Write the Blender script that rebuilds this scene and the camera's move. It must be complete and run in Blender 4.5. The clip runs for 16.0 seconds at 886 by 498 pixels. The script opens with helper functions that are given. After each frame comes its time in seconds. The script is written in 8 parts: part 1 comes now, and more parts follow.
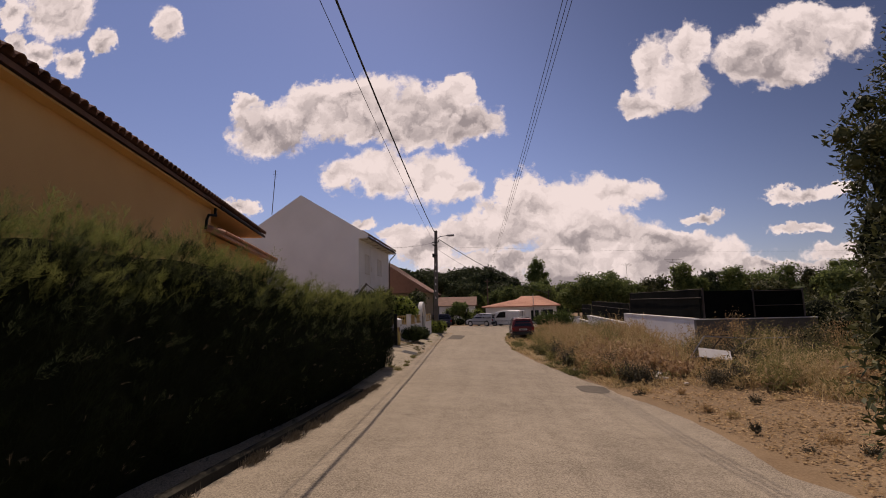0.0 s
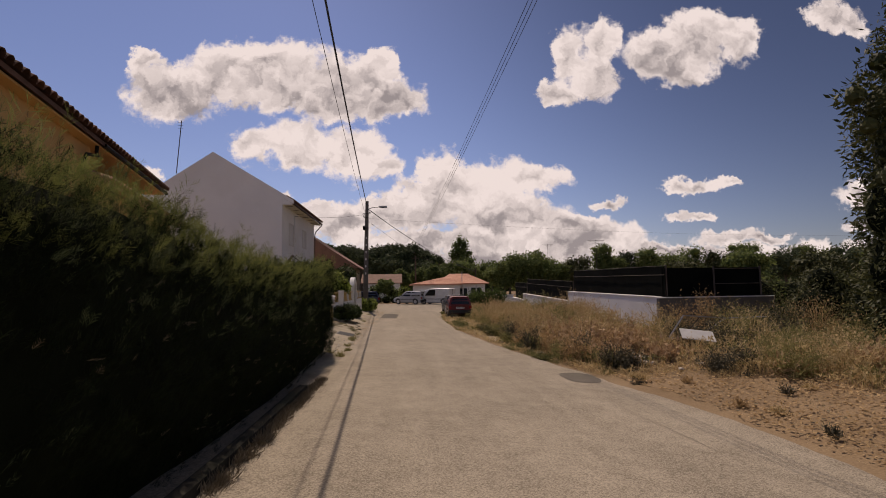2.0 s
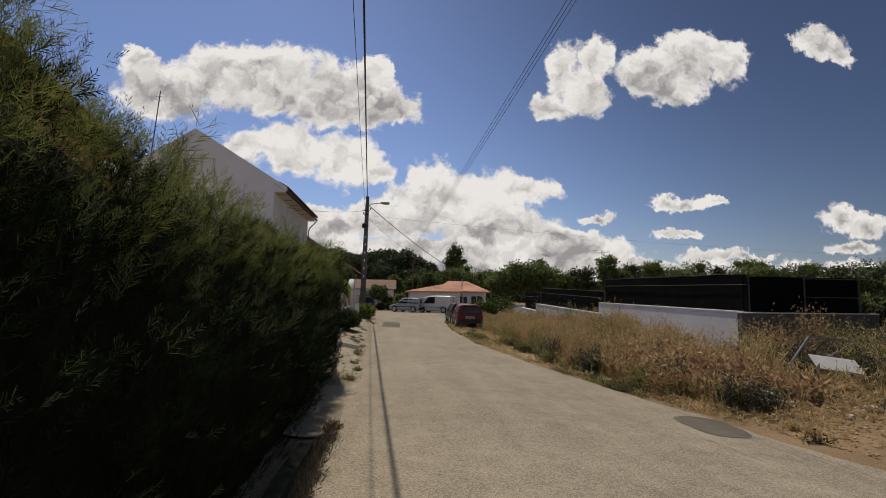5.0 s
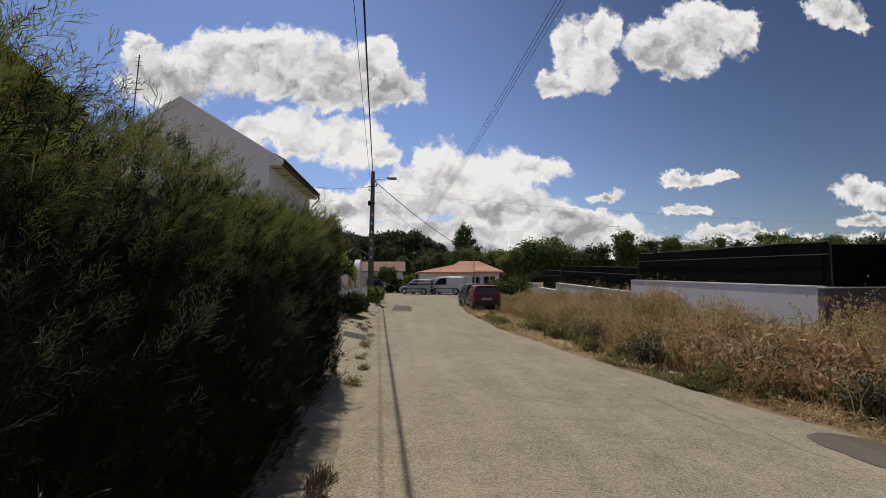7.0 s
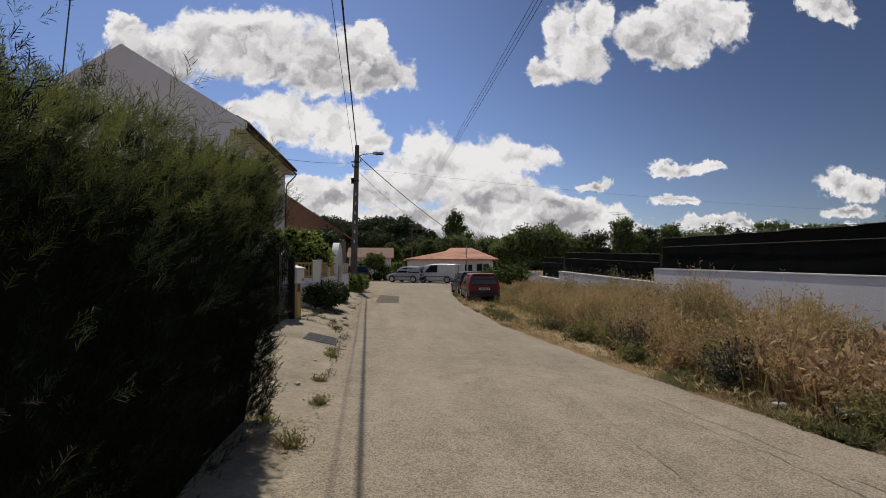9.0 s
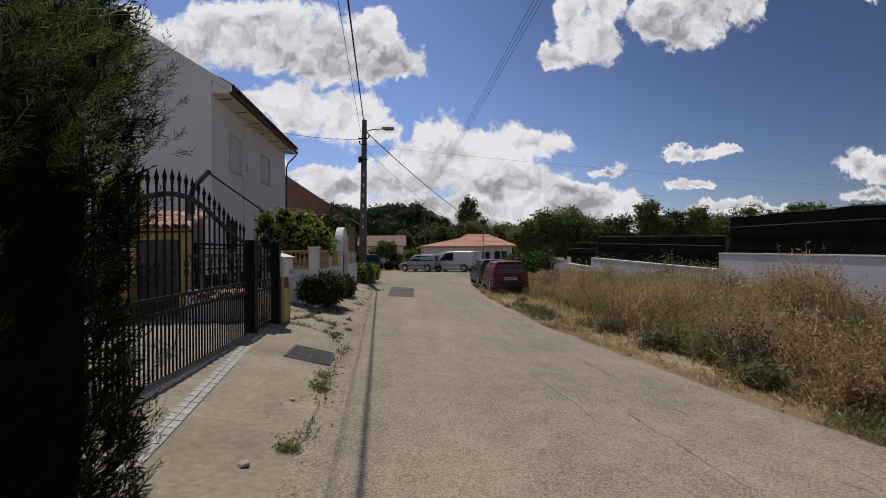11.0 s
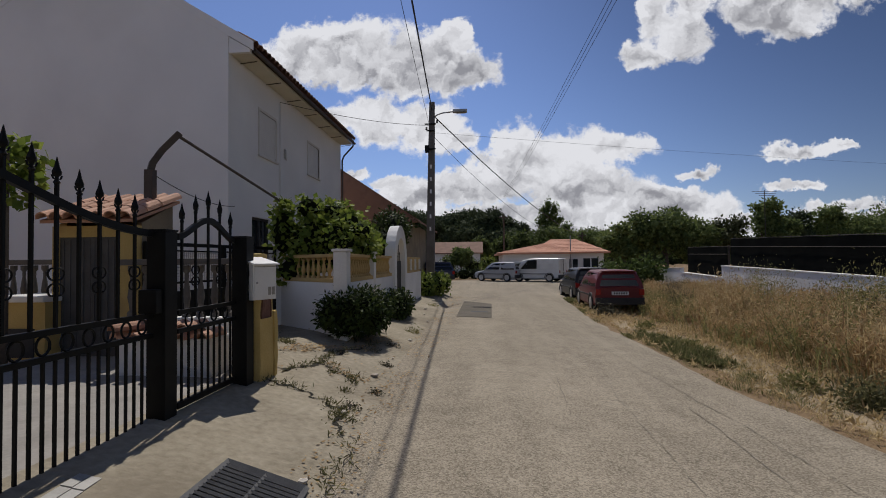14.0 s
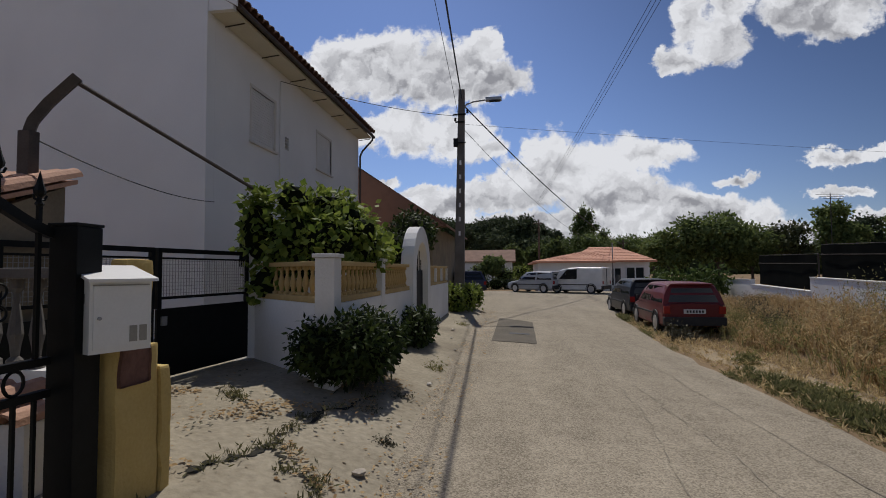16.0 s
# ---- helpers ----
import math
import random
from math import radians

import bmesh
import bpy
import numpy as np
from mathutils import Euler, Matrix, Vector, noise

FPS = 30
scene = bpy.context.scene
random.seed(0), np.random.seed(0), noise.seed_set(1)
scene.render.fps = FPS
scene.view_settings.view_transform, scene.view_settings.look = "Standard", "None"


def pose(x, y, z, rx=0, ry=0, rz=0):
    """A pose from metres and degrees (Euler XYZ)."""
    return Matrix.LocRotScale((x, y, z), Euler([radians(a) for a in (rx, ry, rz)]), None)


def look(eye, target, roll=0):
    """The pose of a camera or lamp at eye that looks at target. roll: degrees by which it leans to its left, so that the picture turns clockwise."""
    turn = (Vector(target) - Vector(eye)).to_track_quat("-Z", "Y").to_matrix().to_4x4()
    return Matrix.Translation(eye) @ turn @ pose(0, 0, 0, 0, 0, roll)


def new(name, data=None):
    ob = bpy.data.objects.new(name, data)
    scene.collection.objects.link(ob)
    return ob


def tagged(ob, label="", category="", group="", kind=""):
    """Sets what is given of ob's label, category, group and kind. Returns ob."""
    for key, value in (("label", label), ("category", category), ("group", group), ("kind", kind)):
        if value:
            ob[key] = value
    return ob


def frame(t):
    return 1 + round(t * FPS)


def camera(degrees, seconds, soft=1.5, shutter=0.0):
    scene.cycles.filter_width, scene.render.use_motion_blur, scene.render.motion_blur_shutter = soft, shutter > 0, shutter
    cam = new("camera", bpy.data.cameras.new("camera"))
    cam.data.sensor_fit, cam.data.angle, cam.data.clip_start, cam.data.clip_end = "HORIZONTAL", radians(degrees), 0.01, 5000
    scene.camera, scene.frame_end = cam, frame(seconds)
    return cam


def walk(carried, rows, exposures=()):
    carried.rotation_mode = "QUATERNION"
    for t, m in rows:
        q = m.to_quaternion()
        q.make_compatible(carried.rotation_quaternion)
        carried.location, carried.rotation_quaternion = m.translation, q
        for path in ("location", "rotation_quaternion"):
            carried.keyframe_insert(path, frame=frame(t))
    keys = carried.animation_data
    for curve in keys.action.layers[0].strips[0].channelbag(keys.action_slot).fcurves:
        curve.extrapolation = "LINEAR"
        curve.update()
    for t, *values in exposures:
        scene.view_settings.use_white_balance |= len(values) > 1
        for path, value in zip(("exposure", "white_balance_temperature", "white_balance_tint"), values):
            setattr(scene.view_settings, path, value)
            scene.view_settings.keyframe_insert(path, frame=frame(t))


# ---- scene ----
cam = camera(84.0, 16.0, soft=0.95)
PATH = [
    (0, (3.517, 1.261, 1.572), (3.339, 3.238, 1.817), -1.4),
    (0.5, (3.175, 1.794, 1.556), (3.029, 3.775, 1.792), -2.8),
    (1, (2.949, 2.565, 1.526), (2.979, 4.554, 1.737), -0.1),
    (1.5, (2.627, 2.958, 1.547), (2.573, 4.946, 1.752), -1.7),
    (2, (2.355, 3.703, 1.498), (2.503, 5.691, 1.65), -0.9),
    (2.5, (2.234, 4.501, 1.448), (2.478, 6.481, 1.6), -2.7),
    (3, (2.027, 5.036, 1.424), (2.29, 7.009, 1.615), -3.5),
    (3.5, (1.913, 5.674, 1.407), (2.246, 7.641, 1.544), -0.9),
    (4, (1.837, 6.245, 1.415), (2.08, 8.225, 1.551), 2.9),
    (4.2, (1.712, 6.319, 1.395), (1.904, 8.299, 1.596), 1.6),
    (6.3, (1.318, 8.708, 1.321), (1.524, 10.697, 1.388), -0.1),
    (6.5, (1.342, 8.7, 1.368), (1.442, 10.697, 1.412), 0.5),
    (7, (1.338, 9.456, 1.289), (1.5, 11.447, 1.403), -0.3),
    (7.5, (1.4, 10.365, 1.281), (1.68, 12.344, 1.353), 0.0),
    (8, (1.467, 10.908, 1.279), (1.648, 12.899, 1.358), 1.6),
    (8.5, (1.395, 11.705, 1.298), (1.656, 13.688, 1.321), 0.4),
    (9, (1.455, 12.519, 1.246), (1.66, 14.507, 1.31), 0.1),
    (9.2, (1.336, 13.036, 1.22), (1.466, 15.031, 1.285), 0.8),
    (11.3, (1.443, 15.718, 1.207), (1.606, 17.711, 1.22), -0.7),
    (11.5, (1.479, 16.042, 1.192), (1.645, 18.034, 1.258), -0.8),
    (12, (1.454, 16.8, 1.179), (1.579, 18.793, 1.3), -1.8),
    (12.5, (1.463, 17.35, 1.245), (1.669, 19.34, 1.267), -0.9),
    (13, (1.461, 18.259, 1.193), (1.43, 20.258, 1.263), 1.0),
    (13.5, (1.456, 18.922, 1.193), (1.388, 20.92, 1.212), 2.4),
    (14, (1.482, 19.596, 1.166), (1.326, 21.589, 1.217), -0.6),
    (14.5, (1.295, 20.416, 1.165), (0.999, 22.393, 1.251), -0.1),
    (15, (1.439, 20.686, 1.199), (1.396, 22.686, 1.197), -1.0),
    (15.5, (1.284, 21.607, 1.206), (1.019, 23.588, 1.273), -2.9),
    (16, (1.238, 22.166, 1.195), (0.962, 24.145, 1.282), -0.4),
]
walk(cam, [(t, look(eye, target, roll)) for t, eye, target, roll in PATH],
     [(0, -0.38, 7500, 27), (2.8, -0.38, 7300, 20), (4.2, -0.36, 7000, 12), (7, -0.24, 6600, 10), (9, -0.28, 6550, 11), (11.5, -0.35, 6300, 13), (16, -0.40, 6200, 11)])

# ---------------- world and sun ----------------
SUN_DIR = Vector((-0.84, 5.13, 7.95)).normalized()      # towards the sun
SUN_EL = math.asin(SUN_DIR.z)
sun_data = bpy.data.lights.new("sun", "SUN")
sun_data.energy, sun_data.angle, sun_data.color = 4.2, radians(0.45), (1.0, 0.93, 0.82)
sun = new("sun", sun_data)
sun.matrix_world = look((0, 0, 60), Vector((0, 0, 60)) - SUN_DIR)

SKY_STRENGTH, CLOUD_STRENGTH = 0.104, 0.88

CLOUDS = [
    [(-0.524, 0.458, 0.037, 0.025), (-0.464, 0.402, 0.093, 0.058), (-0.355, 0.44, 0.088, 0.071), (-0.255, 0.438, 0.101, 0.076),
     (-0.142, 0.417, 0.098, 0.078), (-0.039, 0.385, 0.088, 0.047), (-0.048, 0.474, 0.029, 0.03), (-0.073, 0.431, 0.058, 0.054)],
    [(-0.298, 0.291, 0.05, 0.041), (-0.209, 0.293, 0.085, 0.052), (-0.107, 0.277, 0.08, 0.059), (-0.038, 0.249, 0.037, 0.035)],
    [(0.089, 0.233, 0.071, 0.054), (0.159, 0.199, 0.108, 0.071), (0.267, 0.218, 0.066, 0.034), (0.054, 0.174, 0.093, 0.053),
     (0.194, 0.14, 0.144, 0.047), (-0.038, 0.15, 0.103, 0.041), (0.338, 0.123, 0.11, 0.027), (-0.129, 0.127, 0.068, 0.034),
     (0.1, 0.093, 0.237, 0.029), (-0.174, 0.161, 0.045, 0.023), (0.1, 0.04, 0.4, 0.04)],
    [(0.357, 0.494, 0.05, 0.062), (0.433, 0.521, 0.044, 0.053), (0.406, 0.446, 0.056, 0.05), (0.331, 0.407, 0.043, 0.03)],
    [(0.546, 0.5, 0.07, 0.057), (0.624, 0.528, 0.084, 0.077), (0.596, 0.464, 0.058, 0.044), (0.741, 0.539, 0.051, 0.054), (0.677, 0.556, 0.052, 0.044)],
    [(0.587, 0.213, 0.036, 0.018), (0.638, 0.207, 0.054, 0.017), (0.696, 0.215, 0.028, 0.01), (0.573, 0.145, 0.027, 0.013),
     (0.617, 0.143, 0.04, 0.011), (0.43, 0.178, 0.04, 0.012)],
    [(0.997, 0.189, 0.06, 0.033), (1.056, 0.171, 0.055, 0.028), (1.026, 0.12, 0.068, 0.018), (0.972, 0.593, 0.068, 0.039),
     (1.025, 0.562, 0.041, 0.029), (0.691, 0.101, 0.077, 0.017), (0.775, 0.095, 0.065, 0.012), (0.558, 0.076, 0.101, 0.015),
     (0.62, 0.05, 0.30, 0.035), (1.10, 0.055, 0.32, 0.035), (-0.62, 0.07, 0.35, 0.05), (0.36, 0.085, 0.16, 0.05)],
    [(-0.981, 0.722, 0.087, 0.066), (-1.03, 0.62, 0.05, 0.035), (-0.956, 0.586, 0.035, 0.04), (-0.874, 0.629, 0.035, 0.035),
     (-1.09, 0.645, 0.036, 0.036), (-0.717, 0.665, 0.036, 0.045), (-1.113, 0.733, 0.044, 0.044), (-0.534, 0.233, 0.044, 0.018), (-0.26, 0.185, 0.048, 0.019)],
]


def build_world():
    w = bpy.data.worlds.new("sky")
    scene.world = w
    w.use_nodes = True
    nt = w.node_tree
    nt.nodes.clear()
    N = lambda kind: nt.nodes.new(kind)
    L = nt.links.new

    def math_node(op, a, b=None, c=None):
        n = N("ShaderNodeMath")
        n.operation = op
        for i, v in enumerate((a, b, c)):
            if v is None:
                continue
            if isinstance(v, (int, float)):
                n.inputs[i].default_value = v
            else:
                L(v, n.inputs[i])
        return n.outputs[0]

    out = N("ShaderNodeOutputWorld")
    sky = N("ShaderNodeTexSky")
    sky.sky_type, sky.sun_disc = "NISHITA", False
    sky.sun_elevation, sky.sun_rotation = SUN_EL, math.atan2(SUN_DIR.x, SUN_DIR.y)
    sky.air_density, sky.dust_density, sky.ozone_density = 1.0, 0.25, 2.2
    bg = N("ShaderNodeBackground")
    bg.inputs["Strength"].default_value = SKY_STRENGTH
    hue = N("ShaderNodeMix")
    hue.data_type, hue.blend_type = "RGBA", "MULTIPLY"
    hue.inputs[0].default_value = 1.0
    hue.inputs[7].default_value = (0.80, 0.82, 1.0, 1)
    L(sky.outputs[0], hue.inputs[6])
    # directions spread on a plane ahead: u across, v up
    tc = N("ShaderNodeTexCoord")
    sep = N("ShaderNodeSeparateXYZ")
    L(tc.outputs["Generated"], sep.inputs[0])
    # the blue deepens with the angle from the sun
    deep = N("ShaderNodeMapRange")
    deep.interpolation_type = "SMOOTHSTEP"
    deep.inputs[1].default_value, deep.inputs[2].default_value = 0.12, 0.78
    deep.inputs[3].default_value, deep.inputs[4].default_value = 1.06, 0.42
    L(math_node("MULTIPLY_ADD", sep.outputs[0], 0.75, math_node("MULTIPLY", sep.outputs[2], 0.65)), deep.inputs[0])
    tone = N("ShaderNodeMix")
    tone.data_type, tone.blend_type = "RGBA", "MULTIPLY"
    tone.inputs[0].default_value = 1.0
    L(hue.outputs[2], tone.inputs[6]), L(deep.outputs[0], tone.inputs[7])
    L(tone.outputs[2], bg.inputs["Color"])
    ahead = math_node("MAXIMUM", sep.outputs[1], 0.05)
    u, v = math_node("DIVIDE", sep.outputs[0], ahead), math_node("DIVIDE", sep.outputs[2], ahead)
    comb = N("ShaderNodeCombineXYZ")
    L(u, comb.inputs[0]), L(v, comb.inputs[1])

    def noise_tex(scale, detail, rough=0.6):
        n = N("ShaderNodeTexNoise")
        n.inputs["Scale"].default_value, n.inputs["Detail"].default_value, n.inputs["Roughness"].default_value = scale, detail, rough
        L(comb.outputs[0], n.inputs["Vector"])
        return n

    warp = noise_tex(11, 9, 0.66)
    off = N("ShaderNodeVectorMath")
    off.operation = "MULTIPLY_ADD"
    L(warp.outputs["Color"], off.inputs[0])
    off.inputs[1].default_value, off.inputs[2].default_value = (0.13, 0.11, 0), (-0.065, -0.055, 0)
    at = N("ShaderNodeVectorMath")
    L(comb.outputs[0], at.inputs[0]), L(off.outputs[0], at.inputs[1])
    near = None
    for cloud in CLOUDS:
        for (u0, v0, ru, rv) in cloud:
            q = N("ShaderNodeVectorMath")
            q.operation = "MULTIPLY_ADD"
            L(at.outputs[0], q.inputs[0])
            q.inputs[1].default_value, q.inputs[2].default_value = (1 / ru, 1 / rv, 0), (-u0 / ru, -v0 / rv, 0)
            ln = N("ShaderNodeVectorMath")
            ln.operation = "LENGTH"
            L(q.outputs[0], ln.inputs[0])
            d = ln.outputs["Value"]
            near = d if near is None else math_node("SMOOTH_MIN", near, d, 0.35)
    def lobes(scale, where):
        """Round heads packed side by side: high in each cell's middle."""
        n = N("ShaderNodeTexVoronoi")
        n.feature = "SMOOTH_F1"
        n.inputs["Scale"].default_value, n.inputs["Smoothness"].default_value = scale, 0.25
        n.inputs["Detail"].default_value, n.inputs["Roughness"].default_value = 2.0, 0.55
        L(where, n.inputs["Vector"])
        return math_node("SUBTRACT", 0.5, n.outputs["Distance"])

    fine = noise_tex(38, 9, 0.66)
    edge = math_node("MULTIPLY_ADD", fine.outputs[0], 0.75, -0.375)
    edge = math_node("MULTIPLY_ADD", lobes(13, at.outputs[0]), -0.38, edge)
    depth = math_node("SUBTRACT", 1.27, math_node("ADD", near, edge))
    # the rest of the sky behind carries scattered clouds too
    mask = N("ShaderNodeMapRange")
    mask.interpolation_type = "SMOOTHSTEP"
    mask.inputs[1].default_value, mask.inputs[2].default_value = -0.04, 0.30
    L(depth, mask.inputs[0])
    behind = N("ShaderNodeTexNoise")
    behind.inputs["Scale"].default_value, behind.inputs["Detail"].default_value = 3.0, 6
    L(tc.outputs["Generated"], behind.inputs["Vector"])
    bmask = N("ShaderNodeMapRange")
    bmask.inputs[1].default_value, bmask.inputs[2].default_value = 0.56, 0.66
    L(behind.outputs[0], bmask.inputs[0])
    rear = math_node("LESS_THAN", sep.outputs[1], 0.25)
    total = math_node("MAXIMUM", math_node("MULTIPLY", mask.outputs[0], math_node("GREATER_THAN", sep.outputs[1], 0.25)), math_node("MULTIPLY", bmask.outputs[0], rear))
    # grey thick middles and bright rims
    def relief(scale, step):
        """Light from above on the heads: their height here less that a step higher."""
        up = N("ShaderNodeVectorMath")
        L(at.outputs[0], up.inputs[0])
        up.inputs[1].default_value = (-0.3 * step, step, 0)
        return math_node("SUBTRACT", lobes(scale, up.outputs[0]), lobes(scale, at.outputs[0]))

    billow = noise_tex(7, 6, 0.55)
    thick = math_node("MULTIPLY_ADD", billow.outputs[0], 0.50, math_node("MULTIPLY_ADD", math_node("SUBTRACT", 1.0, near), 0.52, -0.25))
    thick = math_node("MULTIPLY_ADD", relief(13, 0.03), 0.48, thick)
    thick = math_node("MULTIPLY_ADD", relief(34, 0.012), 0.26, thick)
    # bright heads and grey bases of the large clouds
    for cloud, weight in zip(CLOUDS[:5], (0.32, 0.32, 0.36, 0.24, 0.26)):
        us, vs = [c[0] for c in cloud], [c[1] for c in cloud]
        ulo, uhi, vlo, vhi = min(us) - 0.08, max(us) + 0.08, min(vs) - 0.05, max(vs) + 0.06
        h = N("ShaderNodeMapRange")
        h.inputs[1].default_value, h.inputs[2].default_value, h.inputs[3].default_value, h.inputs[4].default_value = vlo, vhi, weight, -weight
        L(v, h.inputs[0])
        soft = []
        for q, lo, hi in ((u, ulo, uhi), (v, vlo, vhi)):
            m = N("ShaderNodeMapRange")
            m.interpolation_type = "SMOOTHSTEP"
            m.inputs[1].default_value, m.inputs[2].default_value, m.inputs[3].default_value, m.inputs[4].default_value = 0.40, 0.62, 1.0, 0.0
            L(math_node("ABSOLUTE", math_node("MULTIPLY_ADD", q, 1 / (hi - lo), -(lo + hi) / 2 / (hi - lo))), m.inputs[0])
            soft.append(m.outputs[0])
        inside = math_node("MULTIPLY", *soft)
        thick = math_node("MULTIPLY_ADD", inside, h.outputs[0], thick)
    ramp = N("ShaderNodeValToRGB")
    e = ramp.color_ramp.elements
    e[0].position, e[0].color = 0.0, (1.12, 1.11, 1.105, 1)
    e[1].position, e[1].color = 0.66, (0.42, 0.416, 0.438, 1)
    e.new(0.30).color = (0.86, 0.85, 0.85, 1)
    L(thick, ramp.inputs[0])
    cb = N("ShaderNodeBackground")
    cb.inputs["Strength"].default_value = CLOUD_STRENGTH
    L(ramp.outputs[0], cb.inputs["Color"])
    mix = N("ShaderNodeMixShader")
    L(total, mix.inputs[0]), L(bg.outputs[0], mix.inputs[1]), L(cb.outputs[0], mix.inputs[2])
    L(mix.outputs[0], out.inputs["Surface"])



build_world()


# ---------------- materials ----------------
def material(name, c1, c2, scale=6.0, rough=0.8, metal=0.0, bump=0.0, fine=80.0, fine_mix=0.35, c3=None, spots=0.0, island=0.0, obj_random=0.0, transl=0.0, spec=0.4):
    """Two-tone noise at two scales, stains of a third tone, bump, and chance variation per island or per object."""
    m = bpy.data.materials.new(name)
    m.use_nodes = True
    nt = m.node_tree
    b = nt.nodes["Principled BSDF"]
    L = nt.links.new
    tc = nt.nodes.new("ShaderNodeTexCoord")

    def noi(s, d=4):
        n = nt.nodes.new("ShaderNodeTexNoise")
        n.inputs["Scale"].default_value, n.inputs["Detail"].default_value = s, d
        L(tc.outputs["Object"], n.inputs["Vector"])
        return n

    big, small = noi(scale), noi(fine, 3)
    add = nt.nodes.new("ShaderNodeMix")
    add.data_type = "FLOAT"
    add.inputs[0].default_value = fine_mix
    L(big.outputs[0], add.inputs[2]), L(small.outputs[0], add.inputs[3])
    fac = add.outputs[0]
    for src, amount in (("Random Per Island", island), ("Random", obj_random)):
        if amount:
            g = nt.nodes.new("ShaderNodeNewGeometry" if src == "Random Per Island" else "ShaderNodeObjectInfo")
            r = nt.nodes.new("ShaderNodeMath")
            r.operation = "MULTIPLY_ADD"
            L(g.outputs[src], r.inputs[0])
            r.inputs[1].default_value, r.inputs[2].default_value = amount, -amount / 2
            s = nt.nodes.new("ShaderNodeMath")
            L(r.outputs[0], s.inputs[0]), L(fac, s.inputs[1])
            fac = s.outputs[0]
    ramp = nt.nodes.new("ShaderNodeValToRGB")
    e = ramp.color_ramp.elements
    e[0].position, e[0].color = 0.3, (*c1, 1)
    e[1].position, e[1].color = 0.7, (*c2, 1)
    L(fac, ramp.inputs[0])
    col = ramp.outputs[0]
    if c3:
        st = noi(scale * 0.35, 5)
        mr = nt.nodes.new("ShaderNodeMapRange")
        mr.inputs[1].default_value, mr.inputs[2].default_value, mr.inputs[4].default_value = 0.52, 0.68, spots
        L(st.outputs[0], mr.inputs[0])
        mx = nt.nodes.new("ShaderNodeMix")
        mx.data_type = "RGBA"
        mx.inputs[7].default_value = (*c3, 1)
        L(mr.outputs[0], mx.inputs[0]), L(col, mx.inputs[6])
        col = mx.outputs[2]
    L(col, b.inputs["Base Color"])
    b.inputs["Roughness"].default_value, b.inputs["Metallic"].default_value = rough, metal
    b.inputs["Specular IOR Level"].default_value = spec
    if bump:
        bp = nt.nodes.new("ShaderNodeBump")
        bp.inputs["Strength"].default_value, bp.inputs["Distance"].default_value = 1.0, bump
        L(small.outputs[0], bp.inputs["Height"])
        L(bp.outputs[0], b.inputs["Normal"])
    if transl:
        tr = nt.nodes.new("ShaderNodeBsdfTranslucent")
        L(col, tr.inputs["Color"])
        mx = nt.nodes.new("ShaderNodeMixShader")
        mx.inputs[0].default_value = transl
        L(b.outputs[0], mx.inputs[1]), L(tr.outputs[0], mx.inputs[2])
        L(mx.outputs[0], nt.nodes["Material Output"].inputs["Surface"])
    return m


def glass_mat(name, tint=(0.02, 0.025, 0.03), rough=0.04):
    m = bpy.data.materials.new(name)
    m.use_nodes = True
    b = m.node_tree.nodes["Principled BSDF"]
    b.inputs["Base Color"].default_value = (*tint, 1)
    b.inputs["Roughness"].default_value, b.inputs["Specular IOR Level"].default_value = rough, 0.6
    return m




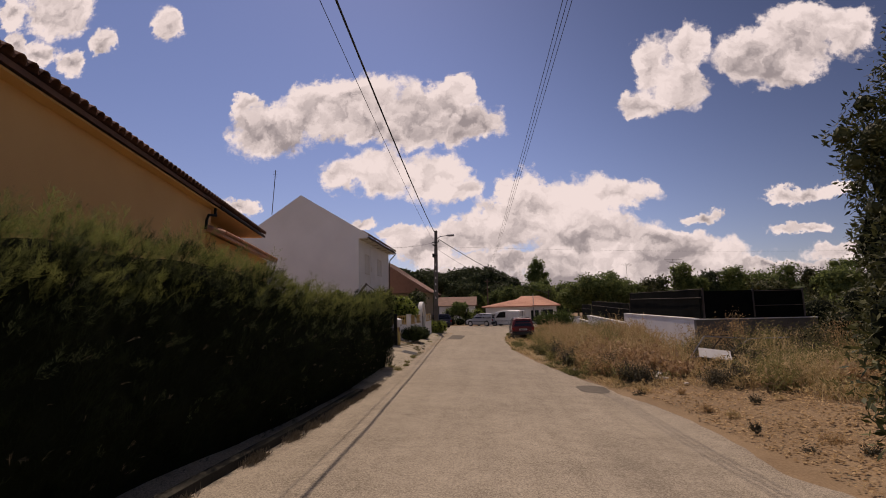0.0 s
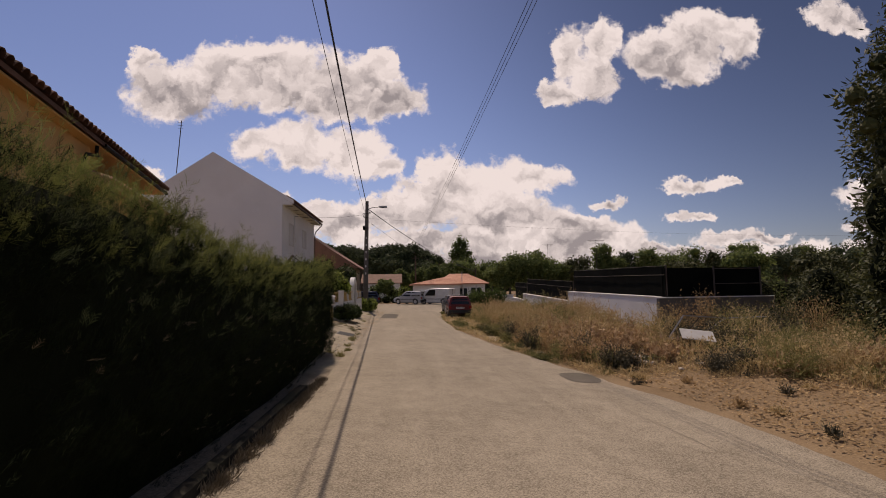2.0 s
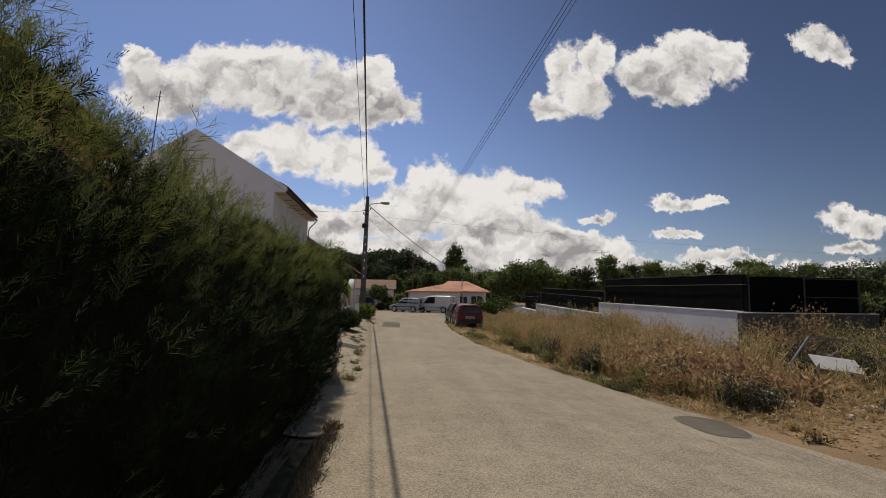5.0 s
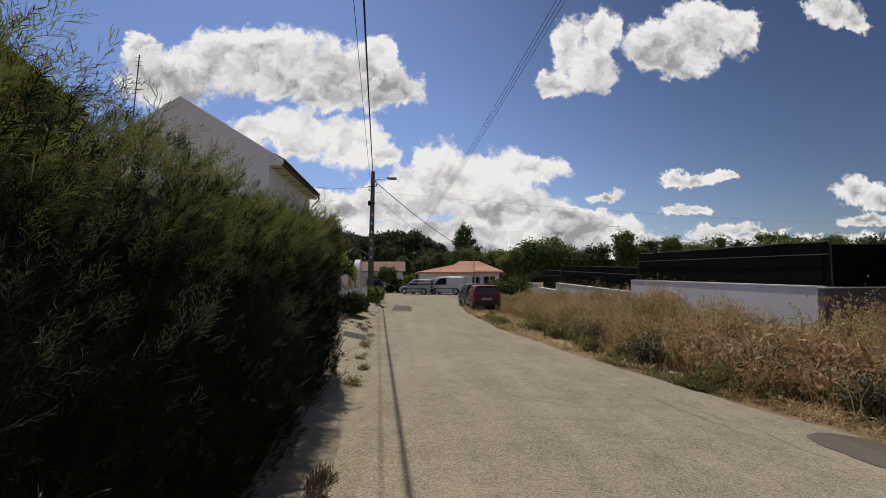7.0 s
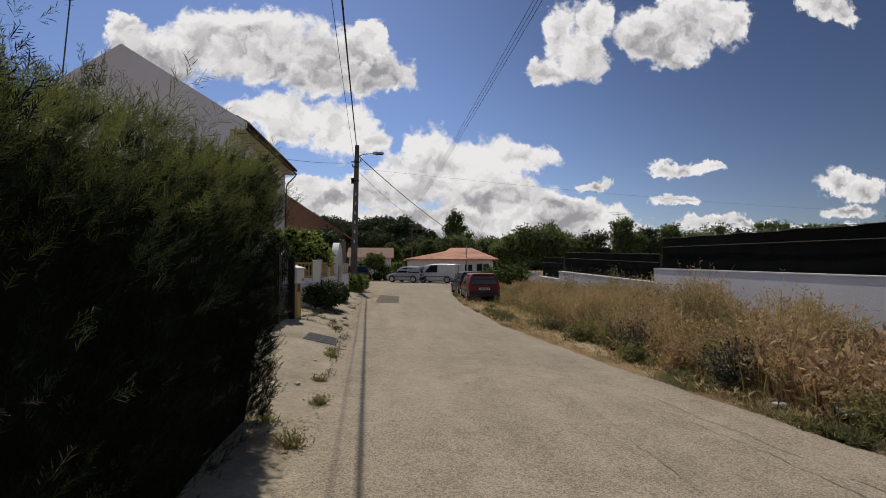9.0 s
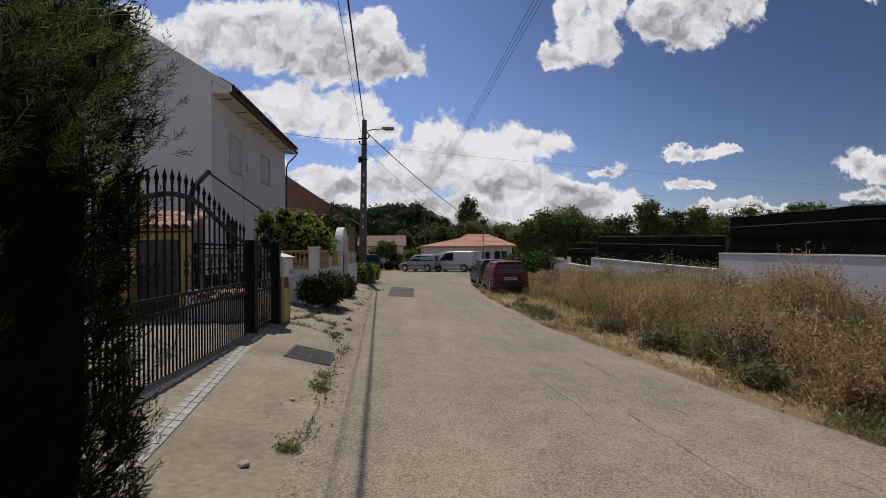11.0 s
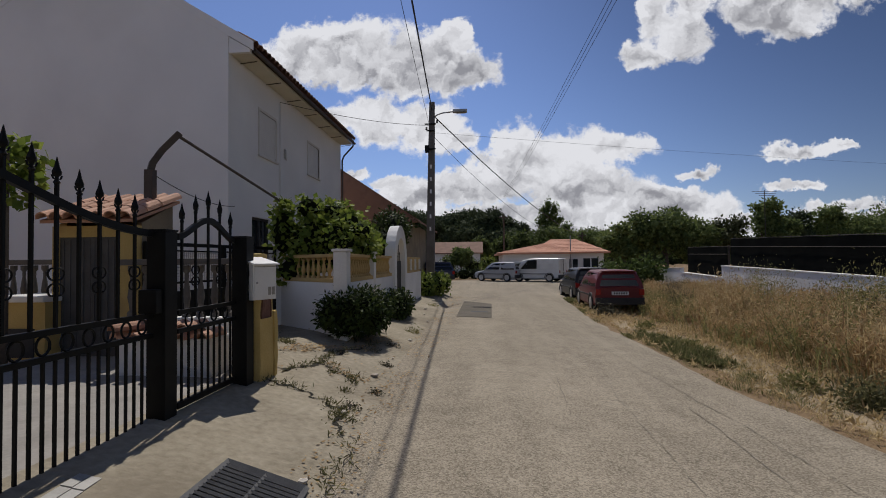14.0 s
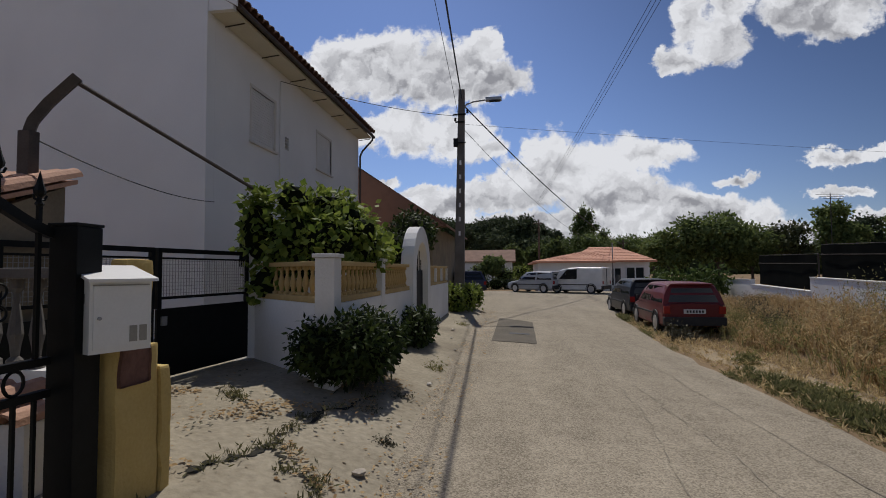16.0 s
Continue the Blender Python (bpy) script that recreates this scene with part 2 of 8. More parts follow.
def road_material():
    """Sun-bleached asphalt: loose aggregate, blotches, long wheel streaks."""
    m = bpy.data.materials.new("worn_asphalt")
    m.use_nodes = True
    nt = m.node_tree
    b = nt.nodes["Principled BSDF"]
    L = nt.links.new
    tc = nt.nodes.new("ShaderNodeTexCoord")

    def noi(scale, detail, rough=0.55, squash=None):
        n = nt.nodes.new("ShaderNodeTexNoise")
        n.inputs["Scale"].default_value, n.inputs["Detail"].default_value, n.inputs["Roughness"].default_value = scale, detail, rough
        src = tc.outputs["Object"]
        if squash:
            mp = nt.nodes.new("ShaderNodeMapping")
            mp.inputs["Scale"].default_value = squash
            L(src, mp.inputs[0])
            src = mp.outputs[0]
        L(src, n.inputs["Vector"])
        return n.outputs[0]

    def math_node(op, a, c, d=None):
        n = nt.nodes.new("ShaderNodeMath")
        n.operation = op
        for i, v in enumerate((a, c, d)):
            if isinstance(v, (int, float)):
                n.inputs[i].default_value = v
            elif v is not None:
                L(v, n.inputs[i])
        return n.outputs[0]

    def stones(scale):
        v = nt.nodes.new("ShaderNodeTexVoronoi")
        v.inputs["Scale"].default_value = scale
        L(tc.outputs["Object"], v.inputs["Vector"])
        sep = nt.nodes.new("ShaderNodeSeparateColor")
        L(v.outputs["Color"], sep.inputs[0])
        return sep.outputs[0], v.outputs["Distance"]

    s1, d1 = stones(85)
    fac = math_node("MULTIPLY_ADD", noi(0.45, 5, 0.6), 0.36, math_node("MULTIPLY_ADD", noi(3.0, 6, 0.65), 0.38, -0.11))
    fac = math_node("MULTIPLY_ADD", noi(1.0, 5, 0.6, (2.2, 0.16, 1)), 0.30, math_node("ADD", fac, -0.15))
    fac = math_node("MULTIPLY_ADD", s1, 0.44, math_node("ADD", fac, -0.22))
    fac = math_node("MULTIPLY_ADD", noi(150, 2), 0.30, math_node("ADD", fac, -0.15))
    ramp = nt.nodes.new("ShaderNodeValToRGB")
    e = ramp.color_ramp.elements
    e[0].position, e[0].color = 0.0, (0.145, 0.122, 0.088, 1)
    e[1].position, e[1].color = 0.62, (0.43, 0.372, 0.282, 1)
    e.new(0.28).color = (0.285, 0.245, 0.183, 1)
    L(fac, ramp.inputs[0])
    L(ramp.outputs[0], b.inputs["Base Color"])
    b.inputs["Roughness"].default_value, b.inputs["Specular IOR Level"].default_value = 0.95, 0.2
    bp = nt.nodes.new("ShaderNodeBump")
    bp.inputs["Strength"].default_value, bp.inputs["Distance"].default_value = 0.7, 0.005
    L(math_node("MULTIPLY_ADD", d1, 0.6, noi(70, 3)), bp.inputs["Height"])
    L(bp.outputs[0], b.inputs["Normal"])
    return m


M_ROAD = road_material()
M_PATCH = material("asphalt_patch", (0.10, 0.088, 0.07), (0.17, 0.15, 0.12), 2, 0.95, spec=0.15, bump=0.01, fine=80, fine_mix=0.5)
M_TAR = material("tar_line", (0.15, 0.128, 0.094), (0.24, 0.205, 0.155), 5, 0.85, fine=60)
M_CONC = material("pavement_concrete", (0.21, 0.18, 0.128), (0.375, 0.33, 0.247), 1.6, 0.95, bump=0.015, fine=16, fine_mix=0.5, c3=(0.17, 0.14, 0.10), spots=0.85, spec=0.2)
M_YARD = material("yard_paving", (0.20, 0.187, 0.165), (0.32, 0.295, 0.26), 3, 0.9, bump=0.006, fine=30, obj_random=0.3)
M_DIRT = material("dry_earth", (0.15, 0.10, 0.056), (0.30, 0.215, 0.127), 0.9, 0.95, bump=0.010, fine=34, fine_mix=0.55, c3=(0.12, 0.09, 0.05), spots=0.7, spec=0.1)
M_SAND = material("pale_sandy_earth", (0.24, 0.185, 0.115), (0.38, 0.30, 0.19), 1.5, 0.95, bump=0.02, fine=25, fine_mix=0.5)
# near-black that paints shade inside hedge, bushes and the grate's pit
M_INNER_SHADE = material("inner_shade_black", (0.006, 0.008, 0.004), (0.012, 0.016, 0.008), 3, 0.95, spec=0.03)
# one foliage in four tones: shade painted on the front, sunlight higher up
M_HEDGE = material("cypress_shaded_sprays", (0.006, 0.010, 0.0045), (0.019, 0.026, 0.011), 0.9, 0.8, fine=9, fine_mix=0.3, island=0.5, transl=0.28, spec=0.06)
M_HEDGE_LIGHT = material("cypress_lit_fronds", (0.048, 0.066, 0.032), (0.115, 0.14, 0.066), 1.2, 0.7, fine=9, island=0.6, transl=0.3, spec=0.1)
M_HEDGE_MID = material("cypress_half_lit_sprays", (0.045, 0.060, 0.022), (0.12, 0.14, 0.05), 1.0, 0.7, fine=9, island=0.6, transl=0.3, spec=0.08)
M_HEDGE_TIP = material("cypress_sunlit_fresh_tips", (0.14, 0.17, 0.045), (0.29, 0.31, 0.10), 1.2, 0.65, fine=9, island=0.5, transl=0.35, spec=0.1)
M_DEAD = material("dead_sprays", (0.12, 0.095, 0.06), (0.24, 0.20, 0.14), 3, 0.9, island=0.5)
M_WHITE = material("white_render", (0.66, 0.66, 0.66), (0.76, 0.755, 0.745), 0.7, 0.9, bump=0.004, fine=60, fine_mix=0.25, c3=(0.60, 0.59, 0.57), spots=0.45)
M_WALL_W = material("whitewashed_block", (0.68, 0.67, 0.65), (0.80, 0.79, 0.77), 1.0, 0.9, bump=0.006, fine=40, c3=(0.55, 0.52, 0.47), spots=0.45)
M_WALL_G = material("bare_grey_cement", (0.10, 0.092, 0.083), (0.17, 0.157, 0.14), 1.4, 0.95, bump=0.008, fine=40, c3=(0.11, 0.10, 0.09), spots=0.5)
M_YELLOW = material("ochre_render", (0.56, 0.345, 0.135), (0.67, 0.43, 0.18), 0.5, 0.9, bump=0.004, fine=60, fine_mix=0.2)
M_YEL2 = material("weathered_yellow_paint", (0.46, 0.33, 0.11), (0.58, 0.43, 0.16), 3, 0.9, bump=0.006, fine=50, c3=(0.23, 0.15, 0.08), spots=0.55)
M_OCHRE_BAL = material("ochre_baluster_paint", (0.40, 0.27, 0.10), (0.52, 0.37, 0.155), 4, 0.85, fine=60)
M_TILE = material("clay_tile", (0.36, 0.18, 0.11), (0.55, 0.32, 0.215), 2.5, 0.85, bump=0.006, fine=40, c3=(0.22, 0.14, 0.10), spots=0.45, obj_random=0.5, island=0.25)
M_TILE_D = material("lichened_dark_tile", (0.10, 0.055, 0.04), (0.19, 0.10, 0.07), 3, 0.9, bump=0.006, fine=40, obj_random=0.5)
M_TILE_B = material("faded_brown_tile", (0.15, 0.088, 0.062), (0.25, 0.15, 0.108), 1.6, 0.9, bump=0.01, fine=14)
M_TILE_R = material("red_roof_tile", (0.46, 0.21, 0.13), (0.60, 0.32, 0.21), 1.6, 0.85, bump=0.01, fine=14, island=0.3)
M_SOFFIT = material("cream_soffit", (0.55, 0.52, 0.42), (0.66, 0.62, 0.52), 1.5, 0.9)
M_IRON = material("black_painted_iron", (0.004, 0.0045, 0.0045), (0.010, 0.011, 0.0105), 8, 0.55, 0.0, fine=90, spec=0.16)
M_RUST = material("weathered_dark_steel", (0.05, 0.04, 0.035), (0.11, 0.09, 0.075), 5, 0.7, 0.3, fine=60)
M_NET = material("black_shade_netting", (0.004, 0.0045, 0.004), (0.010, 0.011, 0.009), 1.5, 0.95, fine=40, spec=0.03)
M_GALV = material("galvanised_steel", (0.28, 0.28, 0.28), (0.42, 0.42, 0.42), 8, 0.5, 0.7)
M_POLE = material("grey_concrete_pole", (0.10, 0.09, 0.08), (0.17, 0.155, 0.14), 2.5, 0.9, bump=0.004, fine=50)
M_CABLE = material("black_cable", (0.012, 0.012, 0.013), (0.02, 0.02, 0.021), 8, 0.6)
M_SHUTTER = material("pale_roller_shutter", (0.56, 0.55, 0.53), (0.64, 0.63, 0.60), 3, 0.6)
M_STONE_FRAME = material("pale_stone_surround", (0.52, 0.50, 0.46), (0.62, 0.60, 0.56), 3, 0.8)
M_DARK = material("dark_opening", (0.02, 0.02, 0.022), (0.04, 0.04, 0.042), 4, 0.7)
M_GLASS = glass_mat("window_glass")
M_DOOR = material("grey_weathered_door", (0.05, 0.05, 0.052), (0.10, 0.10, 0.10), 4, 0.7)
M_BOX = material("white_enamel_steel", (0.72, 0.71, 0.68), (0.80, 0.79, 0.76), 5, 0.4, c3=(0.55, 0.5, 0.42), spots=0.25)
M_GLAZED = material("worn_white_tile", (0.27, 0.26, 0.235), (0.40, 0.385, 0.35), 5, 0.5, c3=(0.3, 0.27, 0.22), spots=0.4, obj_random=0.3)
# stained render with shade painted in, for walls turned from the sun
M_SHADED_WALL = material("shaded_stained_render", (0.17, 0.135, 0.09), (0.27, 0.215, 0.14), 2.0, 0.9, bump=0.005, fine=30, c3=(0.12, 0.10, 0.08), spots=0.5)
# near-black that paints the hedge's shade on the plinth and fills apron cracks
M_SHADE_CRACK = material("shade_and_crack_cement", (0.024, 0.023, 0.018), (0.052, 0.048, 0.038), 2.0, 0.95, bump=0.006, fine=30, c3=(0.03, 0.035, 0.018), spots=0.5, spec=0.1)
M_BRICKRAW = material("bare_reddish_brick", (0.10, 0.05, 0.04), (0.19, 0.10, 0.075), 9, 0.95, bump=0.006, fine=40)
M_MARK = material("grey_lettering", (0.25, 0.24, 0.21), (0.33, 0.31, 0.27), 6, 0.6)
M_STRAW = material("dry_grass_straw", (0.37, 0.275, 0.135), (0.61, 0.48, 0.265), 0.5, 0.9, fine=6, island=0.6, transl=0.42, spec=0.2)
M_STRAW2 = material("dry_brown_weeds", (0.29, 0.19, 0.094), (0.52, 0.37, 0.195), 0.6, 0.9, fine=6, island=0.6, transl=0.38, spec=0.2)
M_DRYLEAF = material("curled_dry_leaves", (0.30, 0.19, 0.10), (0.56, 0.40, 0.24), 0.6, 0.9, fine=6, island=0.7, transl=0.35, spec=0.2)
M_OLIVE = material("olive_weeds", (0.15, 0.148, 0.056), (0.30, 0.275, 0.115), 0.8, 0.85, fine=7, island=0.6, transl=0.42, spec=0.2)
M_OLIVEDARK = material("dark_olive_weeds", (0.085, 0.085, 0.038), (0.19, 0.175, 0.08), 0.8, 0.85, fine=7, island=0.6, transl=0.35, spec=0.2)
M_GREENW2 = material("short_verge_grass", (0.12, 0.125, 0.05), (0.25, 0.235, 0.105), 0.6, 0.85, fine=7, island=0.6, transl=0.42, spec=0.2)
M_GREENW = material("green_weeds", (0.05, 0.075, 0.02), (0.11, 0.15, 0.04), 1.0, 0.8, fine=7, island=0.6, transl=0.25, spec=0.2)
M_GREYBUSH = material("dusty_dark_weeds", (0.065, 0.062, 0.038), (0.145, 0.13, 0.08), 1.0, 0.9, fine=7, island=0.6)
M_BUSH = material("dark_glossy_leaves", (0.020, 0.032, 0.010), (0.06, 0.085, 0.022), 2, 0.6, fine=9, island=0.6, transl=0.25, spec=0.12)
M_VINE = material("bright_vine_leaves", (0.095, 0.14, 0.022), (0.25, 0.30, 0.06), 2, 0.6, fine=9, island=0.6, transl=0.4, spec=0.15)
M_OLEA = material("grey_green_leaves", (0.032, 0.040, 0.014), (0.095, 0.10, 0.036), 2, 0.6, fine=9, island=0.7, transl=0.2, spec=0.14)
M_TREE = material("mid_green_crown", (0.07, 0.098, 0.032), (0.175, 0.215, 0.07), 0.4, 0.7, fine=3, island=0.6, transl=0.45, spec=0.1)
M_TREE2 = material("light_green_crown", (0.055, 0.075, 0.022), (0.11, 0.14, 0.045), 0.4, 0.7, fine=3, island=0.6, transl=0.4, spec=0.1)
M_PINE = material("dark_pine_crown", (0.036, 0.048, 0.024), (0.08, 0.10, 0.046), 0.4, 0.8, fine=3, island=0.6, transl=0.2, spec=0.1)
M_BARK = material("bark", (0.06, 0.045, 0.032), (0.12, 0.095, 0.07), 6, 0.95, bump=0.01, fine=40)
M_PANEL = material("white_board", (0.46, 0.45, 0.43), (0.62, 0.61, 0.58), 4, 0.8, c3=(0.3, 0.27, 0.22), spots=0.5)
M_RUBBLE = material("pale_rubble", (0.38, 0.33, 0.27), (0.6, 0.55, 0.48), 4, 0.95, obj_random=0.6)
M_GRATE = material("cast_iron_cover", (0.11, 0.108, 0.105), (0.18, 0.177, 0.17), 9, 0.6, 0.3, fine=90)
M_TYRE = material("tyre_rubber", (0.015, 0.015, 0.015), (0.03, 0.03, 0.03), 6, 0.9)
M_RIM = material("wheel_cover", (0.40, 0.40, 0.41), (0.52, 0.52, 0.53), 6, 0.35, 0.6)
M_TRIM = material("black_plastic_trim", (0.02, 0.02, 0.02), (0.035, 0.035, 0.035), 6, 0.7)
M_CARGLASS = glass_mat("car_glass", (0.014, 0.016, 0.017), 0.12)
M_REDLAMP = material("red_lens", (0.22, 0.012, 0.01), (0.32, 0.02, 0.015), 6, 0.25)
M_PLATE = material("plate_white", (0.6, 0.6, 0.58), (0.68, 0.68, 0.66), 6, 0.5)


# ---------------- mesh helpers ----------------
def mesh_of(name, verts, faces, mat, smooth=False):
    me = bpy.data.meshes.new(name)
    me.from_pydata([tuple(map(float, p)) for p in verts], [], faces)
    me.materials.append(mat)
    if smooth:
        me.polygons.foreach_set("use_smooth", [True] * len(me.polygons))
    me.update()
    return me


def bm_mesh(name, bm, mat, smooth=False):
    me = bpy.data.meshes.new(name)
    bmesh.ops.recalc_face_normals(bm, faces=bm.faces[:])
    bm.to_mesh(me)
    bm.free()
    me.materials.append(mat)
    if smooth:
        me.polygons.foreach_set("use_smooth", [True] * len(me.polygons))
    return me


def put(name, me, parent=None, at=None, label=""):
    """Links a mesh as one object, under a parent where one is given."""
    ob = new(name, me)
    if at is not None:
        ob.matrix_basis = at
    if parent is not None:
        ob.parent = parent
    if label:
        tagged(ob, label)
    return ob


def part(name, bm, mat, parent, label="", at=None, smooth=False):
    return put(name, bm_mesh(name, bm, mat, smooth), parent, at, label)


def thing(name, label, category, at=None, group="", kind=""):
    ob = new(name)
    ob.empty_display_size = 0.1
    if at is not None:
        ob.matrix_basis = at
    return tagged(ob, label, category, group, kind)


def add_box(bm, lo, hi, bevel=0.0):
    lo, hi = Vector(lo), Vector(hi)
    m = Matrix.Translation((lo + hi) / 2) @ Matrix.Diagonal((*(hi - lo), 1))
    r = bmesh.ops.create_cube(bm, size=1.0, matrix=m)
    if bevel:
        edges = list({e for v in r["verts"] for e in v.link_edges})
        bmesh.ops.bevel(bm, geom=edges, offset=bevel, segments=2, affect="EDGES", profile=0.7)
    return bm


def box(lo, hi, bevel=0.0):
    return add_box(bmesh.new(), lo, hi, bevel)


def add_tube(bm, pts, r, sides=8, r_end=None, cap=True):
    """A round bar along the points, tapering from r to r_end."""
    pts = [Vector(p) for p in pts]
    r_end = r if r_end is None else r_end
    rings, side = [], None
    for i, p in enumerate(pts):
        d = (pts[min(i + 1, len(pts) - 1)] - pts[max(i - 1, 0)]).normalized()
        if side is None:
            side = d.cross(Vector((0, 0, 1)) if abs(d.z) < 0.95 else Vector((1, 0, 0))).normalized()
        side = (side - d * side.dot(d)).normalized()
        up = d.cross(side)
        rr = r + (r_end - r) * i / max(1, len(pts) - 1)
        rings.append([bm.verts.new(p + (side * math.cos(a) + up * math.sin(a)) * rr) for a in [2 * math.pi * k / sides for k in range(sides)]])
    for a, b in zip(rings, rings[1:]):
        for k in range(sides):
            bm.faces.new((a[k], a[(k + 1) % sides], b[(k + 1) % sides], b[k]))
    if cap:
        bm.faces.new(rings[0]), bm.faces.new(rings[-1])
    return bm


def tube(pts, r, sides=8, r_end=None):
    return add_tube(bmesh.new(), pts, r, sides, r_end)


def add_lathe(bm, profile, sides=10, at=(0, 0, 0)):
    """Profile of (radius, z) turned round the upright axis."""
    at, rings = Vector(at), []
    for r, z in profile:
        rings.append([bm.verts.new(at + Vector((r * math.cos(a), r * math.sin(a), z))) for a in [2 * math.pi * k / sides for k in range(sides)]])
    for a, b in zip(rings, rings[1:]):
        for k in range(sides):
            bm.faces.new((a[k], a[(k + 1) % sides], b[(k + 1) % sides], b[k]))
    bm.faces.new(rings[0]), bm.faces.new(rings[-1])
    return bm


def add_prism(bm, outline, axis, a, b):
    """An outline of 2D points pushed along an axis from a to b."""
    mk = {"x": lambda p, t: (t, p[0], p[1]), "y": lambda p, t: (p[0], t, p[1]), "z": lambda p, t: (p[0], p[1], t)}[axis]
    A, B = [bm.verts.new(mk(p, a)) for p in outline], [bm.verts.new(mk(p, b)) for p in outline]
    n = len(outline)
    for k in range(n):
        bm.faces.new((A[k], A[(k + 1) % n], B[(k + 1) % n], B[k]))
    bm.faces.new(A), bm.faces.new(B)
    return bm


def prism(outline, axis, a, b):
    return add_prism(bmesh.new(), outline, axis, a, b)


rng = np.random.default_rng(7)


def unit(v):
    return v / np.maximum(np.linalg.norm(v, axis=1, keepdims=True), 1e-6)


def rand_unit(n):
    return unit(rng.normal(size=(n, 3)))


def quads_mesh(name, P, mat):
    """P: n x 4 x 3 corners, each a face of its own."""
    n = len(P)
    me = bpy.data.meshes.new(name)
    me.vertices.add(n * 4)
    me.vertices.foreach_set("co", P.reshape(-1).astype(np.float32))
    me.loops.add(n * 4)
    me.loops.foreach_set("vertex_index", np.arange(n * 4, dtype=np.int32))
    me.polygons.add(n)
    me.polygons.foreach_set("loop_start", np.arange(0, n * 4, 4, dtype=np.int32))
    me.polygons.foreach_set("loop_total", np.full(n, 4, dtype=np.int32))
    me.materials.append(mat)
    me.update(calc_edges=True)
    return me


def leaf_quads(pos, along, normal, length, width):
    """Lozenge leaves: from pos along a direction, as wide as given."""
    side = unit(np.cross(along, normal))
    length, width = np.broadcast_to(length, len(pos))[:, None], np.broadcast_to(width, len(pos))[:, None]
    mid = pos + along * length * 0.45
    tip = pos + along * length
    return np.stack([pos, mid + side * width / 2, tip, mid - side * width / 2], axis=1)


def clump_points(n, blobs, shell=0.55):
    """Points within ellipsoids (x, y, z, rx, ry, rz), denser towards their skins; also the outward directions."""
    b = np.array(blobs, float)
    vol = b[:, 3] * b[:, 4] * b[:, 5]
    pick = rng.choice(len(b), n, p=vol / vol.sum())
    d = rand_unit(n)
    r = shell + (1 - shell) * rng.random(n) ** 0.7
    r *= 1 + 0.10 * rng.normal(size=n)
    return b[pick, :3] + d * b[pick, 3:] * r[:, None], d


def foliage(name, n, blobs, size, mat, aspect=0.5, shell=0.55, droop=0.2):
    p, d = clump_points(n, blobs, shell)
    along = unit(d * 0.5 + rand_unit(n) * 0.9 + np.array([0, 0, -droop]))
    nrm = unit(d + rand_unit(n) * 0.7 + np.array([0, 0, 0.4]))
    ln = size * (0.6 + 0.8 * rng.random(n))
    return quads_mesh(name, leaf_quads(p, along, nrm, ln, ln * aspect), mat)


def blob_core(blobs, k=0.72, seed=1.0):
    """Lumpy filler cores for dense growth; bushes paint theirs near-black as shade."""
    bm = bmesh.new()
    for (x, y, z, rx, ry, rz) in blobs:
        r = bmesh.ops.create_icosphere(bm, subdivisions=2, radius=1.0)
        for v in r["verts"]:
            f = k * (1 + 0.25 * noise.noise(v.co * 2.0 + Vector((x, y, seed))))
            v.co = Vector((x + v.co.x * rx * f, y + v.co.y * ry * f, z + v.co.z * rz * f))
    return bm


# ---------------- lie of the land ----------------
def lerp_table(v, xs, ys):
    return float(np.interp(v, xs, ys))


def base_z(y):
    return lerp_table(y, [-30, 0.5, 5, 9, 15, 22, 33, 51, 300], [0.35, 0.05, -0.09, -0.20, -0.27, -0.30, -0.28, -0.27, -0.27])


def land(x, y):
    """Height of the ground."""
    s = max(0.0, min(1.0, (52 - y) / 10)) if y > 42 else 1.0
    if x > 1.5:
        d = -0.05 * (min(x, 6.2) - 1.5)
        if x > 6.4:
            t = min(1.0, (x - 6.4) / 4.5)
            d += 0.30 * t * t * (3 - 2 * t)
    elif x < 0.4:
        d = 0.20 * (0.4 - max(x, -1.1))
    else:
        d = 0.0
    return base_z(y) + d * s


def road_left(y):
    return lerp_table(y, [-12, 4, 6, 10, 15.5, 20, 28, 39, 46, 50, 60], [-0.3, -0.2, -0.1, 0.05, 0.2, 0.25, 0.05, -0.15, -0.6, -3, -6])


def road_right(y):
    return lerp_table(y, [-12, 6, 10, 12, 14, 16, 18.5, 20.3, 23, 26, 33, 41, 46, 50, 60], [7.7, 7.1, 7.0, 6.92, 6.6, 6.2, 5.7, 5.4, 5.0, 4.6, 4.45, 5.0, 7.0, 9.0, 9.5])


def sheet(name, ys, left, right, cols, lift, mat, uneven=0.0, fray=0.0):
    """A strip of ground between two edges, a little above the land."""
    verts, faces = [], []
    for i, y in enumerate(ys):
        a, b = left(y), right(y)
        a += fray * noise.noise(Vector((3.1, y * 1.3, 0))) + fray * 0.5 * noise.noise(Vector((8.1, y * 5.3, 0)))
        b += fray * noise.noise(Vector((13.1, y * 1.3, 0))) + fray * 0.5 * noise.noise(Vector((18.1, y * 5.3, 0)))
        for j in range(cols + 1):
            x = a + (b - a) * j / cols
            edge = -0.03 if j in (0, cols) else 0.0
            verts.append((x, y, land(x, y) + lift + edge + uneven * noise.noise(Vector((x * 0.7, y * 0.7, 2.0)))))
    for i in range(len(ys) - 1):
        for j in range(cols):
            k = i * (cols + 1) + j
            faces.append((k, k + 1, k + cols + 2, k + cols + 1))
    return mesh_of(name, verts, faces, mat, True)


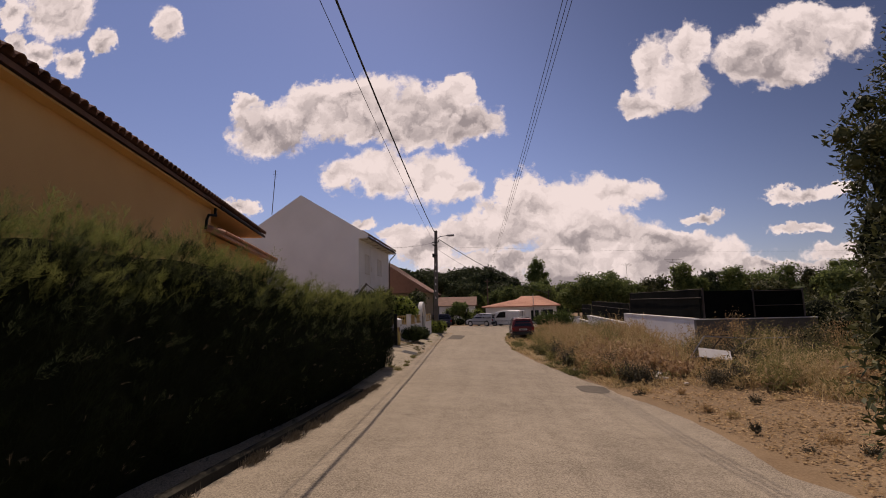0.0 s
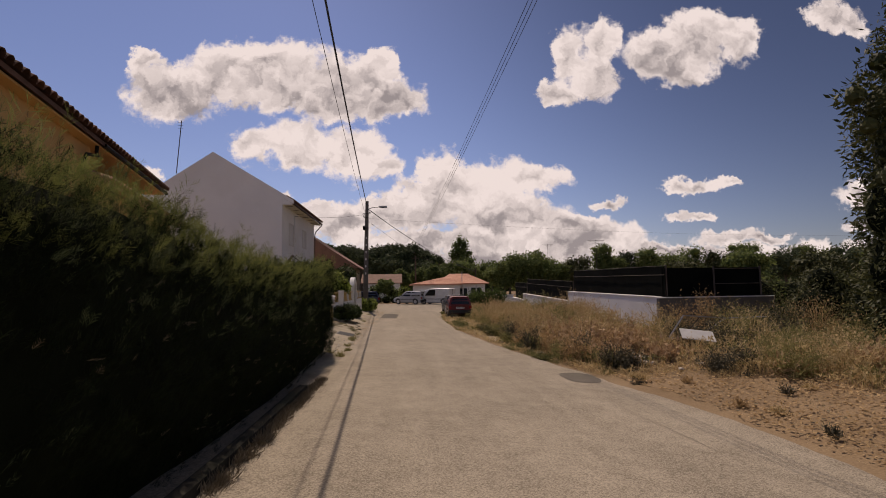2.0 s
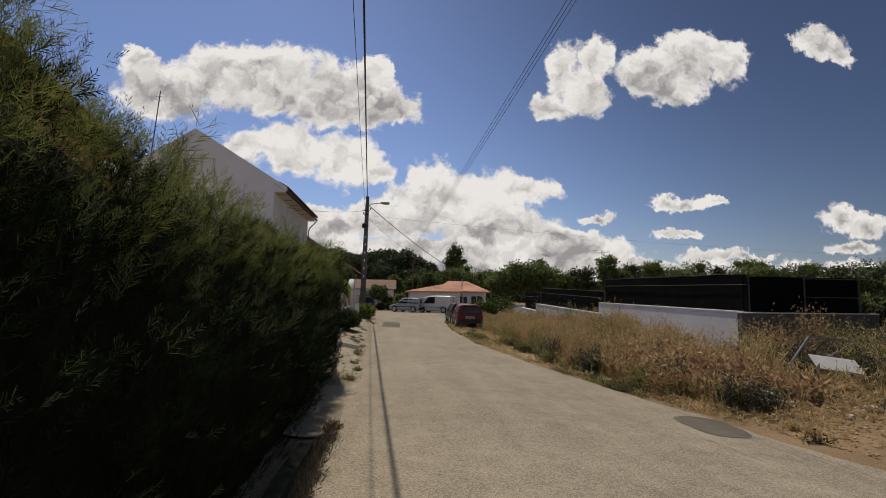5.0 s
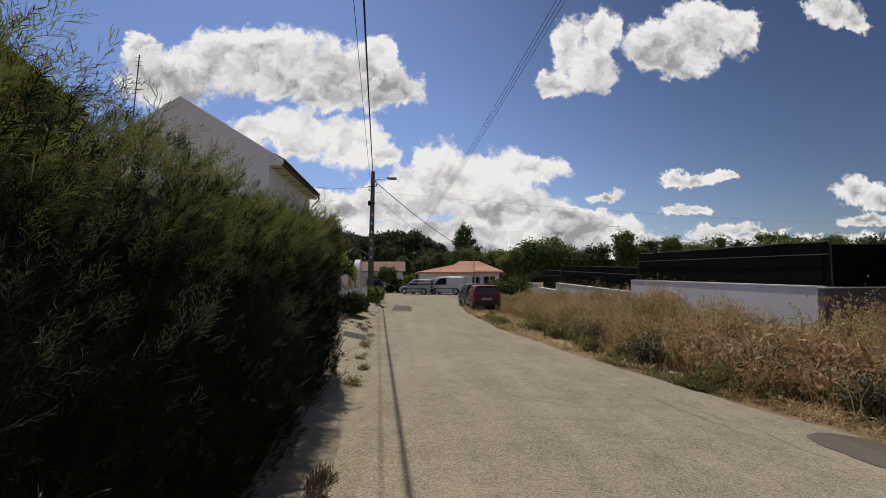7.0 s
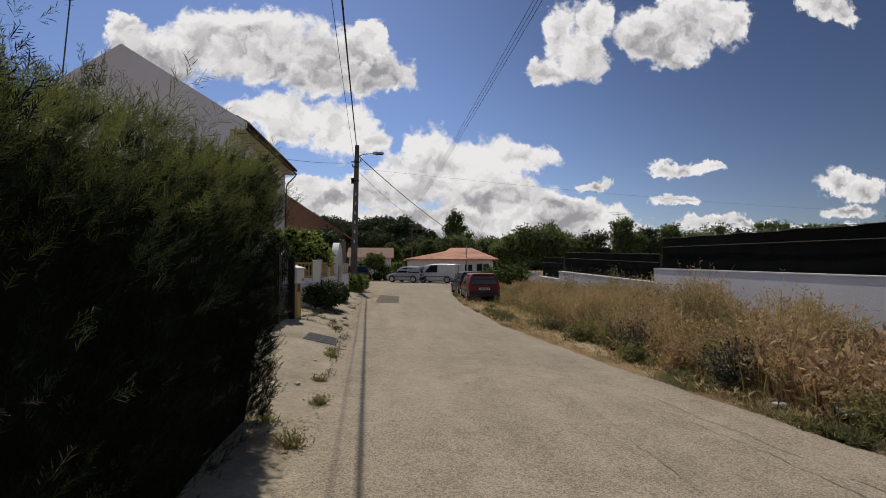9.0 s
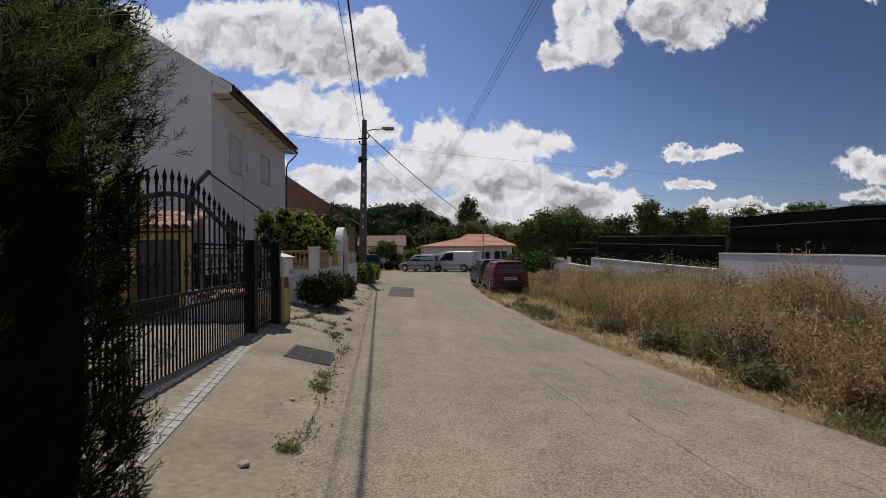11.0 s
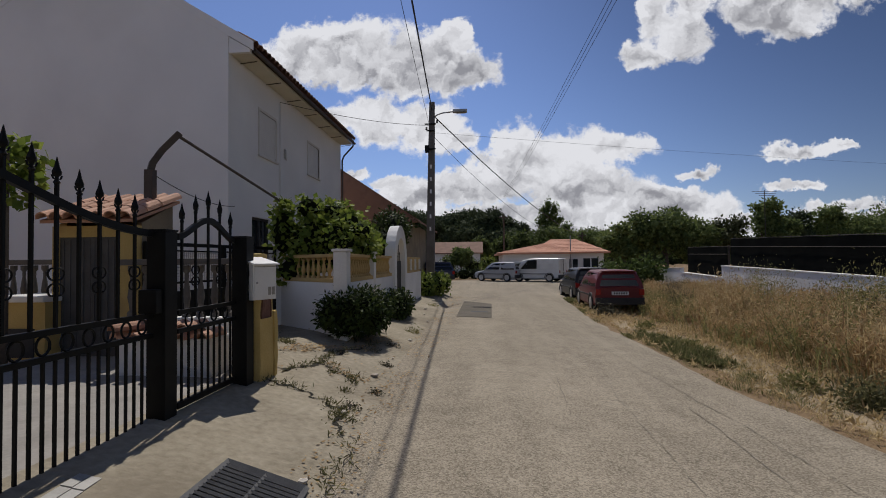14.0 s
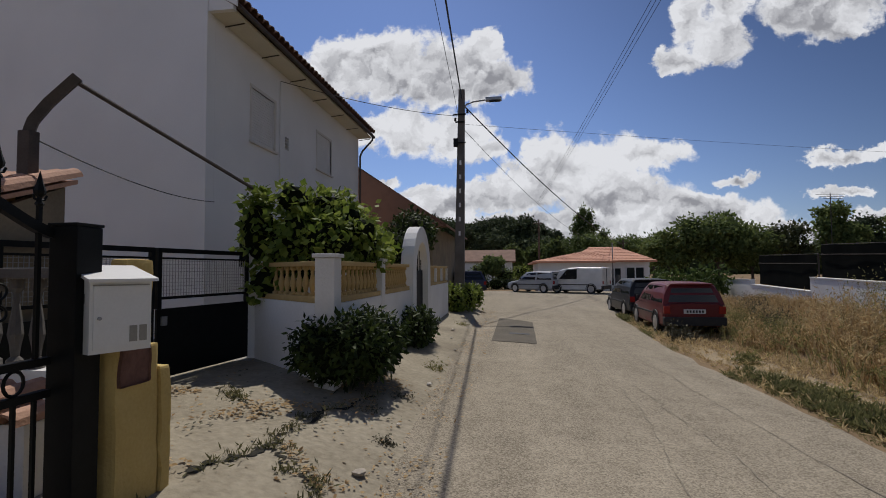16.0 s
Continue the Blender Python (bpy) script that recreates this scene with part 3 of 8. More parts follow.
def build_ground():
    xs = sorted(set([-3000, -1200, -500, -200, -90, -45, -25] + [round(v, 2) for v in np.arange(-16, 22.1, 0.6)] + [25, 32, 45, 70, 120, 250, 600, 1400, 3000]))
    ys = sorted(set([-3000, -1000, -300, -100, -50] + [round(v, 2) for v in np.arange(-24, 62.1, 0.75)] + [66, 75, 90, 110, 150, 250, 500, 1200, 3500]))
    verts, faces = [], []
    for y in ys:
        for x in xs:
            bump = 0.06 * noise.noise(Vector((x * 0.6, y * 0.6, 0))) if (x > 6.6 and abs(y) < 70 and x < 40) else 0.0
            verts.append((x, y, land(x, y) - 0.03 + bump))
    for i in range(len(ys) - 1):
        for j in range(len(xs) - 1):
            k = i * len(xs) + j
            faces.append((k, k + 1, k + len(xs) + 1, k + len(xs)))
    tagged(put("ground", mesh_of("ground", verts, faces, M_DIRT, True)), "dry bare earth and trodden soil around the lane", "ground", kind="structure")
    ys = [round(v, 2) for v in np.arange(-22, 57.1, 0.35)]
    road = put("road", sheet("road", ys, road_left, road_right, 26, 0.0, M_ROAD, 0.012, 0.10))
    tagged(road, "sun-bleached worn asphalt lane with frayed edges", "road", kind="structure")
    ys = [round(v, 2) for v in np.arange(12.9, 41, 0.3)]
    walk_ob = put("pavement", sheet("pavement", ys, lambda y: -2.9 if 24.9 < y < 28.4 else (-1.15 if y < 30 else -0.75), lambda y: lerp_table(y, [8.4, 12.2, 13.5, 17.7, 20, 28, 39, 41], [0.80, 0.86, 0.82, 0.66, 0.58, 0.38, 0.18, 0.1]), 10, 0.022, M_CONC, 0.012, 0.05))
    tagged(walk_ob, "pale cracked concrete footway sloping to the lane", "pavement", kind="structure")
    return road, walk_ob


ROAD, FOOTWAY = build_ground()


# ---------------- hedge ----------------
def build_hedge():
    y0, y1, zt = -7.0, 17.55, 2.26
    hedge = thing("hedge", "tall clipped cypress hedge, dark green with fresh yellow-green tips, shade and sunlight painted in", "hedge")
    front = lambda y: 0.28 + 0.12 * noise.noise(Vector((y * 0.5, 1.0, 0))) + lerp_table(y, [-7, 6, 9, 12, 17.3], [-0.35, -0.16, 0.01, 0.05, 0.06])
    top = lambda y: lerp_table(y, [-7, 3, 5, 7, 8.6, 10, 13, 15, 17.3], [2.34, 2.20, 2.28, 2.34, 2.24, 1.90, 1.80, 1.88, 2.06]) + 0.10 * noise.noise(Vector((y * 0.9, 5.0, 0)))
    bulge = lambda y: lerp_table(y, [-7, 3, 5, 12, 15, 17], [0.1, 0.2, 0.30, 0.26, 0.12, 0.0])
    # solid core, painted near-black for the shade between the sprays
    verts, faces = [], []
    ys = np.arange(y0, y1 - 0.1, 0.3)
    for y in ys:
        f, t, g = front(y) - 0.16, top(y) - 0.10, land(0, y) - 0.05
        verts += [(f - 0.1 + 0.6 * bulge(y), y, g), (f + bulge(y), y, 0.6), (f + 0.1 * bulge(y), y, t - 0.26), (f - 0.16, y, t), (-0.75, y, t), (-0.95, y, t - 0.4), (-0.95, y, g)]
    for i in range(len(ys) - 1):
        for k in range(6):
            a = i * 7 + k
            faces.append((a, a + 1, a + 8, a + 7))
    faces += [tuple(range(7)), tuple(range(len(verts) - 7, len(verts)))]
    put("inner_growth", mesh_of("inner_growth", verts, faces, M_INNER_SHADE), hedge)

    def sprays(n, pos, out, length, mat, name, barbs=8, thin=1.0, twigs=0):
        """Feathery sprays: a stem with side needles in one plane, each with finer twigs of its own where asked."""
        along = unit(out * 0.75 + rand_unit(n) * 0.55 + np.array([0, 0, 0.45]))
        nrm = unit(rand_unit(n) + np.array([0, 0, 0.5]))
        side = unit(np.cross(along, nrm))
        ln = length * (0.55 + 0.9 * rng.random(n))
        bits = [leaf_quads(pos, along, nrm, ln, ln * (0.07 if not twigs else 0.035) * thin)]
        for k in range(barbs):
            f = 0.12 + 0.8 * k / barbs
            sg = 1 if k % 2 else -1
            a = unit(along * 0.8 + side * sg * 0.7 + rand_unit(n) * 0.35)
            root = pos + along * (ln * f)[:, None]
            bl = ln * (0.42 - 0.22 * f) * (0.7 + 0.6 * rng.random(n))
            bits.append(leaf_quads(root, a, unit(nrm + rand_unit(n) * 0.6), bl, ln * 0.06 * thin))
            for q in range(twigs):
                g = 0.30 + 0.6 * q / twigs
                a2 = unit(a * 0.9 + side * (0.6 if q % 2 else -0.6) + along * 0.3 + rand_unit(n) * 0.3)
                bits.append(leaf_quads(root + a * (bl * g)[:, None], a2, unit(nrm + rand_unit(n) * 0.6), bl * (0.55 - 0.25 * g), ln * 0.045 * thin))
        put(name, quads_mesh(name, np.concatenate(bits), mat), hedge)

    def lumps(y, z):
        return np.array([0.16 * noise.noise(Vector((a * 1.1, b * 1.3, 3.0))) + 0.07 * noise.noise(Vector((a * 3.3, b * 3.3, 7.0))) for a, b in zip(y, z)])

    def face_set(n, lo, hi, hmin=0.0):
        y = lo + (hi - lo) * rng.random(n)
        zlo = np.array([land(0, v) for v in y])
        zhi = np.array([top(v) for v in y])
        h = hmin + (1 - hmin) * rng.random(n)
        z = zlo + 0.05 + (zhi - zlo) * h
        x = np.array([front(v) for v in y]) - 0.16 + lumps(y, z) + 0.10 * rng.random(n) - 0.30 * np.clip((h - 0.85) / 0.15, 0, 1) ** 2
        x += np.array([bulge(v) for v in y]) * np.clip((0.85 - h) / 0.3, 0, 1) * (0.6 + 0.4 * np.clip(h / 0.3, 0, 1))
        return np.stack([x, y, z], 1), np.tile([1.0, 0, 0.15], (n, 1))

    def plumes(n, k, lo, hi, size, length, mat, name, tip=0.0, hmin=0.0, barbs=10, thin=0.62, twigs=0):
        """Sprays gathered along upswept branch ends, with gaps between them."""
        c, _ = face_set(k, lo, hi, hmin)
        ax = unit(rand_unit(k) * 0.42 + np.array([0.62, 0.1, 0.72]))
        ln = size * (0.5 + 0.9 * rng.random(k))
        w = rng.integers(0, k, n)
        f = tip + (1 - tip) * rng.random(n) ** 0.8
        p = c[w] - np.array([0.10, 0, 0.08]) + ax[w] * (ln[w] * f)[:, None] + rng.normal(size=(n, 3)) * (0.065 * (1.2 - f))[:, None]
        p[:, 0] = np.minimum(p[:, 0], 0.84)
        sprays(n, p, ax[w] * 1.2 + rand_unit(n) * 0.35, length, mat, name, barbs, thin, twigs)

    # front sprays carry painted shade; shoulder and top sprays carry painted sun
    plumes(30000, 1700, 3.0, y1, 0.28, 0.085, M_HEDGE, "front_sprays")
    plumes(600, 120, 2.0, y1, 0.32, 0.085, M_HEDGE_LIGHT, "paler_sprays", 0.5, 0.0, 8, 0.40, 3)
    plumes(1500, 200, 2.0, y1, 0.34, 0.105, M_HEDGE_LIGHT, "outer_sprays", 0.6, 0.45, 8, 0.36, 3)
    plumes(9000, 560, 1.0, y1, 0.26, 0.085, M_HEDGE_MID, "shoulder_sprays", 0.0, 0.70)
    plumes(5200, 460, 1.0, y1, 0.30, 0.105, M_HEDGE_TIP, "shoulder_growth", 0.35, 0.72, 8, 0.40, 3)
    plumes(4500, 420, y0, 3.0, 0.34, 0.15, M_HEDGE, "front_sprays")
    n = 8500
    y = y0 + (y1 - y0) * rng.random(n)
    x = np.array([front(v) for v in y]) - 0.02 - 1.0 * rng.random(n) ** 1.3
    z = np.array([top(v) for v in y]) - 0.12 + lumps(y, x) * 0.9 + 0.10 * rng.random(n)
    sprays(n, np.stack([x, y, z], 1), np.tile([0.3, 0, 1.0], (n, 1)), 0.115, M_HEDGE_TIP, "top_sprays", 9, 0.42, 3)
    n = 260
    y = y0 + (y1 - y0) * rng.random(n)
    x = np.array([front(v) for v in y]) - 0.05 - 0.6 * rng.random(n)
    z = np.array([top(v) for v in y]) - 0.08 + 0.05 * rng.random(n)
    sprays(n, np.stack([x, y, z], 1), np.tile([0.45, 0.1, 0.8], (n, 1)), 0.34, M_HEDGE_TIP, "stray_shoot", 16, 0.16, 5)
    n = 6500
    x = -0.9 + 1.2 * rng.random(n)
    z = -0.2 + 2.4 * rng.random(n)
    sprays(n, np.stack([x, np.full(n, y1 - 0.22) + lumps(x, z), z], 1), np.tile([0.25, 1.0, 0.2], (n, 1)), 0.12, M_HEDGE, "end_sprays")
    n = 170
    p, o = face_set(n, 2.0, y1)
    sprays(n, p + np.array([0.06, 0, 0]), o, 0.09, M_DEAD, "dead_sprays", 10, 0.5)
    # low cement plinth along the foot, the hedge's shade painted into its colour
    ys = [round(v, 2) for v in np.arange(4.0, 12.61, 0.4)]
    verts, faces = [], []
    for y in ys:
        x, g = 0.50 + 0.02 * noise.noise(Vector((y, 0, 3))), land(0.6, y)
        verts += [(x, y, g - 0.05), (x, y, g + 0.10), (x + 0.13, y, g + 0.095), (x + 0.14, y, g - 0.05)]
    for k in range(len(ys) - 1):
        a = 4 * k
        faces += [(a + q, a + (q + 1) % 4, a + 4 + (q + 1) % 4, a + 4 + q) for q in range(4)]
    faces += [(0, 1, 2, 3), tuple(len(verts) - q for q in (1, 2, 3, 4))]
    tagged(put("plinth", mesh_of("plinth", verts, faces, M_SHADE_CRACK)), "low cement plinth along the hedge's foot, painted dark as shade", "plinth", kind="structure")
    # dry plants hanging over it
    for i, yy in enumerate((5.6, 7.1, 8.2, 8.9, 9.5, 10.0, 10.4, 10.8, 11.2, 11.6, 12.0, 12.4, 12.8, 13.3)):
        xx = 0.68 + 0.05 * rng.random()
        g = land(xx, yy)
        n = 420
        base = np.array([xx, yy, g]) + rng.normal(size=(n, 3)) * np.array([0.05, 0.13, 0.0])
        al = unit(rand_unit(n) * 0.7 + np.array([0.25, -0.1, 0.9]))
        ln = (0.05 + 0.09 * rng.random(n)) * (1.0 if 7 < yy < 11 else 0.7)
        q = leaf_quads(base, al, rand_unit(n), ln, 0.010)
        tagged(put("dry_plant", quads_mesh("dry_plant", q, M_DEAD)), "withered grey-brown plant at the hedge's foot", "plant", group="dry plants along the hedge", kind="stuff")


build_hedge()


# ---------------- houses ----------------
def tile_mesh(name, mat, length=0.45, r=0.105, arch=True):
    """One half-round clay tile lying along -y, thick and slightly tapered."""
    bm = bmesh.new()
    n = 6
    rings = []
    for y, k in ((0, 1.0), (-length, 0.86)):
        for rr in (r * k, (r - 0.016) * k):
            rings.append([bm.verts.new((rr * math.cos(math.pi * i / n), y, rr * math.sin(math.pi * i / n))) for i in range(n + 1)])
    o0, i0, o1, i1 = rings
    for i in range(n):
        bm.faces.new((o0[i], o0[i + 1], o1[i + 1], o1[i]))
        bm.faces.new((i0[i], i1[i], i1[i + 1], i0[i + 1]))
        bm.faces.new((o0[i], i0[i], i0[i + 1], o0[i + 1]))
        bm.faces.new((o1[i], o1[i + 1], i1[i + 1], i1[i]))
    return bm_mesh(name, bm, mat)


def shutter_window(parent, y0, y1, z0, z1, x, depth=0.05):
    """A window in a wall that faces +x, its roller shutter let down."""
    w = part("window", box((x - depth, y0, z0), (x - depth + 0.02, y1, z1)), M_SHUTTER, parent, "closed pale roller shutter window")
    k = int((z1 - z0) / 0.055)
    for i in range(k):
        z = z0 + (z1 - z0) * i / k
        part("slat", box((x - depth + 0.021, y0 + 0.01, z + 0.004), (x - depth + 0.033, y1 - 0.01, z + (z1 - z0) / k - 0.004)), M_SHUTTER, w)
    bm = bmesh.new()
    for lo, hi in (((y0 - 0.07, z0 - 0.02), (y0, z1)), ((y1, z0 - 0.02), (y1 + 0.07, z1)), ((y0 - 0.07, z1), (y1 + 0.07, z1 + 0.07))):
        add_box(bm, (x - depth, lo[0], lo[1]), (x + 0.015, hi[0], hi[1]))
    part("window_frame", bm, M_STONE_FRAME, w)
    part("window_sill", box((x - depth, y0 - 0.1, z0 - 0.07), (x + 0.06, y1 + 0.1, z0 - 0.022), 0.008), M_STONE_FRAME, w)


def wall_with_holes(bm, x0, x1, y0, y1, z0, z1, holes):
    """A wall slab in the y-z plane from x0 to x1 with openings (ya, yb, za, zb) cut through."""
    yc = sorted({y0, y1, *[h[0] for h in holes], *[h[1] for h in holes]})
    zc = sorted({z0, z1, *[h[2] for h in holes], *[h[3] for h in holes]})
    for a, b in zip(yc, yc[1:]):
        for c, d in zip(zc, zc[1:]):
            if not any(h[0] <= (a + b) / 2 <= h[1] and h[2] <= (c + d) / 2 <= h[3] for h in holes):
                add_box(bm, (x0, a, c), (x1, b, d))


def build_white_house():
    xf, yg, yb, g = -4.25, 30.35, 39.35, -0.1
    ze, xr, zr, xl = 6.12, -7.9, 8.70, -12.1
    house = thing("white_house", "two-storey white rendered house with a clay tile roof", "house")
    holes = [(31.92, 32.95, 4.02, 5.16), (35.5, 36.6, 4.15, 5.18), (33.5, 33.72, 4.2, 4.52), (31.5, 32.6, 1.3, 2.35)]
    bm = bmesh.new()
    wall_with_holes(bm, xf - 0.25, xf, yg + 0.252, yb - 0.252, g, ze - 0.05, holes)
    bmesh.ops.remove_doubles(bm, verts=bm.verts[:], dist=0.0005)
    part("front_wall", bm, M_WHITE, house)
    xe0 = -3.72
    zf = ze + (xe0 - xf) * (zr - ze) / (xe0 - xr)
    gab = [(xf, g), (xf, zf - 0.02), (xr, zr - 0.02), (xl + 0.3, ze + 0.05), (xl + 0.3, g)]
    part("gable_wall", prism(gab, "y", yg, yg + 0.25), M_WHITE, house)
    part("rear_gable_wall", prism(gab, "y", yb - 0.25, yb), M_WHITE, house)
    part("back_wall", box((xl + 0.3, yg + 0.252, g), (xl + 0.55, yb - 0.252, ze - 0.1)), M_WHITE, house)
    part("gable_coping", prism([(xe0 + 0.06, ze - 0.08), (xe0 + 0.06, ze + 0.13), (xr, zr + 0.17), (xl + 0.22, ze + 0.10), (xl + 0.22, ze - 0.05), (xr, zr - 0.06)], "y", yg - 0.012, yg + 0.015), M_WHITE, house)
    # roof slab, tile rows along the eaves, soffit
    xe = -3.72
    zee = ze - 0.02
    part("roof", prism([(xe, zee), (xe, zee + 0.10), (xr, zr + 0.12), (xl + 0.2, ze + 0.05), (xl + 0.2, ze - 0.05), (xr, zr)], "y", yg + 0.02, yb + 0.1), M_TILE_D, house)
    part("verge_end", prism([(xf + 0.002, ze - 0.11), (xe - 0.03, ze - 0.11), (xe - 0.03, ze - 0.03), (xf + 0.002, zf - 0.06)], "y", yg + 0.016, yg + 0.115), M_WHITE, house)
    part("soffit", box((xf + 0.002, yg + 0.12, zee - 0.09), (xe - 0.06, yb, zee - 0.03)), M_SOFFIT, house)
    tm = tile_mesh("eave_tile", M_TILE_D, 0.5, 0.115)
    roof = [c for c in house.children if c.name.startswith("roof")][0]
    ang = math.degrees(math.atan2(zr - ze, xe - xr))
    y = yg + 0.12
    while y < yb + 0.1:
        put("eave_tile", tm, roof, Matrix.Translation((xe + 0.05, y, zee + 0.095)) @ pose(0, 0, 0, 0, ang, 0) @ pose(0, 0, 0, 0, 0, -90))
        y += 0.232
    for k in range(7):
        yy = yg + 0.55 + k * 1.42
        part("eave_bracket", tube([(xf + 0.01, yy, zee - 0.13), (xe - 0.1, yy - 0.02, zee - 0.10)], 0.012, 6), M_RUST, house)
    for h in holes[:2]:
        shutter_window(house, *h, xf)
    v = part("vent", box((xf - 0.12, 33.5, 4.2), (xf - 0.10, 33.72, 4.52)), M_DARK, house, "small dark vent opening")
    bm = bmesh.new()
    for k in range(4):
        add_box(bm, (xf - 0.1, 33.51, 4.22 + k * 0.08), (xf - 0.02, 33.71, 4.235 + k * 0.08))
    part("vent_slat", bm, M_STONE_FRAME, v)
    w = part("window", box((xf - 0.14, 31.5, 1.3), (xf - 0.12, 32.6, 2.35)), M_GLASS, house, "dark ground floor window")
    bm = bmesh.new()
    for lo, hi in (((31.5, 1.3), (31.56, 2.35)), ((32.54, 1.3), (32.6, 2.35)), ((32.02, 1.3), (32.08, 2.35)), ((31.56, 2.29), (32.02, 2.35)), ((32.08, 2.29), (32.54, 2.35))):
        add_box(bm, (xf - 0.12, lo[0], lo[1]), (xf - 0.07, hi[0], hi[1]))
    part("window_frame", bm, M_TRIM, w)
    part("conduit", tube([(xf + 0.02, 33.2, 1.8), (xf + 0.02, 33.22, 5.75), (xf + 0.03, 33.22, 5.8)], 0.018, 6), M_WHITE, house)
    part("downpipe", tube([(xe - 0.02, yb + 0.05, zee + 0.02), (xe - 0.02, yb + 0.05, zee - 0.14), (xf + 0.14, yb + 0.02, zee - 0.55), (xf + 0.08, yb - 0.05, zee - 0.75), (xf + 0.08, yb - 0.05, 0.0)], 0.035, 8), M_RUST, house)
    bm = tube([(xe + 0.03, yg + 0.1, zee - 0.01), (xe + 0.03, yb + 0.1, zee - 0.03)], 0.05, 8)
    part("gutter", bm, M_RUST, house, "narrow dark gutter")
    part("gutter", tube([(xl + 0.18, yg - 0.05, ze - 0.05), (xl + 0.18, yb, ze - 0.05)], 0.06, 8), M_RUST, house)
    # aerial on the gable
    a = thing("aerial", "thin rooftop television aerial on a leaning mast", "aerial")
    part("mast", tube([(-9.75, 30.32, 7.7), (-9.55, 30.32, 10.55)], 0.022, 6), M_RUST, a)
    for k, z in enumerate((10.1, 10.27, 10.43)):
        part("crossbar", tube([(-9.72, 30.3, z), (-9.44, 30.3, z)], 0.008, 5), M_RUST, a)
    # stay cable along the gable
    return house


build_white_house()


def build_yellow_house():
    a, b = Vector((-2.38, 6.2, 0)), Vector((-5.85, 21.1, 0))
    d = (b - a).normalized()
    ang = math.degrees(math.atan2(d.y, d.x))
    L = (b - a).length
    # own frame: x along the eave, +y away from the lane
    m = pose(a.x, a.y, 0, 0, 0, ang)
    ze = 4.86
    house = thing("yellow_house", "ochre rendered house with a dark tiled roof behind the hedge", "house", m)
    off = 0.28
    part("front_wall", box((0.05, off, -0.4), (9.3, off + 0.25, ze - 0.06)), M_YELLOW, house)
    part("recessed_wall", box((9.302, off + 0.7, -0.4), (L - 0.3, off + 0.95, ze - 0.06)), M_YELLOW, house)
    part("return_wall", box((9.05, off + 0.252, -0.4), (9.3, off + 0.70, ze - 0.06)), M_YELLOW, house)
    part("end_wall", prism([(off + 0.252, -0.4), (6.9, -0.4), (6.9, ze - 0.1), (3.6, ze + 1.45), (off + 0.252, ze - 0.06)], "x", 0.05, 0.3), M_YELLOW, house)
    part("end_wall", prism([(off + 0.952, -0.4), (6.9, -0.4), (6.9, ze - 0.1), (3.6, ze + 1.45), (off + 0.952, ze + 0.2)], "x", L - 0.55, L - 0.3), M_YELLOW, house)
    roof = part("roof", prism([(0, ze - 0.05), (0, ze + 0.04), (3.6, ze + 1.70), (7.2, ze + 0.04), (7.2, ze - 0.05), (3.6, ze + 1.6)], "x", 0.0, L), M_TILE_D, house)
    part("soffit", box((0.1, 0.06, ze - 0.10), (L - 0.1, off + 0.68, ze - 0.062)), M_YELLOW, house)
    tm = tile_mesh("eave_tile", M_TILE_D, 0.5, 0.12)
    x = 0.12
    while x < L:
        put("eave_tile", tm, roof, Matrix.Translation((x, -0.06, ze + 0.05)) @ pose(0, 0, 0, 24.8, 0, 0) @ pose(0, 0, 0, 0, 0, 180))
        x += 0.238
    # round chimney pot at the near end
    part("chimney", add_lathe(bmesh.new(), [(0.17, ze + 0.02), (0.17, ze + 0.42), (0.2, ze + 0.44), (0.2, ze + 0.52), (0.15, ze + 0.53)], 14, (-0.02, 0.3, 0)), M_POLE, house)
    # lean-to roof below the eave
    lean = part("lean_to_roof", prism([(off - 0.5, 3.86), (off - 0.5, 3.94), (off + 0.69, 4.38), (off + 0.69, 4.28)], "x", 8.9, L + 1.6), M_TILE, house)
    tm2 = tile_mesh("roof_tile", M_TILE, 0.5, 0.105)
    x = 9.0
    while x < L + 1.55:
        for k in range(3):
            put("roof_tile", tm2, lean, Matrix.Translation((x, off - 0.54 + k * 0.4, 3.945 + k * 0.142)) @ pose(0, 0, 0, 20, 0, 0) @ pose(0, 0, 0, 0, 0, 180))
        x += 0.215
    part("lean_to_wall", box((9.0, off - 0.1, -0.4), (L + 1.4, off + 0.1, 3.95)), M_YELLOW, house)
    for x in (9.75, 12.3):
        w = part("window", box((x, off + 0.66, 4.38), (x + 0.5, off + 0.71, 4.72)), M_DARK, house, "small dark window under the eave")
        part("window_frame", box((x - 0.04, off + 0.64, 4.34), (x + 0.54, off + 0.665, 4.379)), M_TRIM, w)
    part("downpipe", tube([(9.1, 0.08, ze - 0.1), (9.12, 0.1, ze - 0.24), (9.05, 0.05, ze - 0.34), (8.75, 0.16, ze - 0.38), (8.72, 0.2, ze - 0.52), (8.72, 0.22, ze - 0.8)], 0.04, 8), M_IRON, house)
    part("gutter", tube([(9.3, 0.0, ze - 0.03), (L, 0.0, ze - 0.04)], 0.045, 8), M_IRON, house)


build_yellow_house()


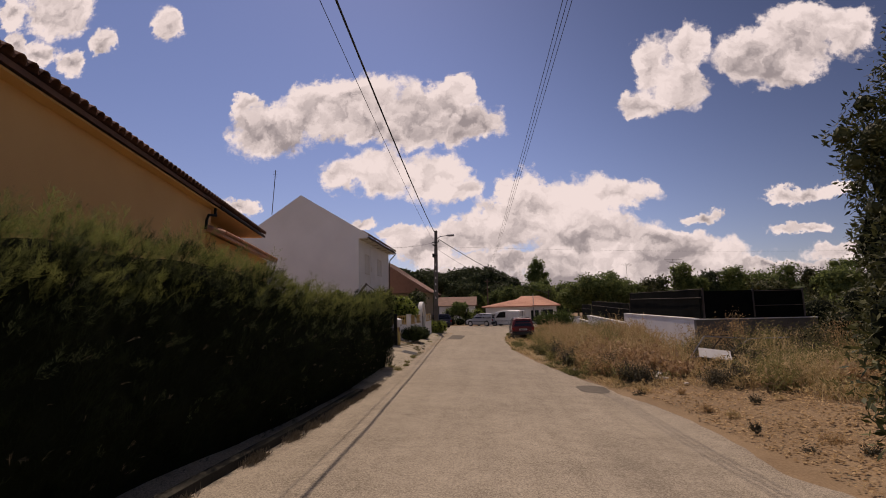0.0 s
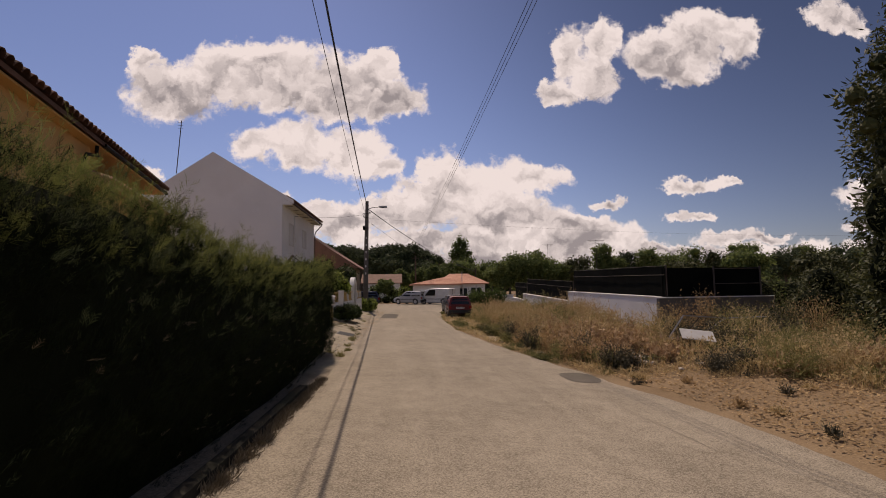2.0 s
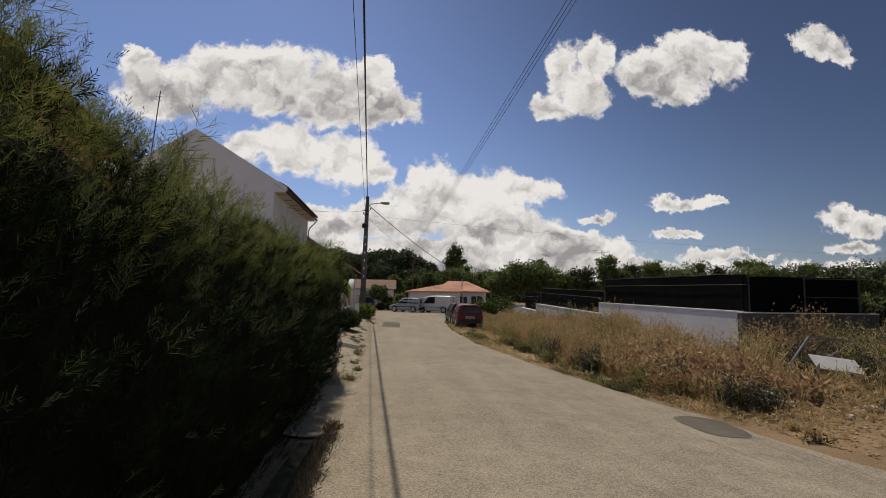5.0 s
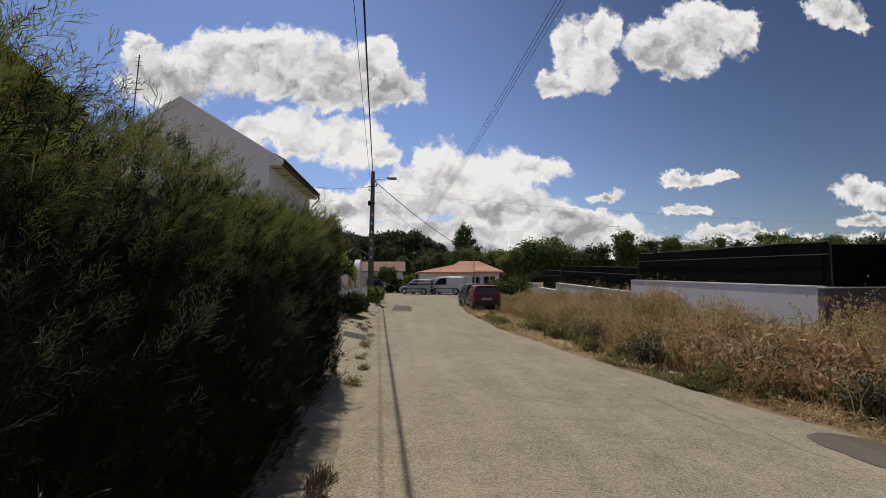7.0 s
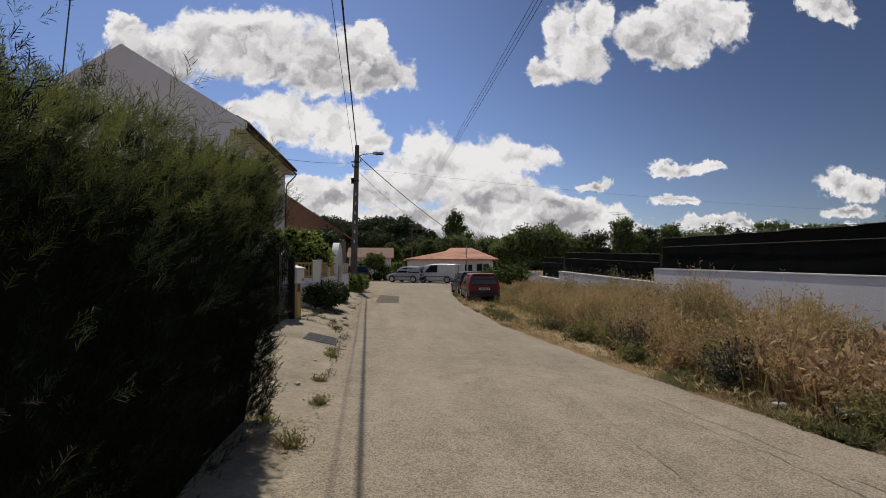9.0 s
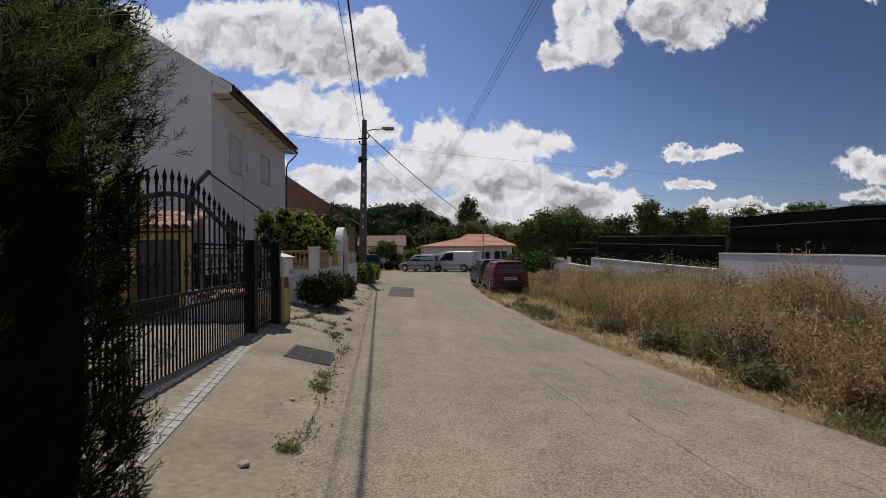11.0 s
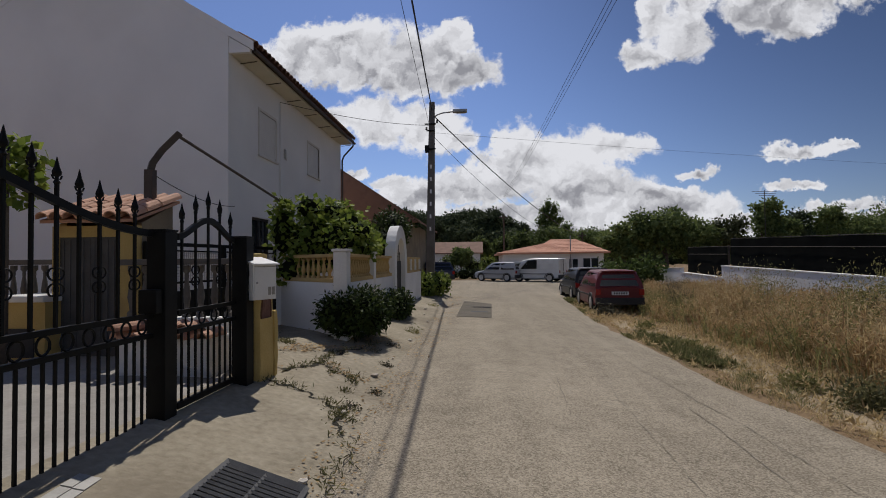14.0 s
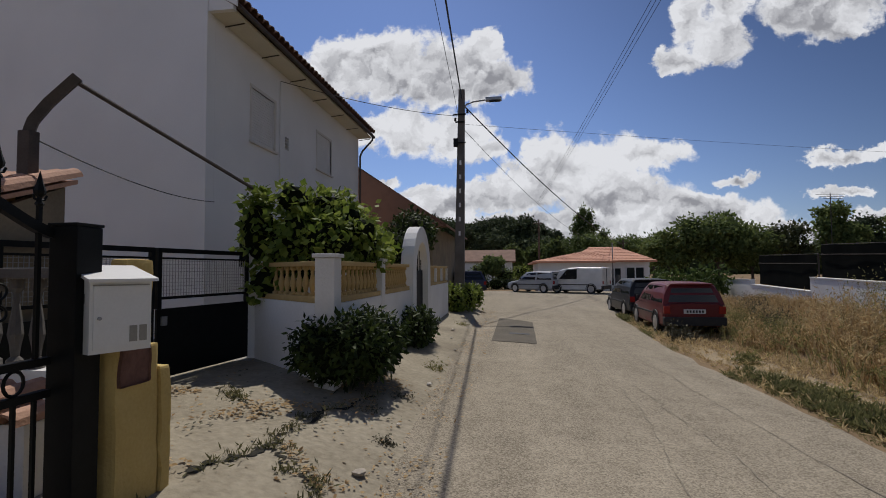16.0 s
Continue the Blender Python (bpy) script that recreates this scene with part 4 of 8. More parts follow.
def gable_house(name, label, x0, x1, y0, y1, g, ze, zr, wall, tile, axis="x", over=0.35, windows=()):
    """A plain house: walls, two-sided roof with ridge along the axis, windows on the side that faces -y."""
    h = thing(name, label, "house")
    part("long_wall", box((x0, y0, g), (x1, y0 + 0.25, ze)), wall, h)
    part("long_wall", box((x0, y1 - 0.25, g), (x1, y1, ze)), wall, h)
    if axis == "x":
        ym = (y0 + y1) / 2
        for xa in (x0, x1 - 0.25):
            part("gable_wall", prism([(y0 + 0.251, g), (y1 - 0.251, g), (y1 - 0.251, ze), (ym, zr - 0.08), (y0 + 0.251, ze)], "x", xa, xa + 0.25), wall, h)
        r = part("roof", prism([(y0 - over, ze - 0.10), (y0 - over, ze), (ym, zr + 0.06), (y1 + over, ze), (y1 + over, ze - 0.10), (ym, zr - 0.06)], "x", x0 - over, x1 + over), tile, h)
    else:
        xm = (x0 + x1) / 2
        for ya in (y0 - 0.002, y1 - 0.25):
            part("gable_wall", prism([(x0, ze), (x1, ze), (xm, zr - 0.08)], "y", ya, ya + 0.25), wall, h)
        part("side_wall", box((x0, y0 + 0.251, g), (x0 + 0.25, y1 - 0.251, ze)), wall, h)
        part("side_wall", box((x1 - 0.25, y0 + 0.251, g), (x1, y1 - 0.251, ze)), wall, h)
        r = part("roof", prism([(x0 - over, ze - 0.12), (x0 - over, ze - 0.02), (xm, zr + 0.06), (x1 + over, ze - 0.02), (x1 + over, ze - 0.12), (xm, zr - 0.06)], "y", y0 - over, y1 + over), tile, h)
    for (a, b, c, d) in windows:
        w = part("window", box((a, y0 - 0.02, c), (b, y0 + 0.02, d)), M_GLASS, h, "small window with dark panes")
        bm = bmesh.new()
        t = 0.07
        for lo, hi in (((a - t, c - t), (a, d + t)), ((b, c - t), (b + t, d + t)), ((a, d), (b, d + t)), ((a, c - t), (b, c)), (((a + b) / 2 - 0.03, c), ((a + b) / 2 + 0.03, d))):
            add_box(bm, (lo[0], y0 - 0.06, lo[1]), (hi[0], y0 - 0.021, hi[1]))
        part("window_frame", bm, M_WHITE, w)
    return h


def ribbed_slope(parent, corners, rows, mat, name="tile_course"):
    """Tile courses on a roof slope given by its lower and upper edges (two points each)."""
    a, b, c, d = [Vector(p) for p in corners]
    for i in range(rows):
        lo0, lo1 = a.lerp(d, i / rows), b.lerp(c, i / rows)
        hi0, hi1 = a.lerp(d, (i + 1) / rows), b.lerp(c, (i + 1) / rows)
        n = (b - a).cross(d - a).normalized()
        n = n if n.z > 0 else -n
        k = max(2, int((lo1 - lo0).length / 0.13))
        vs, fs = [], []
        for j in range(k + 1):
            up = 0.012 + 0.018 * (0.5 + 0.5 * math.cos(j * math.pi))
            vs += [lo0.lerp(lo1, j / k) + n * (up + 0.012), hi0.lerp(hi1, j / k) + n * up * 0.6, lo0.lerp(lo1, j / k) - n * 0.01]
        for j in range(k):
            p = j * 3
            fs += [(p, p + 3, p + 4, p + 1), (p + 2, p + 5, p + 3, p)]
        put(name, mesh_of(name, vs, fs, mat), parent)


def build_far_houses():
    # low house with the orange-red roof at the end of the lane
    g, ze = -0.35, 1.72
    h = thing("red_roofed_house", "low white house with an orange-red tiled hip roof", "house")
    part("front_wall", box((2.95, 55.0, g), (7.35, 55.25, ze)), M_WALL_W, h)
    part("side_wall", box((2.95, 55.252, g), (3.2, 63, ze)), M_WALL_W, h)
    part("porch_wall", box((7.352, 55.0, g), (7.6, 58.2, ze)), M_WALL_W, h)
    part("wing_wall", box((7.602, 57.2, g), (10.5, 57.45, ze)), M_WALL_W, h)
    part("wing_side_wall", box((10.25, 57.452, g), (10.5, 63, ze)), M_WALL_W, h)
    part("back_wall", box((3.2, 62.75, g), (10.25, 63, ze)), M_WALL_W, h)
    hip = bmesh.new()
    vs = [hip.verts.new(p) for p in ((2.55, 54.6, ze), (7.75, 54.6, ze), (7.75, 63.4, ze), (2.55, 63.4, ze), (6.2, 57.4, ze + 0.72), (6.9, 57.4, ze + 0.72), (6.9, 60.5, ze + 0.72), (6.2, 60.5, ze + 0.72),
                                         (2.55, 54.6, ze - 0.1), (7.75, 54.6, ze - 0.1), (7.75, 63.4, ze - 0.1), (2.55, 63.4, ze - 0.1))]
    for f in ((0, 1, 5, 4), (1, 2, 6, 5), (2, 3, 7, 6), (3, 0, 4, 7), (4, 5, 6, 7), (0, 8, 9, 1), (1, 9, 10, 2), (2, 10, 11, 3), (3, 11, 8, 0), (8, 11, 10, 9)):
        hip.faces.new([vs[i] for i in f])
    r = part("roof", hip, M_TILE_R, h)
    ribbed_slope(r, ((2.55, 54.6, ze), (7.75, 54.6, ze), (6.9, 57.4, ze + 0.72), (6.2, 57.4, ze + 0.72)), 8, M_TILE_R)
    wing = bmesh.new()
    vs = [wing.verts.new(p) for p in ((5.3, 56.8, ze + 0.04), (10.9, 56.8, ze + 0.04), (10.9, 63.6, ze + 0.04), (5.3, 63.6, ze + 0.04), (7.0, 60.2, ze + 1.12), (9.0, 60.2, ze + 1.12),
                                          (5.3, 56.8, ze - 0.05), (10.9, 56.8, ze - 0.05), (10.9, 63.6, ze - 0.05), (5.3, 63.6, ze - 0.05))]
    for f in ((0, 1, 5, 4), (1, 2, 5), (2, 3, 4, 5), (3, 0, 4), (0, 6, 7, 1), (1, 7, 8, 2), (2, 8, 9, 3), (3, 9, 6, 0), (6, 9, 8, 7)):
        wing.faces.new([vs[i] for i in f])
    r2 = part("wing_roof", wing, M_TILE_R, h)
    ribbed_slope(r2, ((5.3, 56.8, ze + 0.05), (10.9, 56.8, ze + 0.05), (9.0, 60.2, ze + 1.13), (7.0, 60.2, ze + 1.13)), 9, M_TILE_R)
    for (a, b, c, d, y) in ((7.75, 8.6, 0.1, 1.25, 57.2), (9.0, 10.1, 0.3, 1.3, 57.2)):
        w = part("window", box((a, y - 0.03, c), (b, y + 0.01, d)), M_GLASS, h, "window with grey frame")
        bm = bmesh.new()
        for lo, hi in (((a - 0.06, c), (a, d)), ((b, c), (b + 0.06, d)), ((a, d), (b, d + 0.06)), ((a, c - 0.06), (b, c)), (((a + b) / 2 - 0.04, c), ((a + b) / 2 + 0.04, d))):
            add_box(bm, (lo[0], y - 0.07, lo[1]), (hi[0], y - 0.031, hi[1]))
        part("window_frame", bm, M_WHITE, w)
    h.matrix_basis = Matrix.Translation((1.24, 22.2, 1.2)) @ Matrix.Scale(1.1, 4) @ Matrix.Translation((-1.24, -22.2, -1.2))
    part("vent_pipe", tube([(8.05, 57.0, 0.6), (8.05, 57.0, 3.0)], 0.04, 6), M_GALV, h)
    # farther white house with a brown roof
    f = gable_house("far_white_house", "distant white house with a weathered brown tiled roof", -4.0, 1.3, 76, 82, -0.3, 2.15, 3.45, M_WALL_W, M_TILE_B, "x", 0.35,
                    ((-3.0, -2.3, 0.9, 1.7), (-0.2, 0.5, 0.9, 1.7)))
    # house with the pinkish roof behind the white one
    # cream walls darkened to tan to paint their shade
    p = gable_house("brown_roofed_house", "low house with a dull reddish brown roof and stained wall in shade-dark tan", -10.5, -2.2, 43.5, 52, -0.3, 3.2, 6.3, M_SHADED_WALL, M_TILE_D, "y", 0.7)
    part("hip", prism([(-11.2, 3.05), (-1.5, 3.05), (-6.35, 6.36)], "y", 42.6, 43.2), M_TILE_D, p, "dull red tiled roof end")
    roof = [c for c in p.children if c.name.startswith("roof")][0]
    ribbed_slope(roof, ((-1.5, 42.8, 3.1), (-1.5, 52.7, 3.1), (-6.35, 52.7, 6.38), (-6.35, 42.8, 6.38)), 12, M_TILE_D)


build_far_houses()


# ---------------- boundary wall and netting on the open side ----------------
def build_boundary():
    g = -0.45
    # each section: from, to, height of the wall and of the netting at both ends
    top = [(20.0, 29.6, 1.0, 1.10, 2.10, 2.22), (29.6, 39.9, 0.60, 0.86, 1.66, 1.96), (39.9, 44.0, 0.40, 0.52, 1.66, 1.72), (44.0, 52.0, 0.72, 0.60, 1.72, 1.66)]
    wall = tagged(thing("boundary_wall", "stepped whitewashed block wall beside the weeds", "wall"), kind="structure")
    for (a, b, z, z2, zn, zn2) in top:
        a2, b2 = a + (0.2 if a == 20.0 else 0.002), b - 0.002
        part("wall_section", prism([(a2, g), (b2, g), (b2, z2), (a2, z)], "x", 10.95, 11.13), M_WALL_W, wall)
        part("coping", prism([(a2, z + 0.002), (b2, z2 + 0.002), (b2, z2 + 0.035), (a2, z + 0.035)], "x", 10.93, 11.15), M_WALL_W, wall)
    part("side_wall", box((10.95, 20.0, g), (15.1, 20.195, 0.98), 0.012), M_WALL_G, wall, "bare grey cement end wall")
    part("side_coping", box((10.94, 19.985, 0.982), (15.1, 20.198, 1.012), 0.008), M_WALL_W, wall, "pale worn top of the grey wall")
    net = thing("netting_fence", "black shade netting stretched on posts above the wall", "fence")
    for (a, b, z, z2, zn, zn2) in top[:3]:
        n = int((b - a) / 0.25)
        vs, fs = [], []
        for i in range(n + 1):
            f = i / n
            y = a + 0.25 + (b - a - 0.25) * f
            lo, hi = z + (z2 - z) * f + 0.03, zn + (zn2 - zn) * f
            for k in range(4):
                zz = lo + (hi - lo) * k / 3
                vs.append((11.32 + 0.03 * noise.noise(Vector((y * 1.2, zz * 2, 0))), y, zz - (0.03 * abs(math.sin(y * 1.6)) if k == 3 else 0)))
        for i in range(n):
            for k in range(3):
                p = i * 4 + k
                fs.append((p, p + 1, p + 5, p + 4))
        put("netting", mesh_of("netting", vs, fs, M_NET, True), net)
        for y in np.arange(a + 0.25, b, 2.1):
            f = (y - a) / (b - a)
            part("post", tube([(11.37, y, g), (11.37, y, zn + (zn2 - zn) * f + 0.03)], 0.025, 6), M_RUST, net)
        part("rail", tube([(11.28, a + 0.2, zn - 0.32), (11.28, b, zn2 - 0.32)], 0.010, 5), M_RUST, net)
        part("top_wire", tube([(11.34, a + 0.2, zn), (11.34, b, zn2)], 0.01, 5), M_RUST, net)
    side = thing("side_netting", "black netting panel in a thin metal frame above the grey wall", "fence")
    vs, fs = [], []
    for i in range(15):
        for k in range(3):
            x = 11.3 + 3.6 * i / 14
            vs.append((x, 20.42 + 0.02 * noise.noise(Vector((x * 2, k, 4))), 1.02 + 0.5 * k))
    for i in range(14):
        for k in range(2):
            p = i * 3 + k
            fs.append((p, p + 1, p + 4, p + 3))
    put("netting", mesh_of("netting", vs, fs, M_NET, True), side)
    for x in (11.35, 13.17, 14.89):
        part("post", tube([(x, 20.36, g), (x, 20.36, 2.06)], 0.028, 6), M_RUST, side)
    for z in (1.45, 1.98):
        part("rail", tube([(13.17, 20.34, z), (14.89, 20.34, z)], 0.014, 5), M_RUST, side)
    low = thing("low_netting", "low dark netting fence at the back of the weeds", "fence")
    vs, fs = [], []
    for i in range(21):
        for k in range(2):
            vs.append((15.15 + 0.3 * i, 22.5 + 0.35 * i + 0.05 * math.sin(i * 1.7), -0.4 + 1.25 * k))
    fs = [(2 * i, 2 * i + 1, 2 * i + 3, 2 * i + 2) for i in range(20)]
    put("netting", mesh_of("netting", vs, fs, M_NET, True), low)
    for i in (0, 7, 14, 20):
        part("post", tube([(15.15 + 0.3 * i, 22.55 + 0.35 * i, -0.5), (15.15 + 0.3 * i, 22.55 + 0.35 * i, 0.95)], 0.03, 6), M_RUST, low)


build_boundary()


# ---------------- weeds and dry grass ----------------
def blades(n, xy, height, mat, name, lean=0.25, width=0.012, heads=0.0):
    """Upright bent blades; heads: share that carry a feathery ear."""
    x, y = xy
    z = np.array([land(a, b) - 0.03 for a, b in zip(x, y)])
    base = np.stack([x, y, z], 1)
    h = height * (0.45 + 0.75 * rng.random(n)) * np.array([0.60 + 1.0 * max(-0.6, noise.noise(Vector((a * 0.75, b * 0.55, 21)))) + 0.35 * noise.noise(Vector((a * 2.1, b * 2.1, 4))) for a, b in zip(x, y)]).clip(0.15, 1.4)
    h *= np.interp(y, [12, 17, 19, 24, 30, 34, 38, 44], [0.55, 0.95, 1.25, 1.42, 1.25, 0.9, 0.75, 0.7])
    tilt = rng.normal(size=(n, 2)) * lean
    tip = base + np.stack([tilt[:, 0] * h, tilt[:, 1] * h, h * (1 - 0.25 * np.abs(tilt).sum(1).clip(0, 1))], 1)
    mid = (base + tip) / 2 + np.stack([-tilt[:, 0] * h * 0.15, -tilt[:, 1] * h * 0.15, h * 0.04], 1)
    a = rng.random(n) * math.pi
    s = np.stack([np.cos(a), np.sin(a), np.zeros(n)], 1) * (width * (0.6 + 0.8 * rng.random(n)))[:, None]
    q = [np.stack([base - s / 2, base + s / 2, mid + s / 2, mid - s / 2], 1), np.stack([mid - s / 2, mid + s / 2, tip + s * 0.1, tip - s * 0.1], 1)]
    k = int(n * heads)
    if k:
        for _ in range(7):
            f = 0.62 + 0.4 * rng.random(k)
            p = mid[:k] + (tip[:k] - mid[:k]) * (f * 2 - 1)[:, None].clip(0.1, 1)
            d = unit(rand_unit(k) + np.array([0, 0, 0.7]))
            q.append(leaf_quads(p, d, rand_unit(k), 0.05 + 0.08 * rng.random(k), 0.02))
    return quads_mesh(name, np.concatenate(q), mat)


def scatter(n, x0, x1, y0, y1, edge=None, density=None):
    xs, ys = [], []
    while len(xs) < n:
        x, y = x0 + (x1 - x0) * random.random(), y0 + (y1 - y0) * random.random()
        if edge and x < edge(y):
            continue
        if density and random.random() > density(x, y):
            continue
        xs.append(x), ys.append(y)
    return np.array(xs), np.array(ys)


def weed_bush(name, label, x, y, r, h, mat, n, leaf=0.05, group=""):
    """A twiggy weed: fine stems fanning up with small leaves."""
    g = land(x, y) - 0.03
    stems = 40
    base = np.array([x, y, g]) + rng.normal(size=(stems, 3)) * np.array([r * 0.2, r * 0.2, 0.0])
    d = unit(rng.normal(size=(stems, 3)) * np.array([0.55, 0.55, 0.1]) * (r / h) * 1.6 + np.array([0, 0, 1.0]))
    ln = h * (0.6 + 0.55 * rng.random(stems))
    q = [leaf_quads(base, d, rand_unit(stems), ln, 0.018)]
    w = rng.integers(0, stems, n)
    f = 0.12 + 0.88 * rng.random(n) ** 0.8
    p = base[w] + d[w] * (ln[w] * f)[:, None] + rng.normal(size=(n, 3)) * r * 0.17
    p[:, 2] = np.maximum(p[:, 2], g + 0.02)
    s = leaf * (0.5 + rng.random(n))
    q.append(leaf_quads(p, unit(rand_unit(n) + np.array([0, 0, 0.5])), rand_unit(n), s, s * 0.38))
    ob = put(name, quads_mesh(name, np.concatenate(q), mat))
    return tagged(ob, label, "weeds", group, "stuff" if name in ("low_weed", "footway_weed", "withered_weed") else "")


def build_verge():
    # where the stand of tall weeds begins, seen from the lane
    stand = lambda y: lerp_table(y, [12.5, 14, 15, 16, 19, 22, 25, 28, 34, 37, 52], [9.2, 8.1, 7.3, 6.85, 6.3, 6.0, 6.3, 6.4, 6.3, 6.2, 6.8])
    patchy = lambda x, y: max(0.03, 0.35 + 1.3 * noise.noise(Vector((x * 0.7, y * 0.5, 9)))) * (0.25 if (y < 20.5 and x > 8.3) else 1.0) * (0.15 if (x > 9.4 and y < 21.2) else 1.0)
    n = 13000
    tagged(put("tall_dry_grass", blades(n, scatter(n, 5.6, 10.9, 12.5, 44, stand, patchy), 0.92, M_STRAW, "tall_dry_grass", 0.22, 0.010, 0.5)), "tall straw-coloured dry grass with feathery ears", "grass", kind="stuff")
    n = 13000
    tagged(put("brown_dry_weeds", blades(n, scatter(n, 5.6, 10.9, 14, 44, stand, patchy), 0.92, M_STRAW2, "brown_dry_weeds", 0.32, 0.014, 0.6)), "tangled brown dry weeds", "weeds", kind="stuff")
    n = 5500
    tagged(put("olive_weeds", blades(n, scatter(n, 5.4, 10.9, 15, 44, lambda y: stand(y) - 0.4, lambda x, y: 0.9 * max(0.05, 0.35 + noise.noise(Vector((x * 0.5, y * 0.5, 3))))), 0.6, M_OLIVE, "olive_weeds", 0.35, 0.013, 0.7)), "olive-green weeds among the dry grass", "weeds", kind="stuff")
    # low growth along the edge of the asphalt
    strip = lambda w0, w1: (lambda n: (lambda ys: (np.array([road_right(v) for v in ys]) + w0 + (w1 - w0) * rng.random(n), ys))(14.0 + 28 * rng.random(n)))
    def patches(n):
        """Uneven tufts: dense in places, bare between."""
        x, y = strip(-0.05, 0.95)(n * 3)
        keep = np.array([noise.noise(Vector((a * 1.1, b * 0.55, 51))) + 0.5 * noise.noise(Vector((a * 3, b * 2.2, 8))) for a, b in zip(x, y)])
        pick = np.argsort(-keep - 0.25 * rng.random(len(keep)))[:n]
        return x[pick], y[pick]

    tagged(put("verge_grass", blades(15000, patches(15000), 0.16, M_GREENW2, "verge_grass", 0.6, 0.006, 0.12)), "short greenish grass along the edge of the lane", "grass", kind="stuff")
    tagged(put("verge_straw", blades(17000, strip(0.05, 2.1)(17000), 0.19, M_STRAW, "verge_straw", 0.8, 0.006, 0.1)), "short dry straw along the edge of the lane", "grass", kind="stuff")
    # thin dry litter on the near verge
    n = 15000
    xy = scatter(n, 6.2, 12.5, 2, 16, lambda y: road_right(y) + 0.1, lambda x, y: 0.35 + 0.8 * max(0, noise.noise(Vector((x * 0.8, y * 0.8, 5)))))
    tagged(put("dry_stubble", blades(n, xy, 0.085, M_STRAW, "dry_stubble", 0.9, 0.006, 0.0)), "sparse dry stubble on trodden earth", "grass", kind="stuff")
    n = 1400
    tagged(put("far_weeds", blades(n, scatter(n, 11.5, 26, 8, 20.0, lambda y: 11.0), 0.75, M_STRAW2, "far_weeds", 0.35, 0.016, 0.7)), "dry weeds on the waste ground behind", "weeds", kind="stuff")
    n = 2600
    tagged(put("waste_grass", blades(n, scatter(n, 8.4, 16.5, 13.0, 19.6, None, lambda x, y: 0.3 + 0.8 * max(0, 0.3 + noise.noise(Vector((x * 0.6, y * 0.6, 15))))), 0.95, M_STRAW, "waste_grass", 0.4, 0.012, 0.6)), "dry grass before the grey wall", "grass", kind="stuff")
